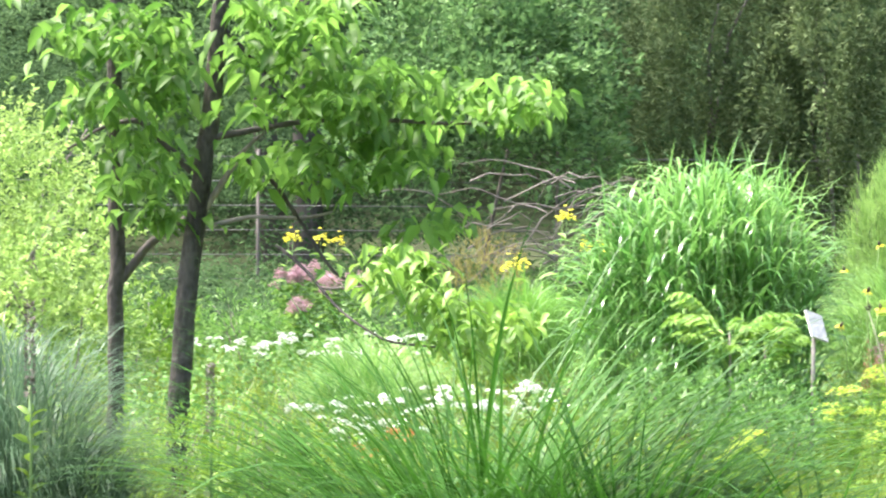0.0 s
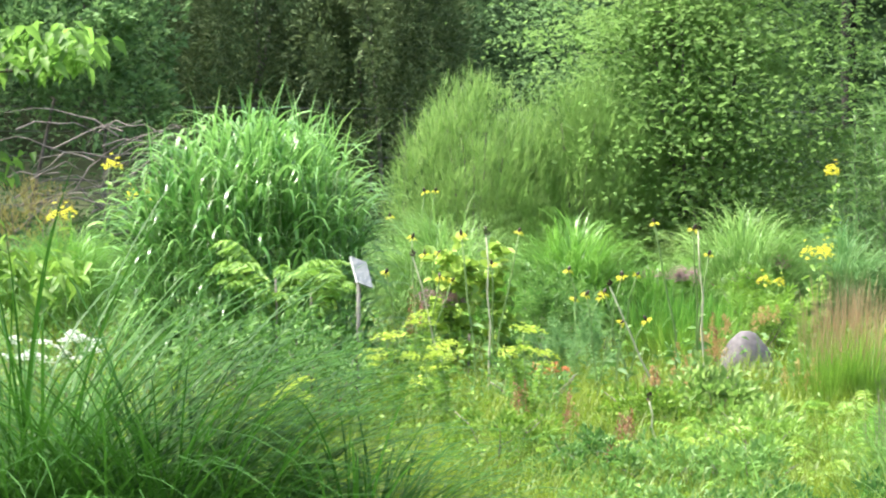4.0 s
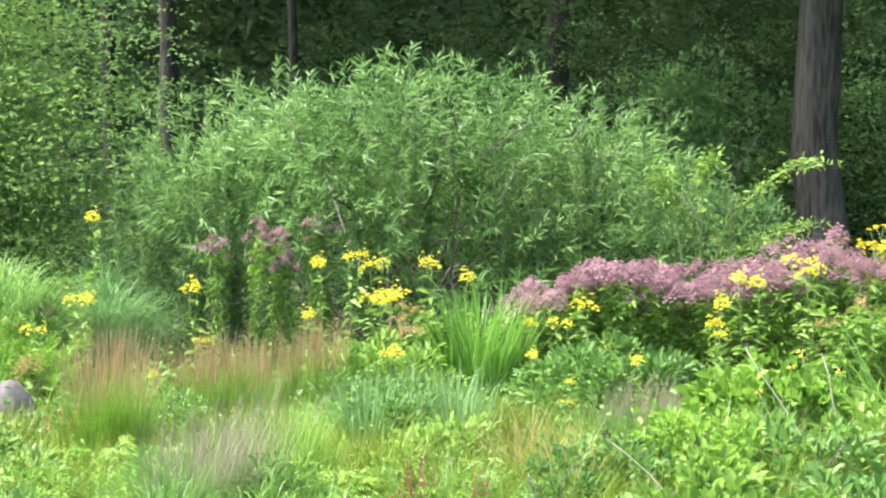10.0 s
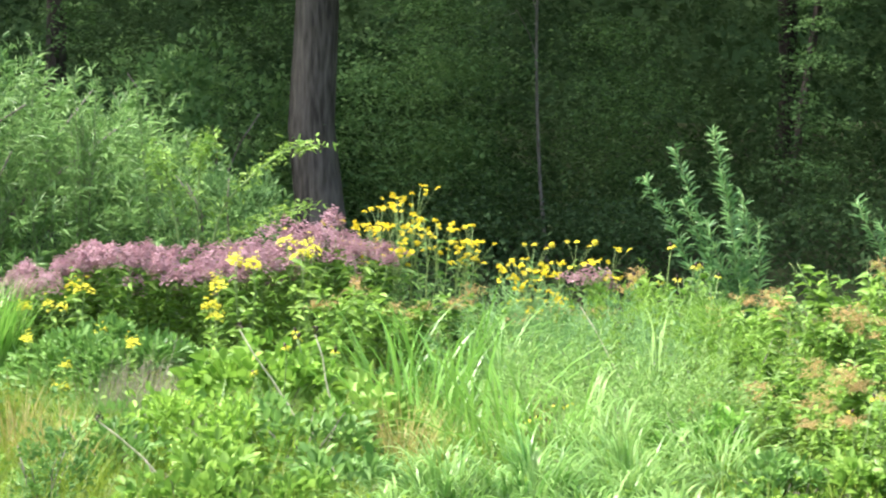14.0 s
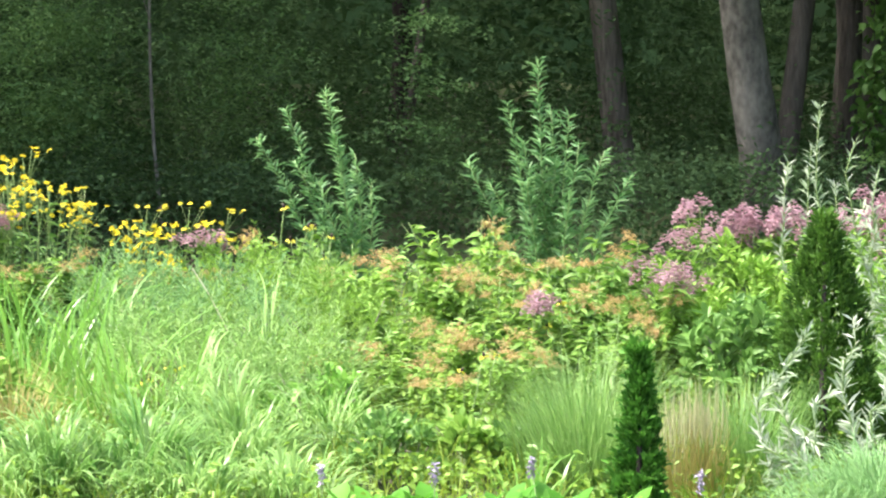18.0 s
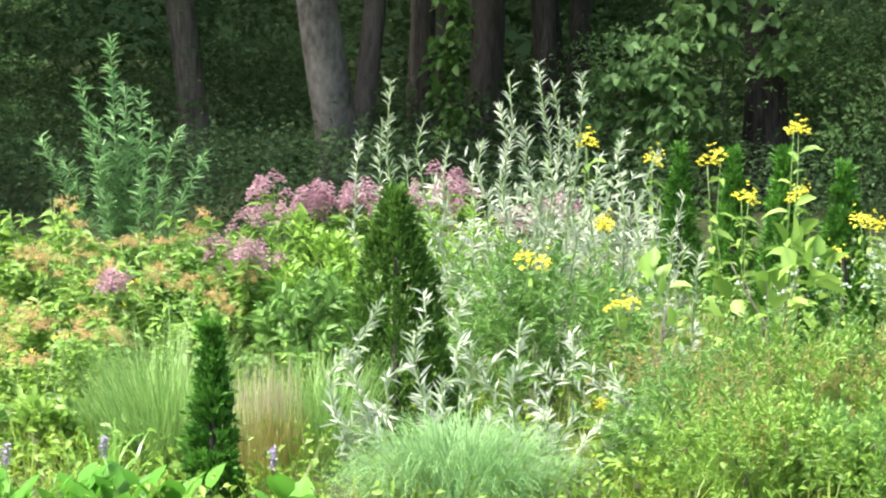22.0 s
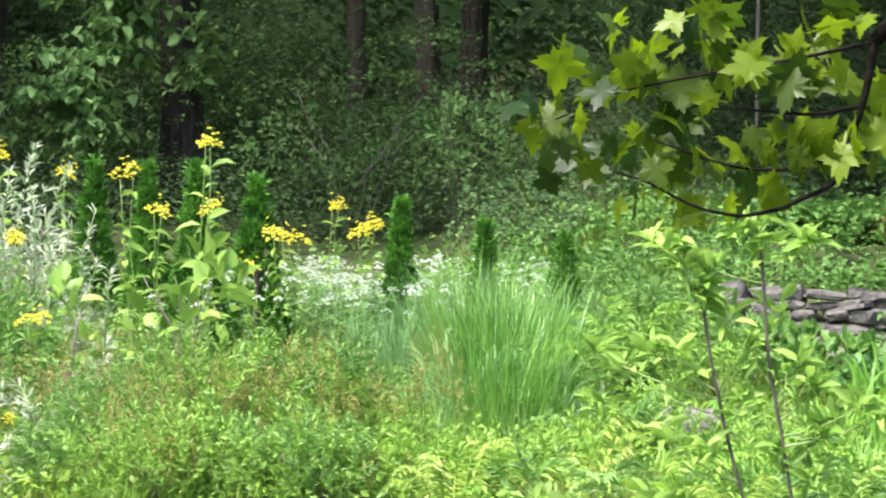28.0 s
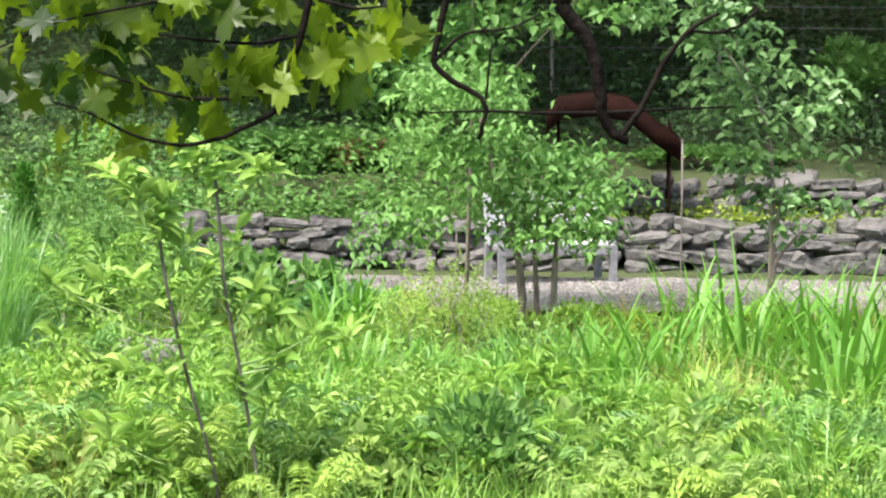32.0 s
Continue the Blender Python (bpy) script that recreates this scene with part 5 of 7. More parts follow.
for az, d, z in [(18.9, 24, 0.82), (19.3, 24.3, 0.8), (18.5, 23.6, 0.62)]:
    grass("soft_grass", "soft upright pale green grass beside hazy grass", az, d, z, 0.6, 330, M_FRESH, 0.009, (0.0, 0.25), (0.1, 0.8), 0.8, group="soft grasses")
for az, d, z, w, m in [(18.75, 21, 0.64, 0.8, M_FRESH), (12.5, 19.2, 0.42, 0.9, M_GRASS_PALE), (14.9, 19.3, 0.4, 1.0, M_GRASS_PALE), (16.6, 19.5, 0.45, 0.9, M_GRASS_PALE), (18.3, 19.4, 0.34, 0.8, M_GRASS_PALE), (20.6, 19.8, 0.42, 0.9, M_FRESH)]:
    fountain("arching_sedge", "loose tuft of long arching pale green blades", az, d, z, w, m, 14, 12, 0.016, "sedges")
for az, d, z, w in [(20.64, 27, 0.79, 0.7), (22.20, 27.5, 0.80, 0.8), (21.37, 28, 0.76, 0.7)]:
    grass("blue_oat_grass", "upright blue-green grass clump", az, d, z * 0.95, w, 190, M_GRASS_BLUE, 0.018, (0.02, 0.25), (0.1, 0.9), 0.7, group="blue grasses")


def rock(w, dp, h, seed, mat, name="stone", rough=0.12, subdiv=2, block=0.48):
    """An uneven stone: a rounded block pushed about by noise."""
    bm = bmesh.new()
    bmesh.ops.create_icosphere(bm, subdivisions=subdiv, radius=1)
    off = Vector((seed * 3.1, seed * 1.7, seed * 0.9))
    for v in bm.verts:
        c = v.co.copy()
        for i in range(3):
            c[i] = math.copysign(abs(c[i]) ** block, c[i])
        c *= 1 + rough * 2 * noise.noise(v.co * 1.3 + off) + rough * noise.noise(v.co * 3.1 + off)
        v.co = Vector((c.x * w / 2, c.y * dp / 2, c.z * h / 2))
    me = bpy.data.meshes.new(name)
    bm.to_mesh(me)
    bm.free()
    me.materials.append(mat)
    return me


def boulder(az, d, w, h, label, mat=M_BOULDER, sink=0.15, name="boulder"):
    p = spot(az, d)
    ob = new(name, rock(w, w * 0.8, h, 4.0, mat, name, 0.025, 3, 0.8))
    for v in ob.data.vertices:
        k = max(0.0, v.co.z / h + 0.35)
        v.co.x *= 1 - 0.66 * k
        v.co.y *= 1 - 0.66 * k
    for f in ob.data.polygons:
        f.use_smooth = True
    ob.matrix_basis = pose(p[0], p[1], floor_at(p) + h * (0.5 - sink), 0, 0, 30)
    tagged(ob, label, "rock")


boulder(14.02, 30, 0.74, 0.57 * 1.12, "smooth purplish-grey boulder with a blunt top among flowers", sink=0.1)


def slab(az, d, w, dp, label, h=0.12):
    p = spot(az, d)
    ob = new("stone_slab", rock(w, dp, h, rng.uniform(1, 9), M_GRAVEL, "stone_slab", 0.06, 3))
    ob.matrix_basis = pose(p[0], p[1], floor_at(p) + h * 0.45, 0, 0, -az + 5)
    tagged(ob, label, "stone")


slab(9.71, 20.2, 0.85, 0.7, "flat pale stone slab lying at the grass edge", 0.3)

# ---- pink and yellow drift in front of the dark trunk ----
TOP_AZ = [23.45, 24.5, 25.35, 26.35, 27.4, 28.5, 29.35, 30.2]
TOP_Z = [1.04, 1.33, 1.43, 1.26, 1.33, 1.5, 1.62, 1.36]
pink_spots = []
for k in range(46):
    az = TOP_AZ[0] + (TOP_AZ[-1] - TOP_AZ[0]) * (k + rng.uniform(0, 1)) / 46
    d = rng.uniform(32.4, 34)
    pink_spots.append((az, d, float(np.interp(az, TOP_AZ, TOP_Z)) * rng.uniform(0.93, 1.05) - (33 - d) * 0.14))
at_height(PINKS, pink_spots, 1.3)
at_height(CUPS, [(23.79, 31, 0.99), (24.26, 31, 0.99), (24.62, 31.5, 1.15), (24.26, 29, 0.58), (24.20, 28.5, 0.41), (23.74, 30, 0.76), (25.14, 30, 0.81), (25.71, 29, 0.78), (27.07, 30.5, 1.24), (27.17, 30, 1.05), (27.01, 30, 0.94),
                 (27.59, 31.5, 1.43), (27.85, 31, 1.40), (28.63, 31.5, 1.59), (28.79, 31, 1.54), (21.21, 32, 1.20), (20.80, 32, 1.20), (21.05, 30, 0.78)], 1.4)
at_height(SUNS, [(29.73, 34, 1.75), (30.04, 34.5, 1.85), (30.40, 34, 2.00), (30.71, 34.5, 2.10), (31.03, 34, 2.06), (30.56, 33.5, 1.86), (30.14, 33.5, 1.74), (29.78, 33.5, 1.68)], 1.4)
at_height(SUNS, [(31.44, 34, 1.75), (31.70, 34, 1.66), (32.79, 34, 1.47), (32.85, 33.5, 1.31), (33.57, 34, 1.50), (34.35, 34, 1.41), (33.21, 33.5, 1.10), (32.90, 33, 1.01)], 1.4)
at_height(CONES, [(28.32, 26.5, 1.01), (28.94, 27, 1.06), (26.96, 26, 0.53), (35.27, 32, 1.59), (36.09, 32, 1.23), (35.79, 31, 1.40), (33.31, 25, 0.65), (33.35, 24, 0.74), (39.01, 24, 0.79), (40.63, 26, 1.09), (18.03, 30, 0.71)], 1.3)
shrub("thicket", "low arching green shrub with a pale tip beside the dark trunk", 27.33, 36, 2.16, 2.55, 6000, M_WOODS_SUNLIT, 0.13, 0.22, 50, depth=2)
shrub("leafy_perennial", "broad-leaved green perennial below the pink drift", 25.35, 30, 2.29, 0.92, 4200, M_LEAF, 0.12, 0.35, 46, depth=1.6)
shrub("leafy_perennial", "broad-leaved green perennial with heart-shaped leaves", 28.06, 27, 1.62, 0.99, 900, M_FRESH, 0.15, 0.6, 36, depth=1.4)
shrub("leafy_perennial", "yellow-green bold-leaved plant at the border's edge", 26.70, 21.5, 1.33, 0.74, 1100, M_LIME, 0.12, 0.5, 24, depth=1)
shrub("leafy_perennial", "grey-green low bushy plant at the border's edge", 24.00, 22, 0.72, 0.81, 1600, M_LEAF, 0.06, 0.3, 22)
shrub("leafy_perennial", "leafy bush with yellow daisies behind", 20.75, 30.5, 1.83, 0.98, 2600, M_LIME, 0.11, 0.4, 40, depth=1.4)
grass("sword_grass", "bright green upright sword-leaved clump", 22.70, 31, 1.19, 0.85, 420, M_GRASS, 0.03, (0.0, 0.3), (0.2, 0.9), 0.8, group="sword grasses")
for az, d, z, w, m in [(30.87, 26, 1.21, 1.0, M_GRASS), (31.50, 27, 1.26, 0.9, M_GRASS_DARK), (32.22, 25, 1.06, 1.0, M_GRASS), (32.95, 24, 1.06, 1.1, M_GRASS), (30.35, 28, 1.11, 0.8, M_GRASS_DARK)]:
    iris("sword_grass", "tall clump of glossy green sword-shaped leaves", az, d, z * 1.3, w * 1.1, 44, "sword grasses", 26, 0.6)
for az, d, z, w in [(31.39, 21, 0.75, 1.3), (32.95, 21, 0.78, 1.4), (34.71, 21.5, 0.75, 1.3), (33.9, 20.4, 0.6, 1.3), (35.6, 20.4, 0.55, 1.3), (30.3, 20.6, 0.55, 1.1)]:
    fountain("pale_sedge", "pale arching sedge with silvery green blades", az, d, z, w, M_GRASS_PALE, 34, 12, 0.024, "pale sedges", 8)
for az, d, z, w in [(34.71, 29, 1.15, 260), (36.04, 29, 1.05, 260), (34.48, 27, 1.11, 300), (36.46, 27, 1.15, 280), (35.52, 24.5, 0.95, 300), (32.73, 28, 1.20, 260), (33.6, 25.6, 1.0, 260)]:
    sprays("soft_perennial", "airy soft green perennial mound with narrow leaves", az, d, w * d / 5500, z, 190, [M_GRASS_PALE, M_GRASS_BLUE, M_FRESH][int(az * 5) % 3], 0.085, 0.13, 20, 0.36, 34, up=1.3, group="airy mounds", splay=0.7)
for az, d, z in [(33.8, 23.6, 1.0), (35.2, 26, 1.2), (36.3, 23, 0.9), (32.4, 26.8, 1.25), (34.6, 22.6, 0.9)]:
    fountain("arching_sedge", "loose tall arching pale blades among soft perennials", az, d, z, 1.2, M_GRASS_PALE, 12, 12, 0.016, "sedges", 8)

# ---- wands, seed heads, conifers and silver willow ----
def willow_fan(name, label, foot, tips, mat, group, size=0.2, aspect=0.16, gap=0.0115, bow=0.12, along_=0.75, wild=0.015):
    """Long leafy shoots that fan out of one root."""
    b = np.append(spot(foot[0], foot[1]), 0.0)
    ob = thing(name, label, "shrub", group, b)
    for t in tips:
        tip = wpt(t) - b
        root = np.array([tip[0] * 0.3, tip[1] * 0.3, 0.0])
        flat = np.array([tip[0], tip[1], 0.0])
        pts = curve_pts(root, tip, -flat * bow, 9, wild)
        stem = part("wand", Bits().tube(pts, np.linspace(0.012, 0.004, 9), 5).mesh("wand", M_STEM), ob)
        m = int(np.linalg.norm(tip) / gap)
        s = rng.uniform(0.12, 1.0, m) * 8
        i = np.clip(s.astype(int), 0, 7)
        along = unit(pts[i + 1] - pts[i])
        way = unit(unit(rng.normal(size=(m, 3)) * np.array([1, 1, 0.45 if along_ < 1 else 0.8])) + along * along_)
        part("foliage", Bits().leaves(pts[i] + (pts[i + 1] - pts[i]) * (s - i)[:, None], way, size * rng.uniform(0.7, 1.2, m) * (1.1 - 0.045 * s), aspect, sag=0.1).mesh("foliage", mat), stem)


willow_fan("willow_wands", "fan of blue-green willow wands leaning over the flowers", (37.17, 33), [(35.05, 33, 2.21), (35.60, 33, 2.50), (36.32, 33, 2.69), (35.74, 33, 1.97), (36.52, 33, 2.20), (37.18, 33, 1.72), (36.88, 33.3, 2.01), (36.20, 32.8, 1.74)], M_WAND, "willow wands")
willow_fan("willow_wands", "tall fan of blue-green willow wands before the dark wood", (40.49, 33), [(38.94, 33, 1.96), (39.70, 33, 2.55), (40.27, 33, 3.02), (40.84, 33, 2.43), (41.49, 33, 2.04), (42.01, 33, 1.80), (39.36, 33, 1.71), (39.99, 32.8, 2.14), (40.51, 33.2, 2.49), (41.03, 32.7, 2.14), (40.61, 33, 1.95), (40.19, 33, 1.77)], M_WAND, "willow wands")
at_height(MEADOWSWEET, [(36.87, 29, 1.31), (38.75, 29.5, 1.51), (37.91, 28, 1.19), (40.52, 29, 1.35), (41.25, 28.5, 1.25), (41.88, 29, 1.37), (39.37, 28, 1.29), (41.05, 27, 1.08), (40.00, 26.5, 1.03), (42.09, 27, 1.13),
                        (38.23, 25.5, 0.86), (37.29, 25, 0.70), (38.54, 24.5, 0.61), (39.58, 24.5, 0.74), (40.63, 25, 0.83), (36.56, 26, 0.65), (41.46, 26, 0.92), (38.96, 26, 0.88), (34.17, 31, 1.06), (35.68, 31, 1.30), (29.41, 31, 1.17), (30.87, 31, 1.14), (32.02, 31, 1.11), (22.24, 31, 1.14)], 1.0)
at_height(PINKS[:1], [(39.90, 26, 1.07)], 1.3)
at_height(PINKS, [(34.33, 33.5, 1.15),
                  (43.29, 29, 1.68), (43.13, 28.5, 1.48), (43.65, 28.5, 1.61), (44.07, 28.5, 1.61), (44.64, 28.5, 1.71), (44.38, 28, 1.61), (45.00, 28.5, 1.63), (42.72, 27, 1.30), (42.35, 27, 1.15), (46.14, 28.5, 1.79), (45.83, 28, 1.68), (46.87, 28.5, 1.68), (46.50, 28, 1.63), (48.10, 28, 1.51), (48.08, 28, 1.56)], 1.3)
sprays("leafy_perennial", "large dark-leaved perennial under the pink heads", 44.0, 26, 1.0, 0.95, 110, M_LEAF, 0.17, 0.36, 12, 0.2, 30)
conifer("dwarf_conifer", "small narrow columnar arborvitae", 42.11, 19.5, 1.29, 0.4, 3000, "arborvitae")
conifer("arborvitae", "dark green columnar arborvitae behind silver twigs", 45.5, 23, 1.92, 1.02, 7500, "arborvitae", M_CONIFER_SHADED, 0.6)
for az, d, z, w in [(50.76, 34, 1.79, 75), (51.76, 33, 1.77, 85), (52.66, 28.5, 1.99, 105), (53.77, 29.5, 1.79, 105), (56.42, 29, 1.62, 72), (57.98, 29.5, 1.38, 56), (59.47, 29.5, 1.27, 64)]:
    conifer("arborvitae", "narrow pointed arborvitae in a row", az, d, z, w * d / 5500 * 1.3, 4500, "arborvitae", None, 0.8)
for az, d, z, w in [(42.85, 21, 1.0, 0.5), (43.3, 21.2, 0.98, 0.5)]:
    streaks("tan_reed_grass", "stiff upright tan grass beside a small conifer", az, d, z, w, 75, M_TAN, M_TAN_GREEN, 0.4, 0.1, 0.006, 0.2, "tan grasses", 0.0, 1.0, 0.75)
for az, d, z, w in [(41.27, 21.5, 0.93, 0.6), (44.06, 22, 0.70, 0.7), (40.65, 22, 0.68, 0.6)]:
    grass("pale_sedge", "fine pale blue-green grass tuft", az, d, z * 1.1, w, 700, M_GRASS_PALE, 0.008, (0.05, 0.4), (0.2, 0.9), 0.8, group="pale sedges", tufts_=3)
fountain("grass_mound", "cascading pale green grass mound under the silver willow", 46.6, 19.5, 0.72, 1.9, M_GRASS_BLUE, 150, 20, 0.009, "grass mounds")
willow_fan("silver_willow", "silvery white-leaved willow with arching twigs", (47.5, 25), [(45.42, 25, 2.7), (44.85, 25, 2.25), (45.27, 25.2, 2.36), (46.05, 25, 2.41), (45.7, 25.2, 2.05), (46.5, 25.1, 2.2), (46.9, 24.8, 1.95)], M_SILVER, "silver willow", 0.14, 0.145, 0.0179, -0.27, 1.15, 0.04)
willow_fan("silver_willow", "tall silvery willow with upright white-leaved twigs", (48.4, 25.2), [(48.12, 25, 2.84), (47.6, 25, 2.75), (47.4, 25, 2.52), (48.95, 25, 2.75), (48.43, 25.2, 2.64), (48.7, 25, 2.4), (47.9, 25, 2.3), (48.25, 24.8, 2.1), (47.1, 25, 2.2)], M_SILVER, "silver willow", 0.14, 0.145, 0.0153, -0.22, 1.15, 0.04)
willow_fan("silver_willow", "spreading silvery willow beside the row of conifers", (49.3, 25), [(49.73, 25, 2.3), (49.27, 25, 2.1), (50.3, 25, 2.1), (50.83, 25, 1.78), (50.6, 24.8, 1.5), (49.9, 24.8, 1.75), (49.0, 24.6, 1.8), (51.1, 25, 1.3)], M_SILVER, "silver willow", 0.14, 0.145, 0.0170, -0.22, 1.15, 0.04)
willow_fan("silver_willow", "low silvery willow twigs arching before the conifer", (47.79, 20.6), [(44.77, 20.6, 1.04), (44.98, 20.6, 0.59), (46.02, 20.6, 1.40), (45.19, 20.6, 1.29), (45.61, 20.4, 0.93), (46.65, 20.4, 1.08), (46.86, 20.6, 1.40), (48.21, 20.2, 0.92), (47.79, 20.4, 1.20), (48.72, 20.4, 1.12), (49.45, 20.4, 0.90), (48.05, 21, 0.7), (46.4, 21, 0.72), (47.3, 20.8, 0.9), (49.09, 21, 0.86), (48.4, 20.6, 0.5), (47.0, 20.6, 0.5), (50.0, 21, 0.6)], M_SILVER, "silver willow", 0.155, 0.15, 0.0125, -0.45, 1.15, 0.04)
sprays("leafy_perennial", "green perennial seen through silver willow twigs", 48.3, 24.2, 2.0, 1.35, 330, M_LEAF, 0.11, 0.2, 16, 0.25, 46, depth=1.5)
sprays("leafy_perennial", "fresh green stems of joe pye weed beneath its heads", 43.6, 27.6, 1.5, 1.35, 230, M_FRESH, 0.14, 0.27, 13, 0.25, 40, depth=1.3)
sprays("leafy_perennial", "light green leafy stems between conifer and willow", 46.6, 27, 1.6, 1.5, 230, M_FRESH, 0.12, 0.22, 14, 0.3, 40, depth=1.0)
iris("iris_leaf_clump", "bright green strap leaves at the pond's edge", 40.14, 20.4, 0.75, 0.8, 26, "sword grasses", 22, 0.6)
at_height(CUPS, [(48.96, 27, 2.16), (50.11, 28, 1.94), (51.44, 28, 1.99), (52.69, 27, 2.27), (51.83, 27, 1.65), (52.82, 28, 1.65), (49.49, 25, 1.55), (48.18, 24, 1.33), (49.69, 23.5, 1.05), (49.43, 20.5, 0.66), (54.26, 29, 1.31), (54.47, 29.5, 1.25), (55.04, 30, 1.52), (53.75, 28, 1.07), (55.60, 29, 1.36), (55.91, 29, 1.39)], 1.4)
shrub("cup_plant_leaves", "large lime green cup-shaped leaves on a tall stem", 52.40, 26, 1.09, 1.51, 46, M_LIME, 0.24, 0.6, 12, z0=0.5)
shrub("cup_plant_leaves", "large lime green leaves among silver twigs", 50.11, 24, 0.87, 1.42, 30, M_LIME, 0.22, 0.6, 12, z0=0.5)

# pond-edge plants with purple spikes
def pickerel(az, d, z, label):
    p = spot(az, d)
    ob = thing("pickerelweed", label, "plant", "pickerelweeds", p)
    for k in range(8):
        a, r = rng.uniform(0, 6.28), rng.uniform(0.03, 0.28)
        tip = np.array([math.cos(a) * r, math.sin(a) * r, z * rng.uniform(0.3, 0.55)])
        stalk = part("stalk", Bits().tube(curve_pts((0, 0, 0), tip, (0, 0, 0.03), 5), 0.006, 5).mesh("stalk", M_STEM), ob)
        s = np.linspace(0, 1, 7)
        wid = np.array([0.03, 0.11, 0.125, 0.11, 0.08, 0.04, 0.002])
        side = np.array([-math.sin(a), math.cos(a), 0])
        wid = wid * 0.62
        mid = tip + np.outer(s * 0.27, [math.cos(a) * 0.5, math.sin(a) * 0.5, 0.8]) - np.outer(s ** 2 * 0.05, [0, 0, 1])
        cup = np.outer(wid * 0.35, [0, 0, 1])
        v = np.stack([mid - wid[:, None] * side + cup, mid, mid + wid[:, None] * side + cup], 1).reshape(-1, 3)
        i = np.arange(6)[:, None] * 3
        part("leaf", mesh_of("leaf", v, [np.concatenate([i + [0, 1, 4, 3], i + [1, 2, 5, 4]])], M_PICKEREL), stalk)
    if rng.uniform() < 0.7:
        return
    tip = np.array([rng.normal(0, 0.1), rng.normal(0, 0.1), z * 0.92])
    stalk = part("stalk", Bits().tube(curve_pts((0, 0, 0), tip, (0, 0, 0), 4), 0.005, 5).mesh("stalk", M_STEM), ob)
    q = np.stack([rng.normal(0, 0.012, 90), rng.normal(0, 0.012, 90), rng.uniform(-0.06, 0.07, 90)], 1) + tip
    part("flower_spike", Bits().leaves(q, rand_dirs(90, 0.3), 0.025, 0.6).mesh("flower_spike", M_VIOLET), stalk, "violet flower spike")


M_VIOLET = leaf_mat("violet_flowers", (0.26, 0.2, 0.34), (0.5, 0.44, 0.56), glow=0.2)
M_PICKEREL = leaf_mat("pickerelweed_leaves", (0.05, 0.2, 0.015), (0.16, 0.42, 0.05), rough=0.55, gloss=0.25)
for az, d, z in [(36.25, 19, 0.62), (37.39, 19, 0.62), (38.33, 19, 0.62), (39.06, 19, 0.65), (39.79, 19, 0.59), (40.42, 19, 0.62), (41.46, 19, 0.6), (43.55, 18.8, 0.6), (36.77, 18.6, 0.55), (37.91, 18.6, 0.6), (40.34, 18.6, 0.5)]:
    pickerel(az, d, max(z, 0.45), "pickerelweed with broad glossy leaves and a violet spike")

# ---- east of the willow: white drift, tall grass, golden foreground ----
WHITE_AZ = (52.48, 1)[:1] + (59.57, 1)[:1]
white_spots = []
for k in range(38):
    az = rng.uniform(WHITE_AZ[0], WHITE_AZ[1])
    d = rng.uniform(27.5, 34)
    white_spots.append((az, d, 3.2 - d * math.tan(radians(4.15 + (34 - d) * 0.08)) + rng.normal(0, 0.05)))
at_height(MINTS, white_spots, 0.9)
for az, d, z, w in [(57.96, 24.5, 1.17, 0.6), (58.80, 24, 1.09, 0.6), (58.38, 23, 0.96, 0.6), (57.27, 28, 0.80, 0.9), (58.21, 28, 0.91, 0.9), (58.94, 27, 0.79, 0.8), (57.80, 26, 0.78, 0.9), (56.33, 27, 0.64, 0.7)]:
    grass("tall_grass", "tall upright blue-green grass clump below white flowers", az, d, z * 1.1, w * 1.25, 330, M_GRASS if d < 26 else M_GRASS_BLUE, 0.012, (0.0, 0.13), (0.1, 1.1), 1.1, group="tall grasses")
for az, d, z, w in [(50.95, 20.5, 1.04, 330), (52.82, 20.5, 1.19, 330), (54.78, 21, 1.15, 340), (51.99, 19.5, 0.82, 330), (54.26, 19.5, 0.86, 340), (52.48, 22, 1.03, 320), (54.04, 21, 1.09, 300), (55.29, 20.5, 0.91, 300), (54.87, 19.5, 0.67, 300)]:
    sprays("meadowsweet_bush", "leafy yellow-green bush with fading brownish plumes", az, d, w * d / 5500, z * 0.96, 330, [M_GREENLEAF, M_LEAF, M_LEAF][int(az * 7) % 3], 0.068, 0.26, 17, 0.24, 60, up=0.8, group="leafy bushes")
for az, d, z, w in [(51.47, 20.3, 1.06, 0.5), (52.82, 20.3, 1.21, 0.5), (53.85, 20.4, 1.05, 0.5), (54.78, 20.6, 1.22, 0.5), (52.30, 19.4, 0.87, 0.5), (50.56, 21, 1.08, 0.6), (51.81, 20.6, 1.02, 0.6), (53.06, 21, 1.05, 0.6), (53.79, 20.5, 1.01, 0.6), (55.35, 21, 1.11, 0.6), (55.77, 20.3, 1.00, 0.6), (57.13, 21, 1.19, 0.4), (54.62, 19.8, 0.87, 0.6), (56.09, 19.4, 0.63, 0.6), (51.50, 19.8, 0.87, 0.6), (50.00, 22, 0.95, 0.8), (51.65, 21, 1.05, 0.8), (54.87, 21, 1.09, 0.8), (56.33, 20.5, 0.61, 0.8), (57.07, 26, 0.78, 0.5), (66.98, 25, 0.64, 0.75), (70.48, 26, 0.41, 0.4)]:
    plumes("fading_spirea", "haze of fine yellowish-brown seed plumes", az, d, z * 1.08, w * 1.2, 44, M_TAN_GREEN, M_GREENLEAF, 0.024, 0.26, 24, "plant", "seed hazes", (0.0, 0.4))
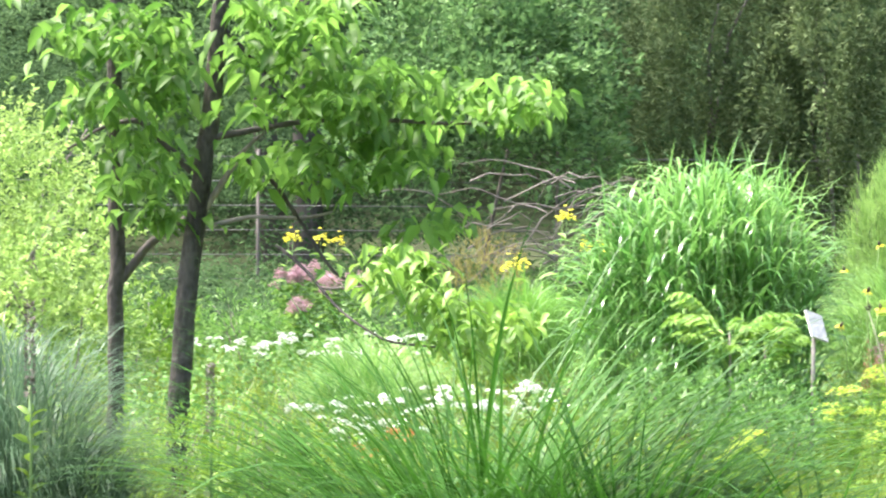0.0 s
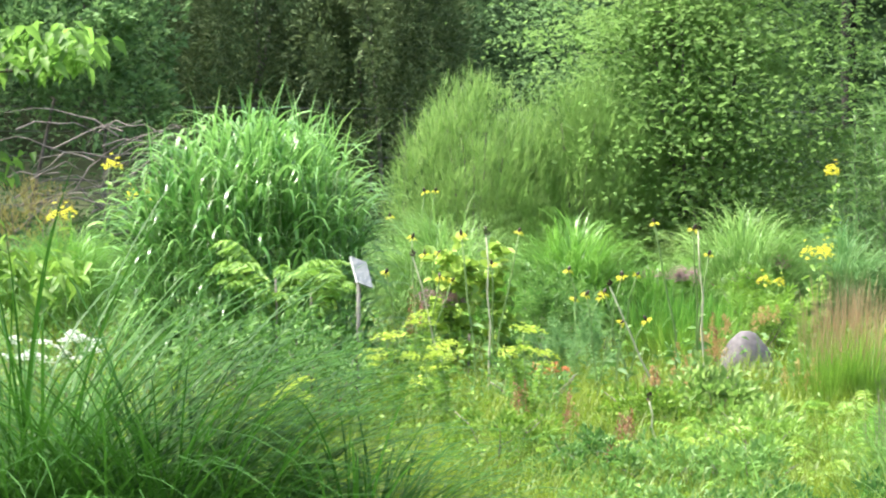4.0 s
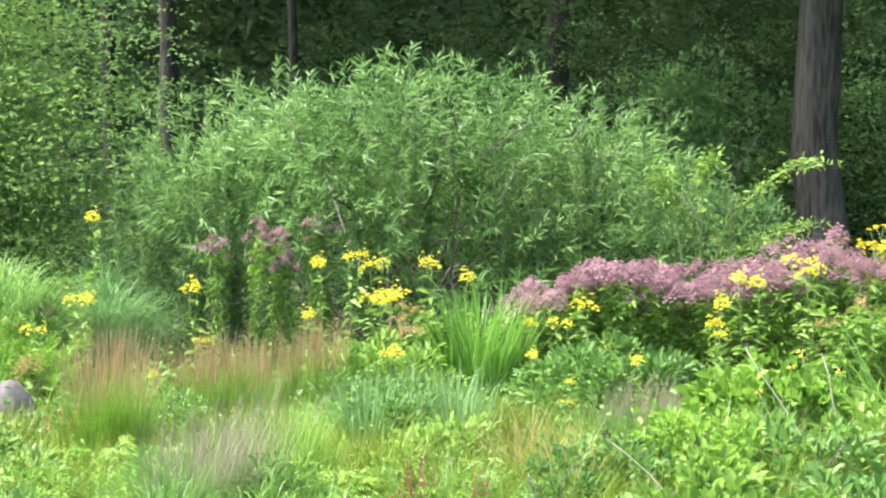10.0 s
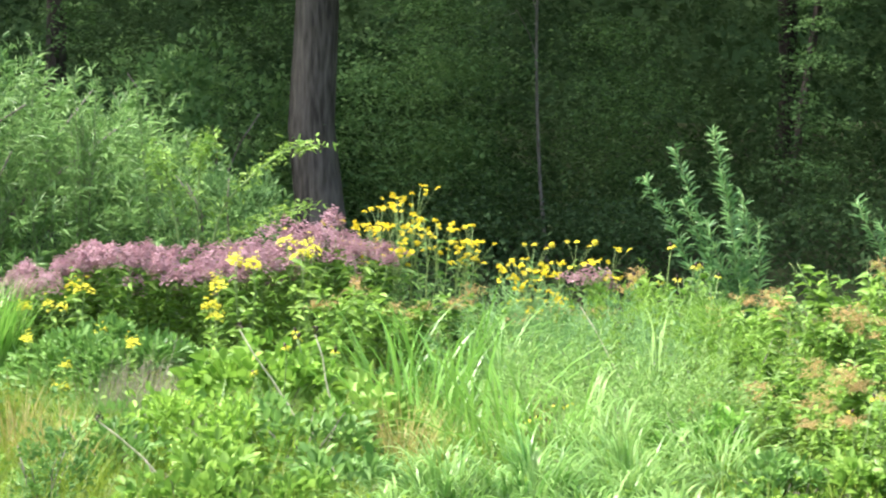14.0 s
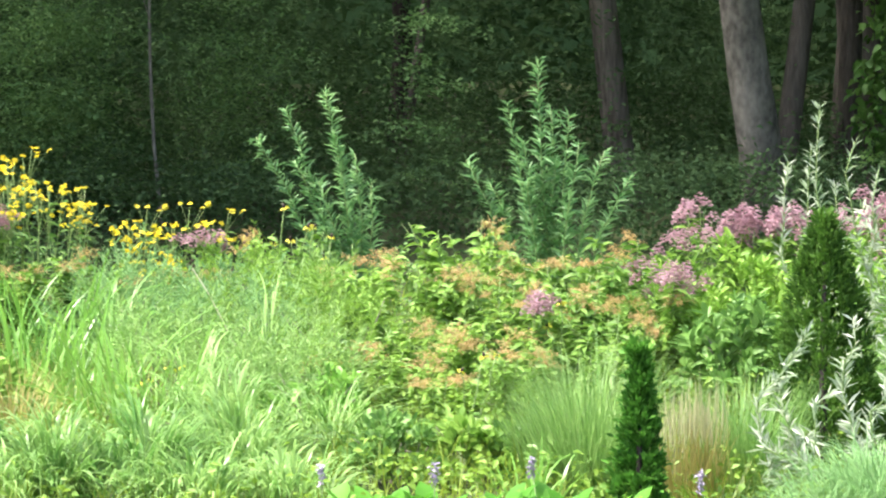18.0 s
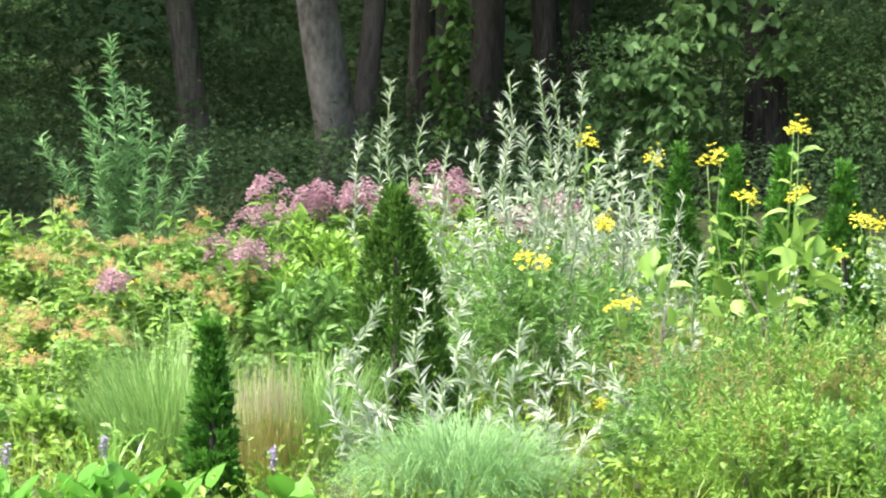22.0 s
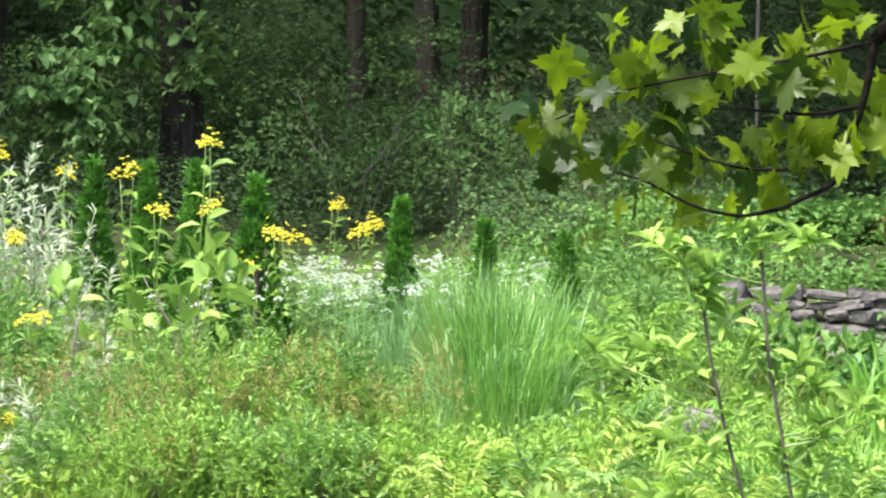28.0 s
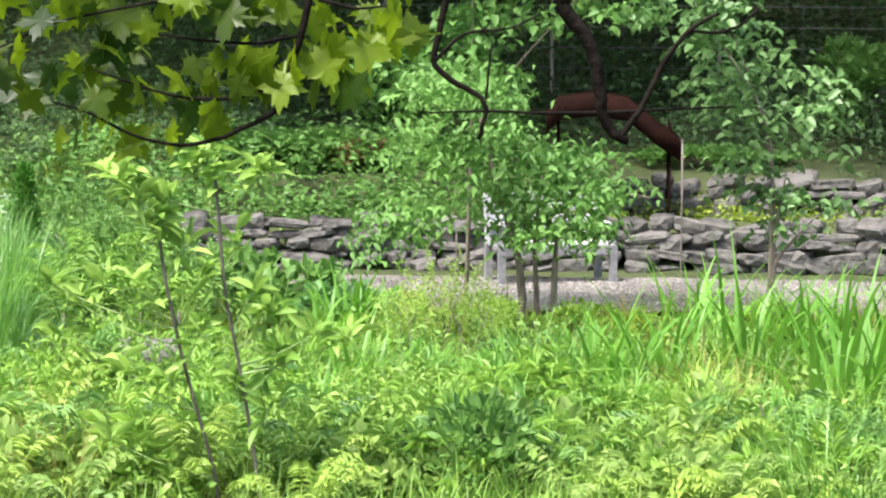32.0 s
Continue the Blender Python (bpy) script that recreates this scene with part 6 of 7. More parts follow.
for az, d, z, w in [(56.96, 19.5, 0.63, 300), (58.94, 19.5, 0.57, 320), (60.72, 20.5, 0.78, 300), (62.58, 20, 0.63, 320), (60.51, 25, 0.61, 260), (61.34, 29, 1.00, 240), (60.30, 31, 0.90, 220), (62.17, 27, 0.71, 240)]:
    sprays("leafy_bush", "low leafy light green bush", az, d, w * d / 5500, z, 190, M_FRESH if d < 21 else M_LEAF, 0.08, 0.24, 16, 0.22, 40, group="leafy bushes", up=0.8)

# ---- the east end: gravel path, stone walls, bench and the bank ----
def path_strip(az0, az1, d0, d1, n=60):
    az = np.linspace(az0, az1, n)
    near = np.array([spot(a, d0 + 0.12 * math.sin(a * 3.1)) for a in az])
    far = np.array([spot(a, d1 + 0.1 * math.sin(a * 2.3 + 1)) for a in az])
    rows = [near + (far - near) * s for s in np.linspace(0, 1, 8)]
    v = np.concatenate([np.column_stack([r, ground_z(r[:, 0], r[:, 1]) + 0.05 + rng.normal(0, 0.004, n)]) for r in rows])
    i, j = np.meshgrid(np.arange(7), np.arange(n - 1), indexing="ij")
    i, j = i.ravel(), j.ravel()
    f = np.stack([i * n + j, i * n + j + 1, (i + 1) * n + j + 1, (i + 1) * n + j], 1)
    tagged(new("gravel_path", mesh_of("gravel_path", v, [f], M_GRAVEL)), "pale grey gravel path below the stone wall", "path", kind="structure")


path_strip(63.6, 92, 28.2, 31.3)
STONES = [rock(0.42, 0.34, 0.17, k, M_STONE) for k in range(7)] + [rock(0.3, 0.3, 0.2, k + 20, M_STONE) for k in range(5)] + [rock(0.55, 0.36, 0.12, k + 40, M_STONE) for k in range(4)]


def stone_wall(name, label, az0, az1, d, courses, step, z0=None, lift=0.13):
    """A dry stone wall: uneven stones in rough courses, each a piece of its own."""
    p = spot((az0 + az1) / 2, d)
    ob = tagged(thing(name, label, "stone wall", "", p, 0.0), kind="structure")
    for c in range(courses):
        a = az0 + rng.uniform(0, step)
        while a < az1:
            q = spot(a, d + c * 0.05 + rng.normal(0, 0.04))
            z = (floor_at(spot(a, d - 0.3)) if z0 is None else z0) + lift * (c + 0.45) + rng.normal(0, 0.02)
            part("stone", STONES[rng.integers(0, len(STONES))], ob, "", pose(q[0] - p[0], q[1] - p[1], z, rng.normal(0, 9), rng.normal(0, 9), -a + rng.normal(0, 14)) @ Matrix.Scale(rng.uniform(0.6, 1.05), 4))
            a += step * rng.uniform(0.75, 1.25)
    return ob


stone_wall("stone_wall_lower", "low dry stone wall of rough grey field stones", 62.3, 78.5, WALL_D - 0.15, 5, 0.52, None, 0.105)
stone_wall("stone_wall_upper", "tumbled row of grey field stones on the bank", 70.2, 78.5, 34.2, 4, 0.58, 0.42, 0.11)


def bench():
    """A white garden bench: legs, slatted seat and back, arms."""
    p = spot(69.18, 30.9)
    ob = thing("garden_bench", "white painted wooden garden bench before the stone wall", "bench", "", p, turn=BENCH_TURN)

    def box(name, x, y, z, sx, sy, sz, tilt=0):
        bm = bmesh.new()
        bmesh.ops.create_cube(bm, size=1)
        bmesh.ops.scale(bm, vec=(sx, sy, sz), verts=bm.verts)
        bmesh.ops.bevel(bm, geom=bm.edges[:], offset=0.006, segments=1)
        me = bpy.data.meshes.new(name)
        bm.to_mesh(me)
        bm.free()
        me.materials.append(M_SHADED_PAINT if name in ("leg", "apron", "arm_post") else M_PAINT)
        part(name, me, ob, "", pose(x, y, z, tilt))

    for x in (-0.58, 0.58):
        box("leg", x, -0.24, 0.21, 0.07, 0.07, 0.42)
        box("leg", x, 0.24, 0.21, 0.07, 0.07, 0.42)
        box("arm", x, 0.0, 0.62, 0.08, 0.52, 0.035)
        box("arm_post", x, -0.22, 0.52, 0.055, 0.055, 0.2)
        box("back_post", x, 0.28, 0.66, 0.06, 0.05, 0.56, -10)
    for k in range(5):
        box("seat_slat", 0, -0.22 + k * 0.11, 0.425, 1.2, 0.09, 0.03)
    box("apron", 0, -0.26, 0.375, 1.12, 0.025, 0.09)
    for k in range(4):
        box("back_slat", 0, 0.27 + k * 0.02, 0.54 + k * 0.115, 1.14, 0.025, 0.085, -10)


BENCH_TURN = -52
bench()


def small_tree():
    b = np.append(spot(68.87, 26.6), 0.0)
    ob = thing("young_tree", "young three-stemmed tree with light green leaves beside the path", "tree", "", b)
    limb(ob, b, [(68.66, 26.6, -0.03), (68.66, 26.6, 0.43), (68.55, 26.6, 0.77), (68.07, 26.6, 1.45), (67.86, 26.6, 1.89)], 0.04, 0.02, M_BARK_PALE, "trunk")
    limb(ob, b, [(68.92, 26.6, -0.03), (68.92, 26.6, 0.43), (68.86, 26.6, 0.82), (69.01, 26.6, 1.41)], 0.03, 0.01, M_BARK_PALE, "trunk")
    limb(ob, b, [(69.23, 26.6, -0.03), (69.24, 26.6, 0.44), (69.28, 26.6, 0.87), (69.74, 26.6, 1.41)], 0.04, 0.01, M_BARK_PALE, "trunk")
    limb(ob, b, [(69.28, 26.6, 0.87), (70.26, 26.6, 1.27), (70.99, 26.6, 1.22)], 0.02, 0.01, M_BARK_PALE)
    boxes = [((66.19, 26.6, 1.69), (68.38, 26.6, 1.41), 420), ((67.34, 26.6, 1.40), (70.68, 26.6, 1.12), 460), ((65.67, 26.6, 1.20), (68.18, 26.6, 0.87), 380), ((68.39, 26.6, 1.07), (70.59, 26.6, 0.83), 240), ((66.18, 26.6, 2.32), (69.00, 26.6, 1.75), 600), ((68.69, 26.6, 1.65), (70.26, 26.6, 1.36), 260), ((67.97, 26.4, 1.3), (70.3, 26.4, 0.72), 330), ((65.26, 26.6, 0.86), (66.20, 26.6, 0.62), 50)]
    part("foliage", leaf_boxes([(p, q, int(n * 1.5)) for p, q, n in boxes], b, 0.092, 0.5, M_TREE_LEAF, 0.6, 0.3), ob)


small_tree()


def overhanging_tree():
    """A tree behind the camera's right shoulder reaches its dark boughs into the view."""
    b = np.append(spot(92, 11), 0.0)
    b[2] = floor_at(b)
    ob = thing("overhanging_tree", "leaning tree with dark crooked bare boughs hanging over the garden", "tree", "", b)
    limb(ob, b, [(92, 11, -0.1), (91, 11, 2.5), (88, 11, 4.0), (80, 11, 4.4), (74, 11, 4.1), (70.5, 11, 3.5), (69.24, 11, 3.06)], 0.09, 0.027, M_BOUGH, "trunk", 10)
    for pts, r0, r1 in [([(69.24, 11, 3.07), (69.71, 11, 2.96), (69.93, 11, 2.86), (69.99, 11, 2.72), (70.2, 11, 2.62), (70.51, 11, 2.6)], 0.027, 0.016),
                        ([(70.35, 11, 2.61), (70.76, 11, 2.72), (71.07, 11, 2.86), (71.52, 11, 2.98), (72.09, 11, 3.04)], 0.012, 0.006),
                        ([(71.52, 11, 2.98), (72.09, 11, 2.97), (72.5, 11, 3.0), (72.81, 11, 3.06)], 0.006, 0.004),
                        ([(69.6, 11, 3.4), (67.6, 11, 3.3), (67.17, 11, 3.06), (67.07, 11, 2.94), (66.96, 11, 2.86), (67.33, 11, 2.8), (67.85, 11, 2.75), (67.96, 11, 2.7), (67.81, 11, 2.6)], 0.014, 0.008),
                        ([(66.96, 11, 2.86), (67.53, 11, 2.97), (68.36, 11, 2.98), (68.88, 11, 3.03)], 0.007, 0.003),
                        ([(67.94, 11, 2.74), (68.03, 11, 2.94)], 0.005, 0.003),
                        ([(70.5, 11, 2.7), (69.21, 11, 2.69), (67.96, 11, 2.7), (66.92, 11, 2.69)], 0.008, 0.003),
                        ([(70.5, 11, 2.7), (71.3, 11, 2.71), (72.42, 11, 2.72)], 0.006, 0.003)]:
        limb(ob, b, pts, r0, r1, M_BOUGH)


overhanging_tree()


def path_saplings():
    """Two leafy saplings behind the young tree, between the path and the bank."""
    for foot, boxes, mat, label in [((67.6, 28), [((66.0, 28, 3.6), (69.4, 28, 2.6), 900), ((65.6, 28, 2.6), (68.6, 28, 1.9), 520), ((69.0, 28, 3.5), (71.0, 28, 2.7), 420)], M_TREE_LEAF, "leafy sapling standing at the path's edge"),
                                    ((73.2, 27.5), [((70.2, 27.5, 3.3), (73.0, 27.5, 2.7), 330), ((71.4, 27.5, 2.9), (73.6, 27.5, 2.3), 330), ((71.3, 27.5, 2.3), (74.8, 27.5, 1.65), 420), ((72.0, 27.5, 1.65), (75.0, 27.5, 1.15), 240), ((72.8, 27.5, 1.2), (75.4, 27.5, 0.85), 120)], M_PALE_LEAF, "sapling with pale round leaves beside the stone walls")]:
        b = np.append(spot(*foot), 0.0)
        ob = thing("path_sapling", label, "sapling", "path saplings", b)
        for lo, hi, n in boxes:
            mid = tuple((p + q) / 2 for p, q in zip(lo, hi))
            limb(ob, b, [(foot[0], foot[1], -0.03), (foot[0] + 0.1, foot[1], mid[2] * 0.6), mid], 0.022, 0.006, M_BARK_PALE, "stem", 6)
        part("foliage", leaf_boxes(boxes, b, 0.11, 0.62, mat, 0.6, 0.2), ob)


path_saplings()


def rusty_shelter():
    p = spot(70.33, 33.5)
    ob = thing("rusty_shelter", "rust-brown curved metal canopy on posts by the fence", "shelter", "", p, turn=-70)
    zt, zl, zr = 1.83 - floor_at(p), 1.65 - floor_at(p), 1.35 - floor_at(p)
    x = np.array([-0.72, -0.6, -0.2, 0.15, 0.45, 0.72])
    z = np.array([zl - 0.02, zt - 0.05, zt, zt - 0.05, zt - 0.3, zr])
    v, f = [], []
    for y, lift in ((-0.5, 0), (0.5, 0), (-0.5, -0.23), (0.5, -0.23)):
        v.append(np.stack([x, x * 0 + y, z + lift], 1))
    i = np.arange(5)
    n = 6
    f = [np.stack([i, i + 1, i + 1 + n, i + n], 1), np.stack([i + 2 * n, i + 3 * n, i + 3 * n + 1, i + 2 * n + 1], 1), np.stack([i, i + 2 * n, i + 2 * n + 1, i + 1], 1), np.stack([i + n, i + n + 1, i + 3 * n + 1, i + 3 * n], 1)]
    f.append(np.array([[0, n, 3 * n, 2 * n], [n - 1, 3 * n - 1, 4 * n - 1, 2 * n - 1]]))
    part("canopy", mesh_of("canopy", np.concatenate(v), f, M_RUSTY), ob)
    for sx in (-0.6, 0.6):
        for sy in (-0.4, 0.4):
            part("post", Bits().tube([(sx, sy, -0.1), (sx, sy, zt - 0.3)], 0.014, 6).mesh("post", M_RUSTY), ob)


rusty_shelter()


def fence(az0, az1, d, step, wires, h, label, uprights=0):
    p = spot((az0 + az1) / 2, d)
    base = np.array([p[0], p[1], floor_at(p)])
    ob = tagged(thing("wire_fence", label, "fence", "", p), kind="")
    n = int((az1 - az0) / step) + 1
    line = np.array([[*spot(a, d), 0] for a in np.linspace(az0, az1, n * 2)])
    line[:, 2] = ground_z(line[:, 0], line[:, 1])
    for q in line[::2]:
        part("post", Bits().tube([q - base + [0, 0, -0.1], q - base + [0, 0, h]], 0.025, 7).mesh("post", M_BARK_MID), ob)
    for k in range(wires):
        part("wire", Bits().tube(line - base + np.array([0, 0, h * (k + 1) / (wires + 0.3)]), 0.006, 4).mesh("wire", M_WIRE), ob)
    if uprights:
        b = Bits()
        for a in np.arange(az0, az1, 0.3):
            q = np.array([*spot(a, d), 0])
            q[2] = floor_at(q)
            b.tube([q - base, q - base + [0, 0, h]], 0.003, 3)
        part("wire_mesh", b.mesh("wire_mesh", M_WIRE), ob)


fence(-9, 16, 44, 6.0, 6, 2.2, "weathered post and wire fence along the wood's edge")
fence(63, 80, 38.5, 3.4, 9, 2.4, "deer fence of wire mesh on wooden posts", 1)


def stake(az, d, top):
    p = spot(az, d)
    ob = thing("garden_stake", "thin weathered wooden stake beside the stone wall", "stake", "", p)
    part("pole", Bits().tube([(0, 0, -0.05), (0.01, 0, top * 0.5), (0, 0, top - floor_at(p))], 0.01, 7).mesh("pole", M_BARK_MID), ob)
    part("cap", rock(0.03, 0.03, 0.02, 3.0, M_WOOD, "cap"), ob, "", Matrix.Translation((0, 0, top - floor_at(p))))


stake(71.60, 31.9, 1.41)
stake(67.43, 31.9, 0.46)


# maple-like leaves of the sycamore bough close to the camera
def lobed_leaf(size):
    """A five-lobed, coarsely toothed leaf, folded a little along its veins, with a stalk."""
    lobes = [(-62, 0.62), (10, 0.86), (90, 1.0), (170, 0.86), (242, 0.62)]
    ang, rad = [-90.0], [0.1]
    for k, (a, r) in enumerate(lobes):
        r = r * rng.uniform(0.9, 1.08)
        for da, f in ((-27, 0.62), (-17, 0.83), (-12, 0.74), (0, 1.06), (12, 0.74), (17, 0.83), (27, 0.62)):
            ang.append(a + da)
            rad.append(r * f * rng.uniform(0.96, 1.04))
        if k < 4:
            ang.append((a + lobes[k + 1][0]) / 2)
            rad.append(0.47)
    ang, rad = np.radians(ang), np.array(rad)
    n = len(ang)
    curl = rng.uniform(0.05, 0.3)
    v = np.stack([np.cos(ang) * rad, np.sin(ang) * rad, -curl * rad ** 2 + 0.05 * np.cos(ang * 5) * rad + rng.normal(0, 0.015, n)], 1)
    v = np.concatenate([[[0, 0, 0.0]], v]) * size * 0.5
    i = np.arange(n)
    stalk = np.array([[-0.006, 0, 0], [0.006, 0, 0], [0.004, -size * 0.45, -0.01], [-0.004, -size * 0.45, -0.01]])
    return mesh_of("leaf", np.concatenate([v, stalk]), [np.stack([i * 0, i + 1, (i + 1) % n + 1], 1), np.array([[n + 1, n + 2, n + 3, n + 4]])], M_SYCAMORE)


def sycamore_bough():
    b = np.append(spot(84, 9), 0.0)
    b[2] = floor_at(b)
    ob = thing("sycamore_tree", "sycamore bough with large lobed yellow-green leaves hanging into view", "tree", "", b)
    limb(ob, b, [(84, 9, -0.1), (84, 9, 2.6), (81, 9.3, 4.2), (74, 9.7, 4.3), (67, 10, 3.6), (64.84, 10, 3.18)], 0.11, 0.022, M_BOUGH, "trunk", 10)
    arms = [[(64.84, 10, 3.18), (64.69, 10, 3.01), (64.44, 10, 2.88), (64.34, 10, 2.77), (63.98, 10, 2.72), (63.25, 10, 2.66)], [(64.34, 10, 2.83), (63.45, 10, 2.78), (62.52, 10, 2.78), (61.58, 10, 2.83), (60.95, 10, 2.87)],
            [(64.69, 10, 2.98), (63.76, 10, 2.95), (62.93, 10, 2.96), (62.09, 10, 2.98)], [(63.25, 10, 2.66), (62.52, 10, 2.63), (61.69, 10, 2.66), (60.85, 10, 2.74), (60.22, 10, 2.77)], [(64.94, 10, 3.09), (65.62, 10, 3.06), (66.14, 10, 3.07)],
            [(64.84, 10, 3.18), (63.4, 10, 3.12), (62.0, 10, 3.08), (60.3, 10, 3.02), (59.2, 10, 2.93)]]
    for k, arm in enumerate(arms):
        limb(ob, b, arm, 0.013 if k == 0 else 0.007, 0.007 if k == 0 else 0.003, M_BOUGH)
    shapes = [lobed_leaf(0.215) for k in range(8)]
    spots = []
    for az, z, n in [(58.75, 2.9, 4), (59.3, 2.93, 6), (59.9, 3.04, 8), (59.3, 2.79, 7), (60.2, 2.83, 9), (60.85, 2.92, 9), (60.5, 2.67, 5), (61.05, 3.04, 10), (61.68, 2.97, 10), (61.89, 2.81, 9), (61.2, 2.8, 7), (62.7, 2.71, 8), (62.9, 2.88, 9), (63.55, 2.83, 8), (64.15, 2.82, 6),
                     (64.8, 2.89, 8), (65.4, 2.86, 8), (65.7, 2.94, 8), (66.0, 3.02, 6), (65.1, 3.06, 8), (63.4, 3.05, 10), (62.5, 3.1, 12), (63.75, 3.12, 10), (62.0, 3.22, 12), (64.2, 3.25, 12), (66.2, 3.22, 10), (60.6, 3.14, 8), (62.2, 2.66, 5)]:
        c = wpt((az, 10, z))
        away = unit(np.array([c[0], c[1], 0]))
        side = np.array([away[1], -away[0], 0])
        for k in range(max(2, int(n * 0.84))):
            spots.append(c + side * rng.normal(0, 0.07) + away * rng.uniform(-0.06, 0.45) + np.array([0, 0, rng.normal(0, 0.04)]))
    for q in spots:
        turn = Euler((radians(rng.uniform(15, 125)), radians(rng.normal(0, 38)), radians(rng.normal(-65, 75)))).to_matrix().to_4x4() @ Matrix.Rotation(radians(rng.normal(180, 60)), 4, 'Z')
        part("leaf", shapes[rng.integers(0, 8)], ob, "", Matrix.Translation(q - b) @ turn @ Matrix.Scale(rng.uniform(0.6, 1.05), 4))


sycamore_bough()


def magnolia():
    b = np.append(spot(63.07, 17.5), 0.0)
    ob = thing("magnolia_sapling", "young sapling with two dark stems and whorls of long leaves", "sapling", "", b)
    stems_ = [[(63.17, 17.5, -0.02), (63.01, 17.5, 0.34), (62.49, 17.5, 0.89), (62.13, 17.5, 1.37), (61.98, 17.5, 1.69)], [(63.90, 17.5, -0.02), (63.74, 17.5, 0.41), (63.43, 17.5, 0.99), (63.17, 17.5, 1.37), (63.02, 17.5, 2.01)]]
    tips = []
    for pts in stems_:
        limb(ob, b, pts, 0.01, 0.01, M_BARK, "stem")
    tips = [(61.98, 17.5, 1.73), (61.26, 17.5, 2.01), (62.45, 17.5, 2.08), (63.02, 17.5, 2.05), (63.90, 17.5, 2.05), (63.38, 17.5, 1.66), (61.62, 17.5, 1.92), (62.44, 17.5, 1.63), (62.13, 17.5, 1.89), (61.51, 17.5, 1.41), (60.99, 17.5, 1.44), (62.86, 17.5, 1.47), (63.69, 17.5, 1.37), (64.21, 17.5, 0.99), (64.84, 17.5, 1.12), (61.40, 17.5, 0.93), (62.13, 17.5, 0.89), (63.38, 17.5, 0.86), (60.47, 18, 1.26), (60.16, 18, 1.06), (64.01, 17.5, 0.73), (61.08, 17.5, 0.54), (62.75, 17.5, 1.18)]
    tips += [(61.93, 17.5, 1.79), (62.81, 17.5, 2.16), (63.8, 17.5, 2.06), (61.51, 17.6, 2.0), (61.0, 17.6, 2.03), (60.06, 17.8, 1.38), (64.84, 17.4, 1.15), (65.47, 17.4, 1.13), (64.0, 17.5, 1.25)]
    bits = Bits()
    path_ = [np.array([np.interp(np.linspace(0, 4, 40), np.arange(5), [wpt(q)[i] for q in pts]) for i in range(3)]).T - b for pts in stems_]
    path_ = np.concatenate(path_)
    for t in tips:
        q = wpt(t) - b
        m = 11
        a = rng.uniform(0, 6.28, m)
        bits.leaves(np.repeat([q], m, 0) + rng.normal(0, 0.02, (m, 3)), unit(np.stack([np.cos(a), np.sin(a), rng.uniform(0.0, 1.6, m)], 1)), 0.2 * rng.uniform(0.6, 1.15, m), 0.29, sag=0.25)
        gap = np.linalg.norm(path_ - q, axis=1) + 2.0 * np.abs(path_[:, 2] - q[2] + 0.22)
        foot_ = path_[gap.argmin()]
        part("twig", Bits().tube(curve_pts(foot_, q, (0, 0, -0.03), 6), np.linspace(0.006, 0.0035, 6), 5).mesh("twig", M_STEM), ob)
        e = rng.uniform(0.35, 0.95, 9)
        bits.leaves(foot_ + (q - foot_) * e[:, None], unit(rand_dirs(9) + np.array([0, 0, 0.5])), 0.15 * rng.uniform(0.6, 1.15, 9), 0.29, sag=0.25)
    part("foliage", bits.mesh("foliage", M_LIME), ob)


magnolia()
for az, d, z, w, n in [(70.48, 22, 0.70, 0.9, 60), (71.32, 22.3, 0.81, 0.8, 60), (74.42, 21.3, 1.01, 0.9, 60), (75.25, 21.5, 1.00, 0.9, 60), (66.09, 22, 0.54, 0.9, 60), (72.88, 23, 0.91, 0.9, 60), (69.55, 21.8, 0.57, 0.9, 60), (65.26, 21.8, 0.52, 0.9, 60), (70.07, 24, 0.44, 0.9, 130), (69.55, 23, 0.47, 0.8, 110), (71.84, 25.5, 0.70, 0.9, 130), (72.67, 25, 0.67, 0.8, 110), (74.01, 24, 0.78, 0.9, 130), (74.94, 23.5, 0.79, 0.9, 130), (74.53, 22.5, 0.65, 0.9, 110), (65.26, 24, 0.39, 0.9, 130), (64.63, 23.5, 0.36, 0.8, 110), (65.88, 24.5, 0.28, 0.8, 110), (73.39, 25.5, 0.48, 0.7, 90), (75.86, 24, 0.74, 0.9, 130), (70.38, 22.5, 0.37, 0.7, 90)]:
    iris("iris_clump", "clump of bright green sword-shaped iris leaves", az, d, z * 1.4, w, 32, "irises", 17, 0.8)
for az, d, z, w in [(59.65, 18.5, 0.67, 330), (61.41, 18, 0.53, 300), (65.47, 18.5, 0.62, 320), (67.35, 18, 0.66, 300), (68.92, 20, 0.64, 260), (70.48, 18, 0.47, 320), (72.05, 19.5, 0.47, 320), (73.81, 18, 0.42, 330), (75.14, 19, 0.35, 300), (66.72, 20.5, 0.50, 260), (64.00, 19, 0.55, 280)]:
    kind = rng.integers(0, 4)
    size, aspect, m = [(0.08, 0.34, M_LIME), (0.15, 0.17, M_FRESH), (0.1, 0.28, M_LEAF), (0.13, 0.2, M_LIME)][kind]
    sprays("leafy_bush", ["low bright lime small-leaved ground plant", "yellow-green plant with long narrow leaves", "mid-green leafy plant among the irises", "lime green plant with drooping pointed leaves"][kind], az, d, w * d / 5500 * 1.1, z * 0.95, int(2.4 / size ** 1.75), m, size * 1.1, aspect * 0.9, 13, 0.18, 36, group="leafy bushes", sag=0.3)
shrub("leafy_bush", "mid-green bush with toothed leaves", 67.87, 17.8, 0.91, 0.72, 1700, M_LEAF, 0.1, 0.45, 30, group="leafy bushes")
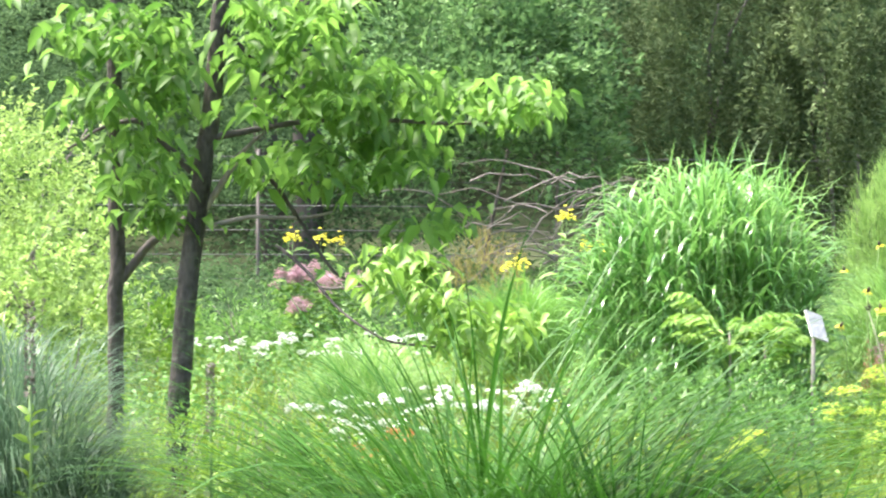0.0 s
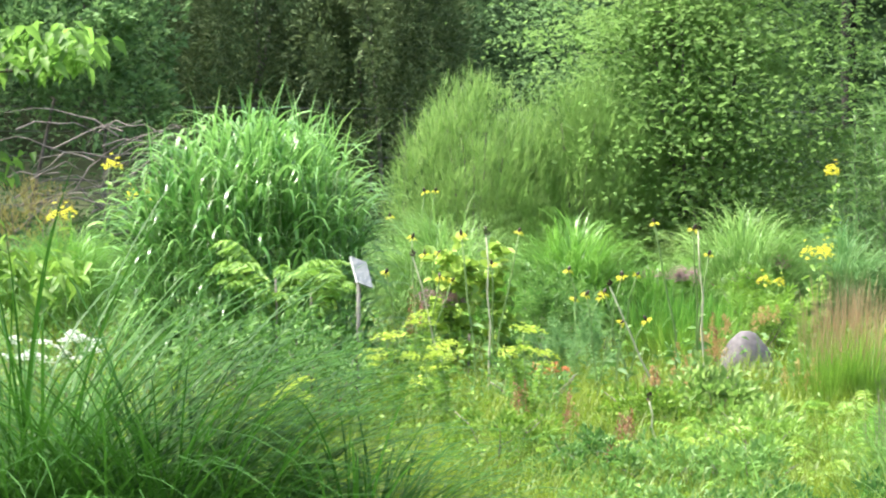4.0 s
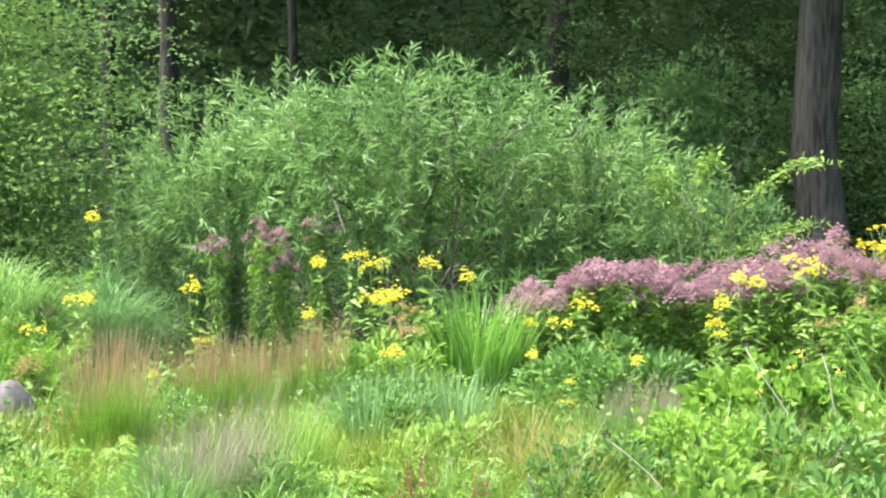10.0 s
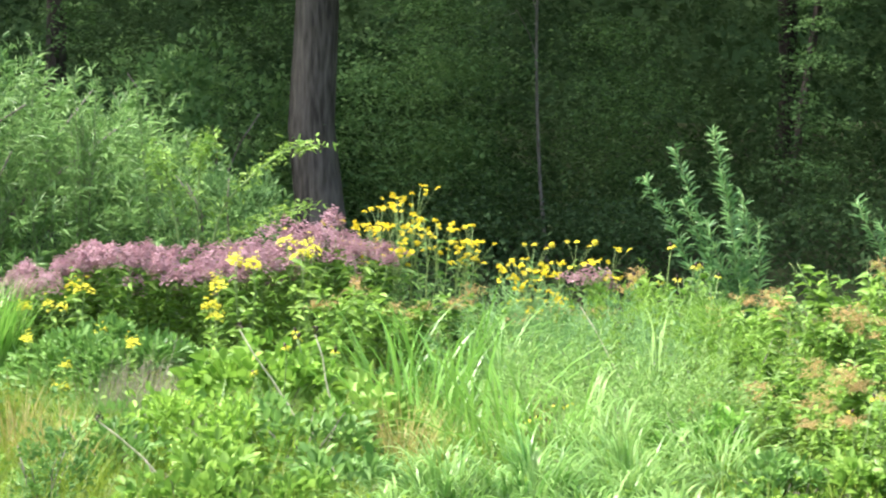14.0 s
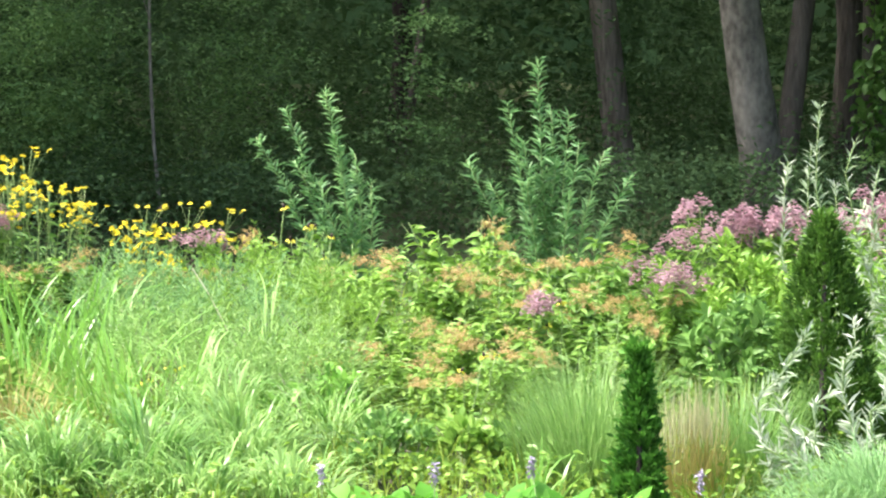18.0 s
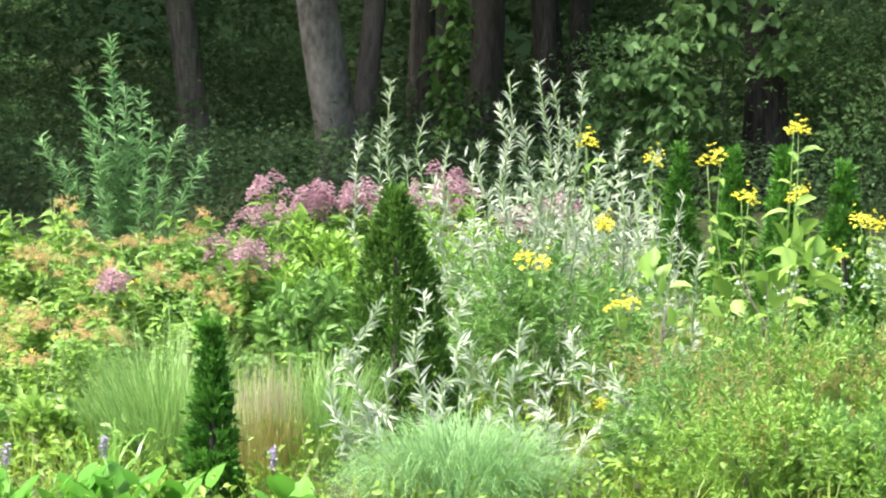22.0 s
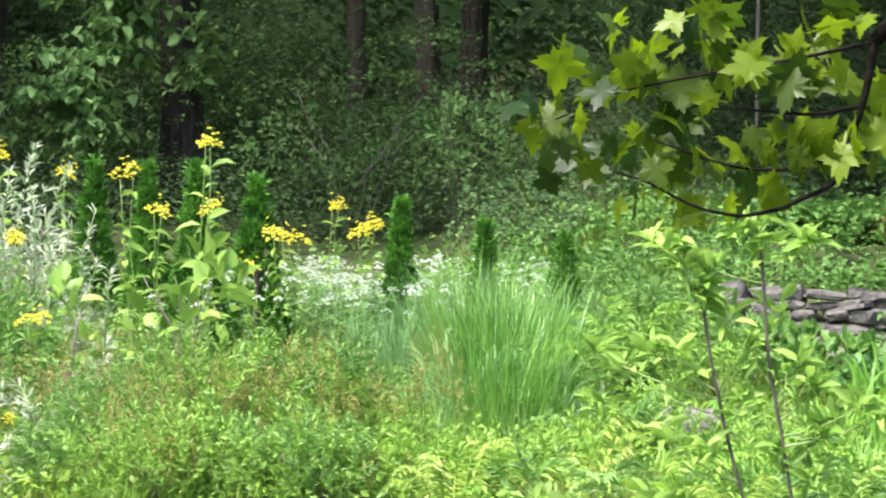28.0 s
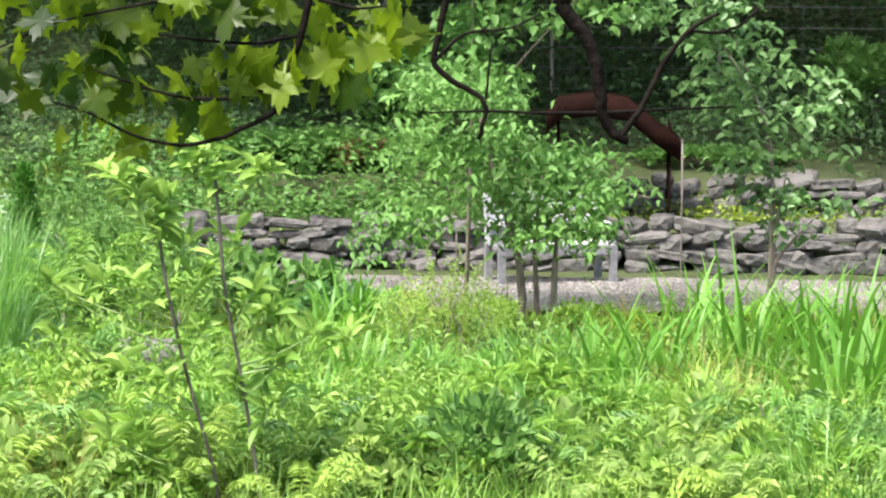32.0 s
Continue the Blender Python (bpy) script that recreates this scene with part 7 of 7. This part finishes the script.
for az, d, z, w in [(59.34, 27, 0.69, 220), (59.96, 26, 0.49, 240), (60.58, 29, 1.02, 200), (64.00, 27, 0.38, 200)]:
    shrub("leafy_bush", "fresh green leafy bush near the path", az, d, w * d / 5500, z, 1800, M_LEAF, 0.09, 0.3, 26, group="leafy bushes")
shrub("bank_shrub", "green broad-leaved shrub on the bank", 64.84, 35.5, 2.13, 1.25 - 0.9, 3400, M_TREE_LEAF, 0.13, 0.6, 40, depth=1.5)
shrub("bank_shrub", "green leafy sapling behind the young tree", 66.93, 36, 2.49, 2.47 - 0.9, 4200, M_TREE_LEAF, 0.13, 0.55, 46, depth=1.6)
shrub("bank_shrub", "green leafy shrub among stones on the bank", 72.15, 35.5, 1.94, 1.09 - 0.9, 1600, M_TREE_LEAF, 0.1, 0.5, 30, depth=1.0)
shrub("bank_shrub", "dark green shrub by the deer fence", 74.94, 37, 1.48, 2.35 - 1.1, 2600, M_TREE_LEAF, 0.12, 0.5, 30, depth=1.5)
slab(61.6, 21.6, 0.62, 0.6, "flat grey stone slab among leaves", 0.64)


# ---- meadow between the plants ----
def tufts(n, az, d, h, mat, name, label, wid=0.012, per=6):
    a, r = np.radians(rng.uniform(*az, n)), np.sqrt(rng.uniform(d[0] ** 2, d[1] ** 2, n))
    keep = ~((np.degrees(a) > 63) & (r > 27.2)) & ~((np.degrees(a) > 56.5) & (r < 25) & (rng.uniform(0, 1, n) < 0.4))
    a, r = a[keep], r[keep]
    n = len(a)
    c = np.stack([np.sin(a) * r, np.cos(a) * r, np.zeros(n)], 1)
    c[:, 2] = ground_z(c[:, 0], c[:, 1])
    k = np.repeat(np.arange(n), per)
    base = c[k] + np.append(rng.normal(0, 0.06, (n * per, 2)), np.zeros((n * per, 1)), 1)
    b = Bits().blades(base, rng.uniform(0, 6.28, n * per), h * rng.uniform(0.6, 1.2, n * per), rng.uniform(0.05, 0.5, n * per), rng.uniform(0.2, 1.4, n * per), wid, 4)
    return stuff(name, b, mat, label, "meadow")


tufts(9000, (-10, 78), (16.5, 38), 0.5, M_MEADOW, "meadow_grass", "bright green mixed meadow grass between the flowers")
tufts(9000, (6, 31), (17, 30), 0.5, M_MEADOW, "yellow_meadow_grass", "yellow-green fine meadow grass in the middle of the garden", 0.01)
stuff("ground_cover", clumps(700, 14, (-10, 9), (21.5, 27.3), (0.05, 0.42), 0.07, 0.2), M_YELLOWGREEN, "low yellow-green leafy ground cover below the reeds", "ground cover")
stuff("ground_cover", clumps(500, 14, (9, 30), (18, 27.3), (0.05, 0.4), 0.06, 0.2), M_YELLOWGREEN, "sparse low leaves in the yellow-green meadow", "ground cover")
stuff("ground_cover", clumps(1300, 14, (30, 58), (16.5, 27.3), (0.05, 0.42), 0.07, 0.2), M_YELLOWGREEN, "low yellow-green leafy ground cover under the seed plumes", "ground cover")
stuff("back_cover", clumps(2600, 14, (-10, 62), (27, 40), (0.05, 0.5), 0.09, 0.22), M_LEAF, "green leafy ground cover at the back of the garden", "ground cover")
for az, d, w, z, m in [(12.42, 21.5, 1.0, 0.42, M_LEAF), (14.09, 21.5, 1.1, 0.45, M_LEAF), (11.17, 22, 0.9, 0.4, M_LEAF), (17.10, 23, 1.2, 0.55, M_GRASS), (18.75, 22.5, 1.0, 0.5, M_LEAF), (14.18, 23, 1.3, 0.5, M_LIME), (19.19, 23, 1.2, 0.5, M_LIME), (21.79, 23, 1.2, 0.5, M_YELLOWGREEN), (16.47, 28, 1.3, 0.6, M_LEAF), (20.23, 28, 1.2, 0.7, M_LEAF), (9.39, 23, 1.2, 0.5, M_YELLOWGREEN), (10.02, 26, 1.3, 0.55, M_LEAF), (15.55, 28, 1.2, 0.6, M_LEAF), (6.07, 25, 1.2, 0.8, M_LEAF)]:
    shrub("border_plant", "low bushy green border plant with small leaves", az, d, w, z + 0.16, 1700, m, 0.065, 0.35, 24, group="border plants")
for az, d, z, w in [(14.61, 20.5, 0.6, 0.9), (15.86, 20.5, 0.6, 0.9), (12.73, 20.5, 0.55, 0.8), (18.46, 23.5, 0.7, 1.0), (17.31, 24.5, 0.8, 0.9)]:
    grass("arching_sedge", "loose arching sedge at the border's edge", az, d, z, w, 130, M_GRASS, 0.016, (0.2, 0.9), (0.9, 2.4), 0.6, group="sedges")
sprays("silver_willow", "dense silvery willow foliage behind the conifer", 48.3, 25.6, 2.2, 1.9, 130, M_SILVER, 0.14, 0.19, 14, 0.4, 50, 0.3, 1.4, 0.6, 5, "shrub", "silver willow")

for az, d, w in [(11.58, 20.3, 1.1), (13.14, 19.9, 1.2), (14.59, 20.2, 1.0), (16.69, 20.6, 1.1), (18.34, 20.2, 1.1), (18.46, 20.4, 1.0), (20.23, 20.2, 1.1)]:
    shrub("border_plant", "dense low dark green bushy plant at the border's edge", az, d, w, rng.uniform(0.42, 0.6), 1900, M_LEAF, 0.06, 0.35, 26, group="border plants", stems=3)
    grass("arching_sedge", "a few long pale arching blades of sedge", az + 0.6, d - 0.4, 0.7, 0.5, 14, M_GRASS_PALE, 0.017, (0.2, 0.8), (1.2, 2.6), 0.6, group="sedges", segs=8)

# loose taller tufts that break up the meadow
for k in range(36):
    az, d = (rng.uniform(11, 33), rng.uniform(19.5, 28)) if k < 24 else (rng.uniform(57.5, 75), rng.uniform(17, 23))
    m, colour = [(M_MEADOW, "yellow-green"), (M_GRASS, "fresh green"), (M_TAN_GREEN, "straw-tinted"), (M_LEAF, "mid-green")][k % 4]
    grass("meadow_tuft", "loose " + colour + " tuft of fine meadow grass", az, d, rng.uniform(0.45, 0.8), rng.uniform(0.5, 0.9), 150, m, 0.009, (0.05, 0.6), (0.3, 1.4), 0.7, group="meadow tufts")

# vine and lighter foliage, sunlight put into its colour, on and before the eastern trunks
def trunk_vine(az, d, boxes, size, mat, label):
    b = np.append(spot(az, d), 0.0)
    b[2] = floor_at(b)
    ob = thing("climbing_vine", label, "vine", "climbing vines", b)
    limb(ob, b, [(az, d, b[2] - 0.02), (az + 0.02, d, 2.5), (az, d, 5.0)], 0.012, 0.006, M_BARK, "stem", 5)
    part("foliage", leaf_boxes(boxes, b, size, 0.75, mat, 0.18, 0.3), ob)


trunk_vine(46.46, 48.6, [((46.24, 48.6, 4.28), (46.90, 48.6, 2.79), 260), ((46.17, 48.6, 2.79), (46.78, 48.6, 1.38), 240)], 0.17, M_LEAF, "bright green vine climbing a dark trunk")
trunk_vine(51.57, 45, [((49.08, 45, 2.89), (51.67, 45, 1.25), 800), ((50.13, 45, 4.02), (51.99, 45, 2.72), 600), ((51.99, 45, 3.53), (53.43, 45, 2.47), 200)], 0.18, M_WOODS_SUNLIT, "maple-leaved vine hanging round a thick trunk")
shrub("woodland_sapling", "light-leaved sapling before the dark wood", 55.50, 43.5, 3.80, 2.71 - 0.3, 1500, M_WOODS_SUNLIT, 0.1, 0.42, 60, 0.2, 2.5, 0.2, 6)
shrub("woodland_sapling", "light-leaved sapling at the wood's edge", 57.59, 43, 2.03, 2.42 - 0.3, 1200, M_WOODS_SUNLIT, 0.12, 0.45, 40, 0.2, 2.0, 0.2, 5)
shrub("woodland_sapling", "layered green sapling behind the willow", 26.80, 44, 4.00, 3.93 - 0.3, 4200, M_WOODS_SUNLIT, 0.14, 0.5, 70, 0.2, 2.5, 0.1, 6)
shrub("dry_shrub", "brownish dry tuft before the brush pile", 0.69, 38.5, 1.33, 1.67, 2600, M_TAN_GREEN, 0.09, 0.06, 26, up=1.5)


def locust_branch():
    b = np.append(spot(27.43, 34.6), 0.0)
    ob = thing("locust_sapling", "young locust with arching feathery branches by the dark trunk", "sapling", "", b)
    arms = [[(26.80, 34.6, 0.0), (27.12, 34.6, 1.76), (27.85, 34.6, 2.20), (28.48, 34.6, 2.48), (29.05, 34.6, 2.52)], [(26.80, 34.6, 0.0), (27.33, 34.6, 1.51), (28.06, 34.6, 1.70), (29.00, 34.6, 1.85)], [(26.80, 34.6, 0.0), (26.81, 34.6, 2.27), (27.02, 34.6, 2.64)], [(26.80, 34.6, 0.0), (26.29, 34.6, 2.08), (25.98, 34.6, 2.52)]]
    bits = Bits()
    for arm in arms:
        limb(ob, b, arm, 0.018, 0.005, M_STEM, "branch", 5)
        p = np.array([wpt(q) for q in arm]) - b
        s = rng.uniform(0.8, len(p) - 1, 260)
        i = np.clip(s.astype(int), 0, len(p) - 2)
        q = p[i] + (p[i + 1] - p[i]) * (s - i)[:, None] + rng.normal(0, 1, (260, 3)) * np.array([0.08, 0.08, 0.04])
        bits.leaves(q, unit(rand_dirs(260) * np.array([1, 1, 0.5])), 0.1 * rng.uniform(0.6, 1.2, 260), 0.28)
    part("foliage", bits.mesh("foliage", M_LIME), ob)


locust_branch()
# a mixed border before the pink drift and along the front
for az, d, w, z, m, size in [(21.11, 27, 1.2, 0.75, M_LEAF, 0.09), (22.24, 26, 1.1, 0.6, M_LIME, 0.1), (20.80, 23, 1.1, 0.45, M_YELLOWGREEN, 0.06), (22.03, 22, 1.1, 0.42, M_YELLOWGREEN, 0.06), (25.14, 24, 1.1, 0.7, M_LEAF, 0.09), (26.39, 25, 1.2, 0.8, M_FRESH, 0.1), (27.43, 24, 1.1, 0.75, M_FRESH, 0.11), (28.79, 24, 1.1, 0.8, M_LEAF, 0.12), (29.73, 25, 1.1, 0.85, M_LIME, 0.13), (28.26, 21.3, 1.0, 0.55, M_LIME, 0.11), (29.52, 22, 1.1, 0.6, M_LEAF, 0.12), (30.04, 20.8, 1.0, 0.45, M_YELLOWGREEN, 0.09), (25.35, 20.8, 0.9, 0.45, M_YELLOWGREEN, 0.1), (34.91, 25, 1.1, 0.75, M_GRASS_PALE, 0.09), (36.14, 24, 1.1, 0.75, M_GRASS, 0.1), (33.98, 23, 1.0, 0.5, M_LEAF, 0.09), (37.50, 22.5, 1.1, 0.5, M_LEAF, 0.1), (39.17, 22.5, 1.1, 0.55, M_LIME, 0.13), (40.63, 22.5, 1.1, 0.6, M_LEAF, 0.12), (41.25, 21.5, 0.9, 0.5, M_GRASS_PALE, 0.1)]:
    shrub("border_plant", "bushy green border plant with broad leaves" if size > 0.1 else "bushy green border plant with fine leaves", az, d, w, z, int(26 / size ** 1.55), m, size, 0.45, 26, group="border plants")

# leafy shoots along the great willow's outline
for az, d, z in [(16.47, 36, 3.34), (17.46, 36, 3.34), (18.14, 36, 3.60), (19.03, 36, 3.66), (19.81, 36, 3.40), (21.58, 36, 3.85), (23.03, 36, 3.65), (23.86, 36, 3.77), (24.79, 36, 3.26), (24.72, 36, 3.28), (26.08, 36, 3.14), (26.80, 36, 2.65), (16.06, 35.6, 2.56), (20.75, 36, 3.46)]:
    wands("willow_shoots", "upright leafy shoots of the great willow", az, d, z, 0.9, 6, M_WILLOW, 0.15, 0.17, 0.012, 0.3, group="willow shoots")

# brown dock spikes and leaning dry stalks among the flowers
for az, d, z in [(21.37, 22, 0.72), (21.68, 22.3, 0.72), (22.67, 22, 0.68), (21.11, 21.8, 0.62), (11.80, 23, 0.66), (11.55, 22, 0.58), (9.81, 24.5, 0.76), (10.75, 23.5, 0.69), (11.85, 23.5, 0.65), (11.43, 22, 0.53), (12.26, 26, 0.76), (12.99, 27, 0.67), (13.41, 28, 0.98), (7.88, 27, 1.33)]:
    plumes("dock", "brown seed spikes of a dock plant", az, d, max(z, 0.45), 0.14, 5, M_DOCK, M_LEAF, 0.03, 0.26, 46, "plant", "docks", (0.0, 0.3))
for a_, b_ in [((27.58, 25, 1.22), (28.78, 25, 0.38)), ((28.97, 25, 1.18), (29.42, 25, 0.24)), ((25.01, 22, 0.82), (26.36, 22, 0.32)), ((33.87, 26, 1.33), (35.28, 26, 0.14)), ((12.22, 23, 0.66), (12.54, 23, -0.10)), ((11.48, 26, 1.28), (12.22, 26, 0.52)), ((13.09, 26.5, 1.73), (13.26, 26.5, 0.47)), ((7.83, 27, 1.45), (8.14, 27, 0.91)), ((9.18, 27, 1.65), (9.24, 27, 0.81))]:
    top, low = wpt(a_), wpt(b_)
    foot = low + (low - top) * (low[2] / max(0.05, top[2] - low[2]))
    foot[2] = 0.0
    ob = thing("dry_stalk", "pale leaning stalk of a spent perennial", "stalk", "dry stalks", foot, turn=0)
    part("stem", Bits().tube(curve_pts((0, 0, -0.02), top - foot, (0, 0, 0.03), 7, 0.01), np.linspace(0.012, 0.006, 7), 6).mesh("stem", M_DRY), ob)
    part("seed_head", puff(40, 0.05, 0.07, 0.022).mesh("seed_head", M_CONE), ob, "", Matrix.Translation(top - foot))
stuff("ground_cover", clumps(420, 14, (58, 78), (16.5, 27.3), (0.0, 0.3), 0.07, 0.2), M_YELLOWGREEN, "low yellow-green leafy cover before the path", "ground cover")
stuff("bright_cover", clumps(420, 14, (57, 78), (16.5, 24), (0.05, 0.4), 0.075, 0.2), M_LIME, "pale lime leafy ground cover between the bushes", "ground cover")
stuff("green_cover", clumps(500, 14, (57, 78), (17.5, 25), (0.05, 0.4), 0.075, 0.22), M_LEAF, "mid-green leafy ground cover between the bushes", "ground cover")
tufts(1900, (56, 78), (16.5, 24), 0.5, M_GREENLEAF, "fresh_grass", "fresh green grass blades between the bushes", 0.014, 7)

for az, d, z in [(58.0, 23.4, 0.95), (59.2, 23.2, 0.85), (57.3, 24, 0.85), (59.9, 24.2, 0.7)]:
    fountain("pale_sedge", "loose pale blue-green blades arching before the tall grass", az, d, z, 0.9, M_GRASS_BLUE, 12, 12, 0.016, "pale sedges", 8)

# ferny and grassy growth in the eastern foreground
for k, (az, d, h) in enumerate([(58.6, 18.2, 0.7), (59.6, 18.9, 0.75), (60.6, 18.0, 0.6), (61.6, 18.8, 0.65), (62.5, 17.9, 0.55), (64.6, 18.2, 0.6), (65.8, 19.0, 0.6), (66.8, 17.7, 0.5), (69.4, 18.0, 0.6), (70.4, 19.2, 0.55), (71.6, 18.3, 0.5), (73.2, 18.6, 0.55), (74.5, 18.0, 0.45), (57.4, 18.6, 0.7), (60.2, 20.4, 0.75), (63.3, 20.2, 0.7)]):
    fern("fern", ["fresh green fern with arching fronds", "yellow-green ferny plant among the grasses", "mid-green fern among the grasses"][k % 3], az, d, h * 1.15, 11, [M_FRESH, M_GOLDFERN, M_LEAF][k % 3], 0.5, 0.085)
for k, (az, d, h) in enumerate([(61.2, 19.6, 0.6), (63.0, 19.2, 0.6), (65.0, 20.0, 0.6), (67.2, 19.4, 0.62), (68.6, 19.0, 0.6), (70.6, 20.2, 0.6), (72.0, 20.4, 0.65), (73.6, 19.6, 0.6), (62.0, 21.6, 0.7), (64.4, 22.4, 0.6), (67.0, 22.0, 0.55), (68.2, 21.2, 0.6)]):
    fountain("grass_tuft", "loose arching tuft of fresh green grass", az, d, h, 0.9, [M_FRESH, M_GRASS, M_IRIS][k % 3], 20, 18, 0.014, "grass tufts", 7)

# dark bold leaves and irises along the near side of the path
for az, d, w, z, m, size in [(63.59, 27.2, 1.0, 0.75, M_LEAF, 0.16), (64.42, 26.6, 1.1, 0.62, M_LEAF, 0.17), (65.26, 26.3, 0.9, 0.5, M_GRASS_BLUE, 0.12), (66.30, 26, 0.9, 0.45, M_LEAF, 0.09), (67.98, 25.3, 1.0, 0.45, M_YELLOWGREEN, 0.08), (70.07, 26, 0.9, 0.4, M_YELLOWGREEN, 0.07), (62.55, 28, 1.0, 0.7, M_LEAF, 0.1)]:
    shrub("path_edge_plant", "leafy green plant at the edge of the gravel path", az, d, w, z, int(20 / size ** 1.6), m, size, 0.5, 22, group="path edge plants")
for az, d, z in [(65.47, 25.6, 0.75), (66.09, 25.2, 0.7), (64.94, 25, 0.8)]:
    iris("iris_clump", "clump of blue-green iris leaves by the path", az, d, z, 0.7, 40, "irises")

for az, d, z in [(70.80, 18.4, 0.5), (72.56, 19, 0.6), (74.01, 18.2, 0.45), (71.94, 17.8, 0.42), (74.73, 17.8, 0.42), (66.30, 17.8, 0.5), (59.65, 17.8, 0.55), (68.71, 18.4, 0.6), (60.89, 18.2, 0.5)]:
    shrub("bold_leaf_plant", "low plant with broad pale green leaves", az, d, 1.0, z * 1.1, 300, M_PALELIME, 0.11, 0.5, 18, group="bold-leaved plants", stems=4)
# rust-brown leaves stand in for a patch of brown earth
shrub("dry_bracken", "rust-brown leafy patch standing in for brown earth on the bank", 65.68, 35.2, 0.75, 0.35, 900, M_DOCK, 0.08, 0.3, 12)


def pebbles(n):
    """Loose gravel on the path."""
    a, r = np.radians(rng.uniform(63.8, 79, n)), rng.uniform(28.3, 31.2, n)
    c = np.stack([np.sin(a) * r, np.cos(a) * r, np.full(n, 0.056)], 1)
    w = rng.uniform(0.006, 0.016, (n, 1, 1))
    shape = np.array([[1, 0, 0], [0, 1, 0], [-1, 0, 0], [0, -1, 0], [0, 0, 0.7], [0, 0, -0.7]])
    v = c[:, None, :] + shape[None] * w * rng.uniform(0.6, 1.4, (n, 6, 1))
    i = np.arange(n)[:, None] * 6
    f = np.concatenate([i + q for q in ([0, 1, 4], [1, 2, 4], [2, 3, 4], [3, 0, 4], [1, 0, 5], [2, 1, 5], [3, 2, 5], [0, 3, 5])])
    tagged(new("gravel", mesh_of("gravel", v.reshape(-1, 3), [f], M_PEBBLE)), "loose pale grey gravel stones", "gravel", kind="stuff")


M_PEBBLE = leaf_mat("gravel_stones", (0.1, 0.092, 0.085), (0.4, 0.375, 0.34), rough=0.9, glow=0.0, gloss=0.2)
pebbles(22000)

# ferny yellow-green growth between the boulder and the lawn's edge
for k, (az, d, h) in enumerate([(12.7, 22.6, 0.5), (13.6, 23.4, 0.5), (14.5, 22.4, 0.45), (15.3, 23.6, 0.5), (15.9, 22.2, 0.42), (19.4, 22.4, 0.45), (20.2, 23.2, 0.5), (21.0, 22.2, 0.45), (21.8, 23.4, 0.5), (14.9, 25.2, 0.5), (16.3, 25.0, 0.5), (22.8, 22.4, 0.45)]):
    fern("fern", ["yellow-green ferny plant in the meadow", "fresh green ferny plant in the meadow"][k % 2], az, d, h, 13, [M_GOLDFERN, M_FRESH][k % 2], 0.55, 0.07)
for k, (az, d, h) in enumerate([(60.2, 23.8, 0.95), (60.9, 24.2, 1.0), (61.6, 23.9, 0.95), (62.3, 24.3, 0.85), (60.5, 25, 1.05), (61.3, 25.2, 1.05)]):
    fern("fern", "tall fresh green ferny plant behind a stone slab", az, d, h, 13, [M_FRESH, M_GREENLEAF][k % 2], 0.55, 0.08, rise=h * 0.45)
for k, (az, d, h) in enumerate([(69.9, 17.4, 0.5), (71.0, 17.2, 0.45), (72.3, 17.5, 0.5), (73.6, 17.2, 0.45), (74.6, 17.4, 0.45), (64.6, 17.2, 0.5), (60.4, 17.3, 0.5), (59.0, 17.4, 0.55)]):
    fern("fern", "pale yellow-green ferny plant at the meadow's near edge", az, d, h, 12, [M_PALELIME, M_GOLDFERN][k % 2], 0.45, 0.08)
for az, d, z in [(66.6, 24.6, 0.62), (67.2, 24.8, 0.82), (67.7, 24.6, 0.66)]:
    sprays("meadowsweet_bush", "airy yellow-green bush with fading plumes before the path", az, d, 0.6, z, 120, M_GOLDFERN, 0.05, 0.2, 14, 0.2, 20, up=0.9, group="leafy bushes")
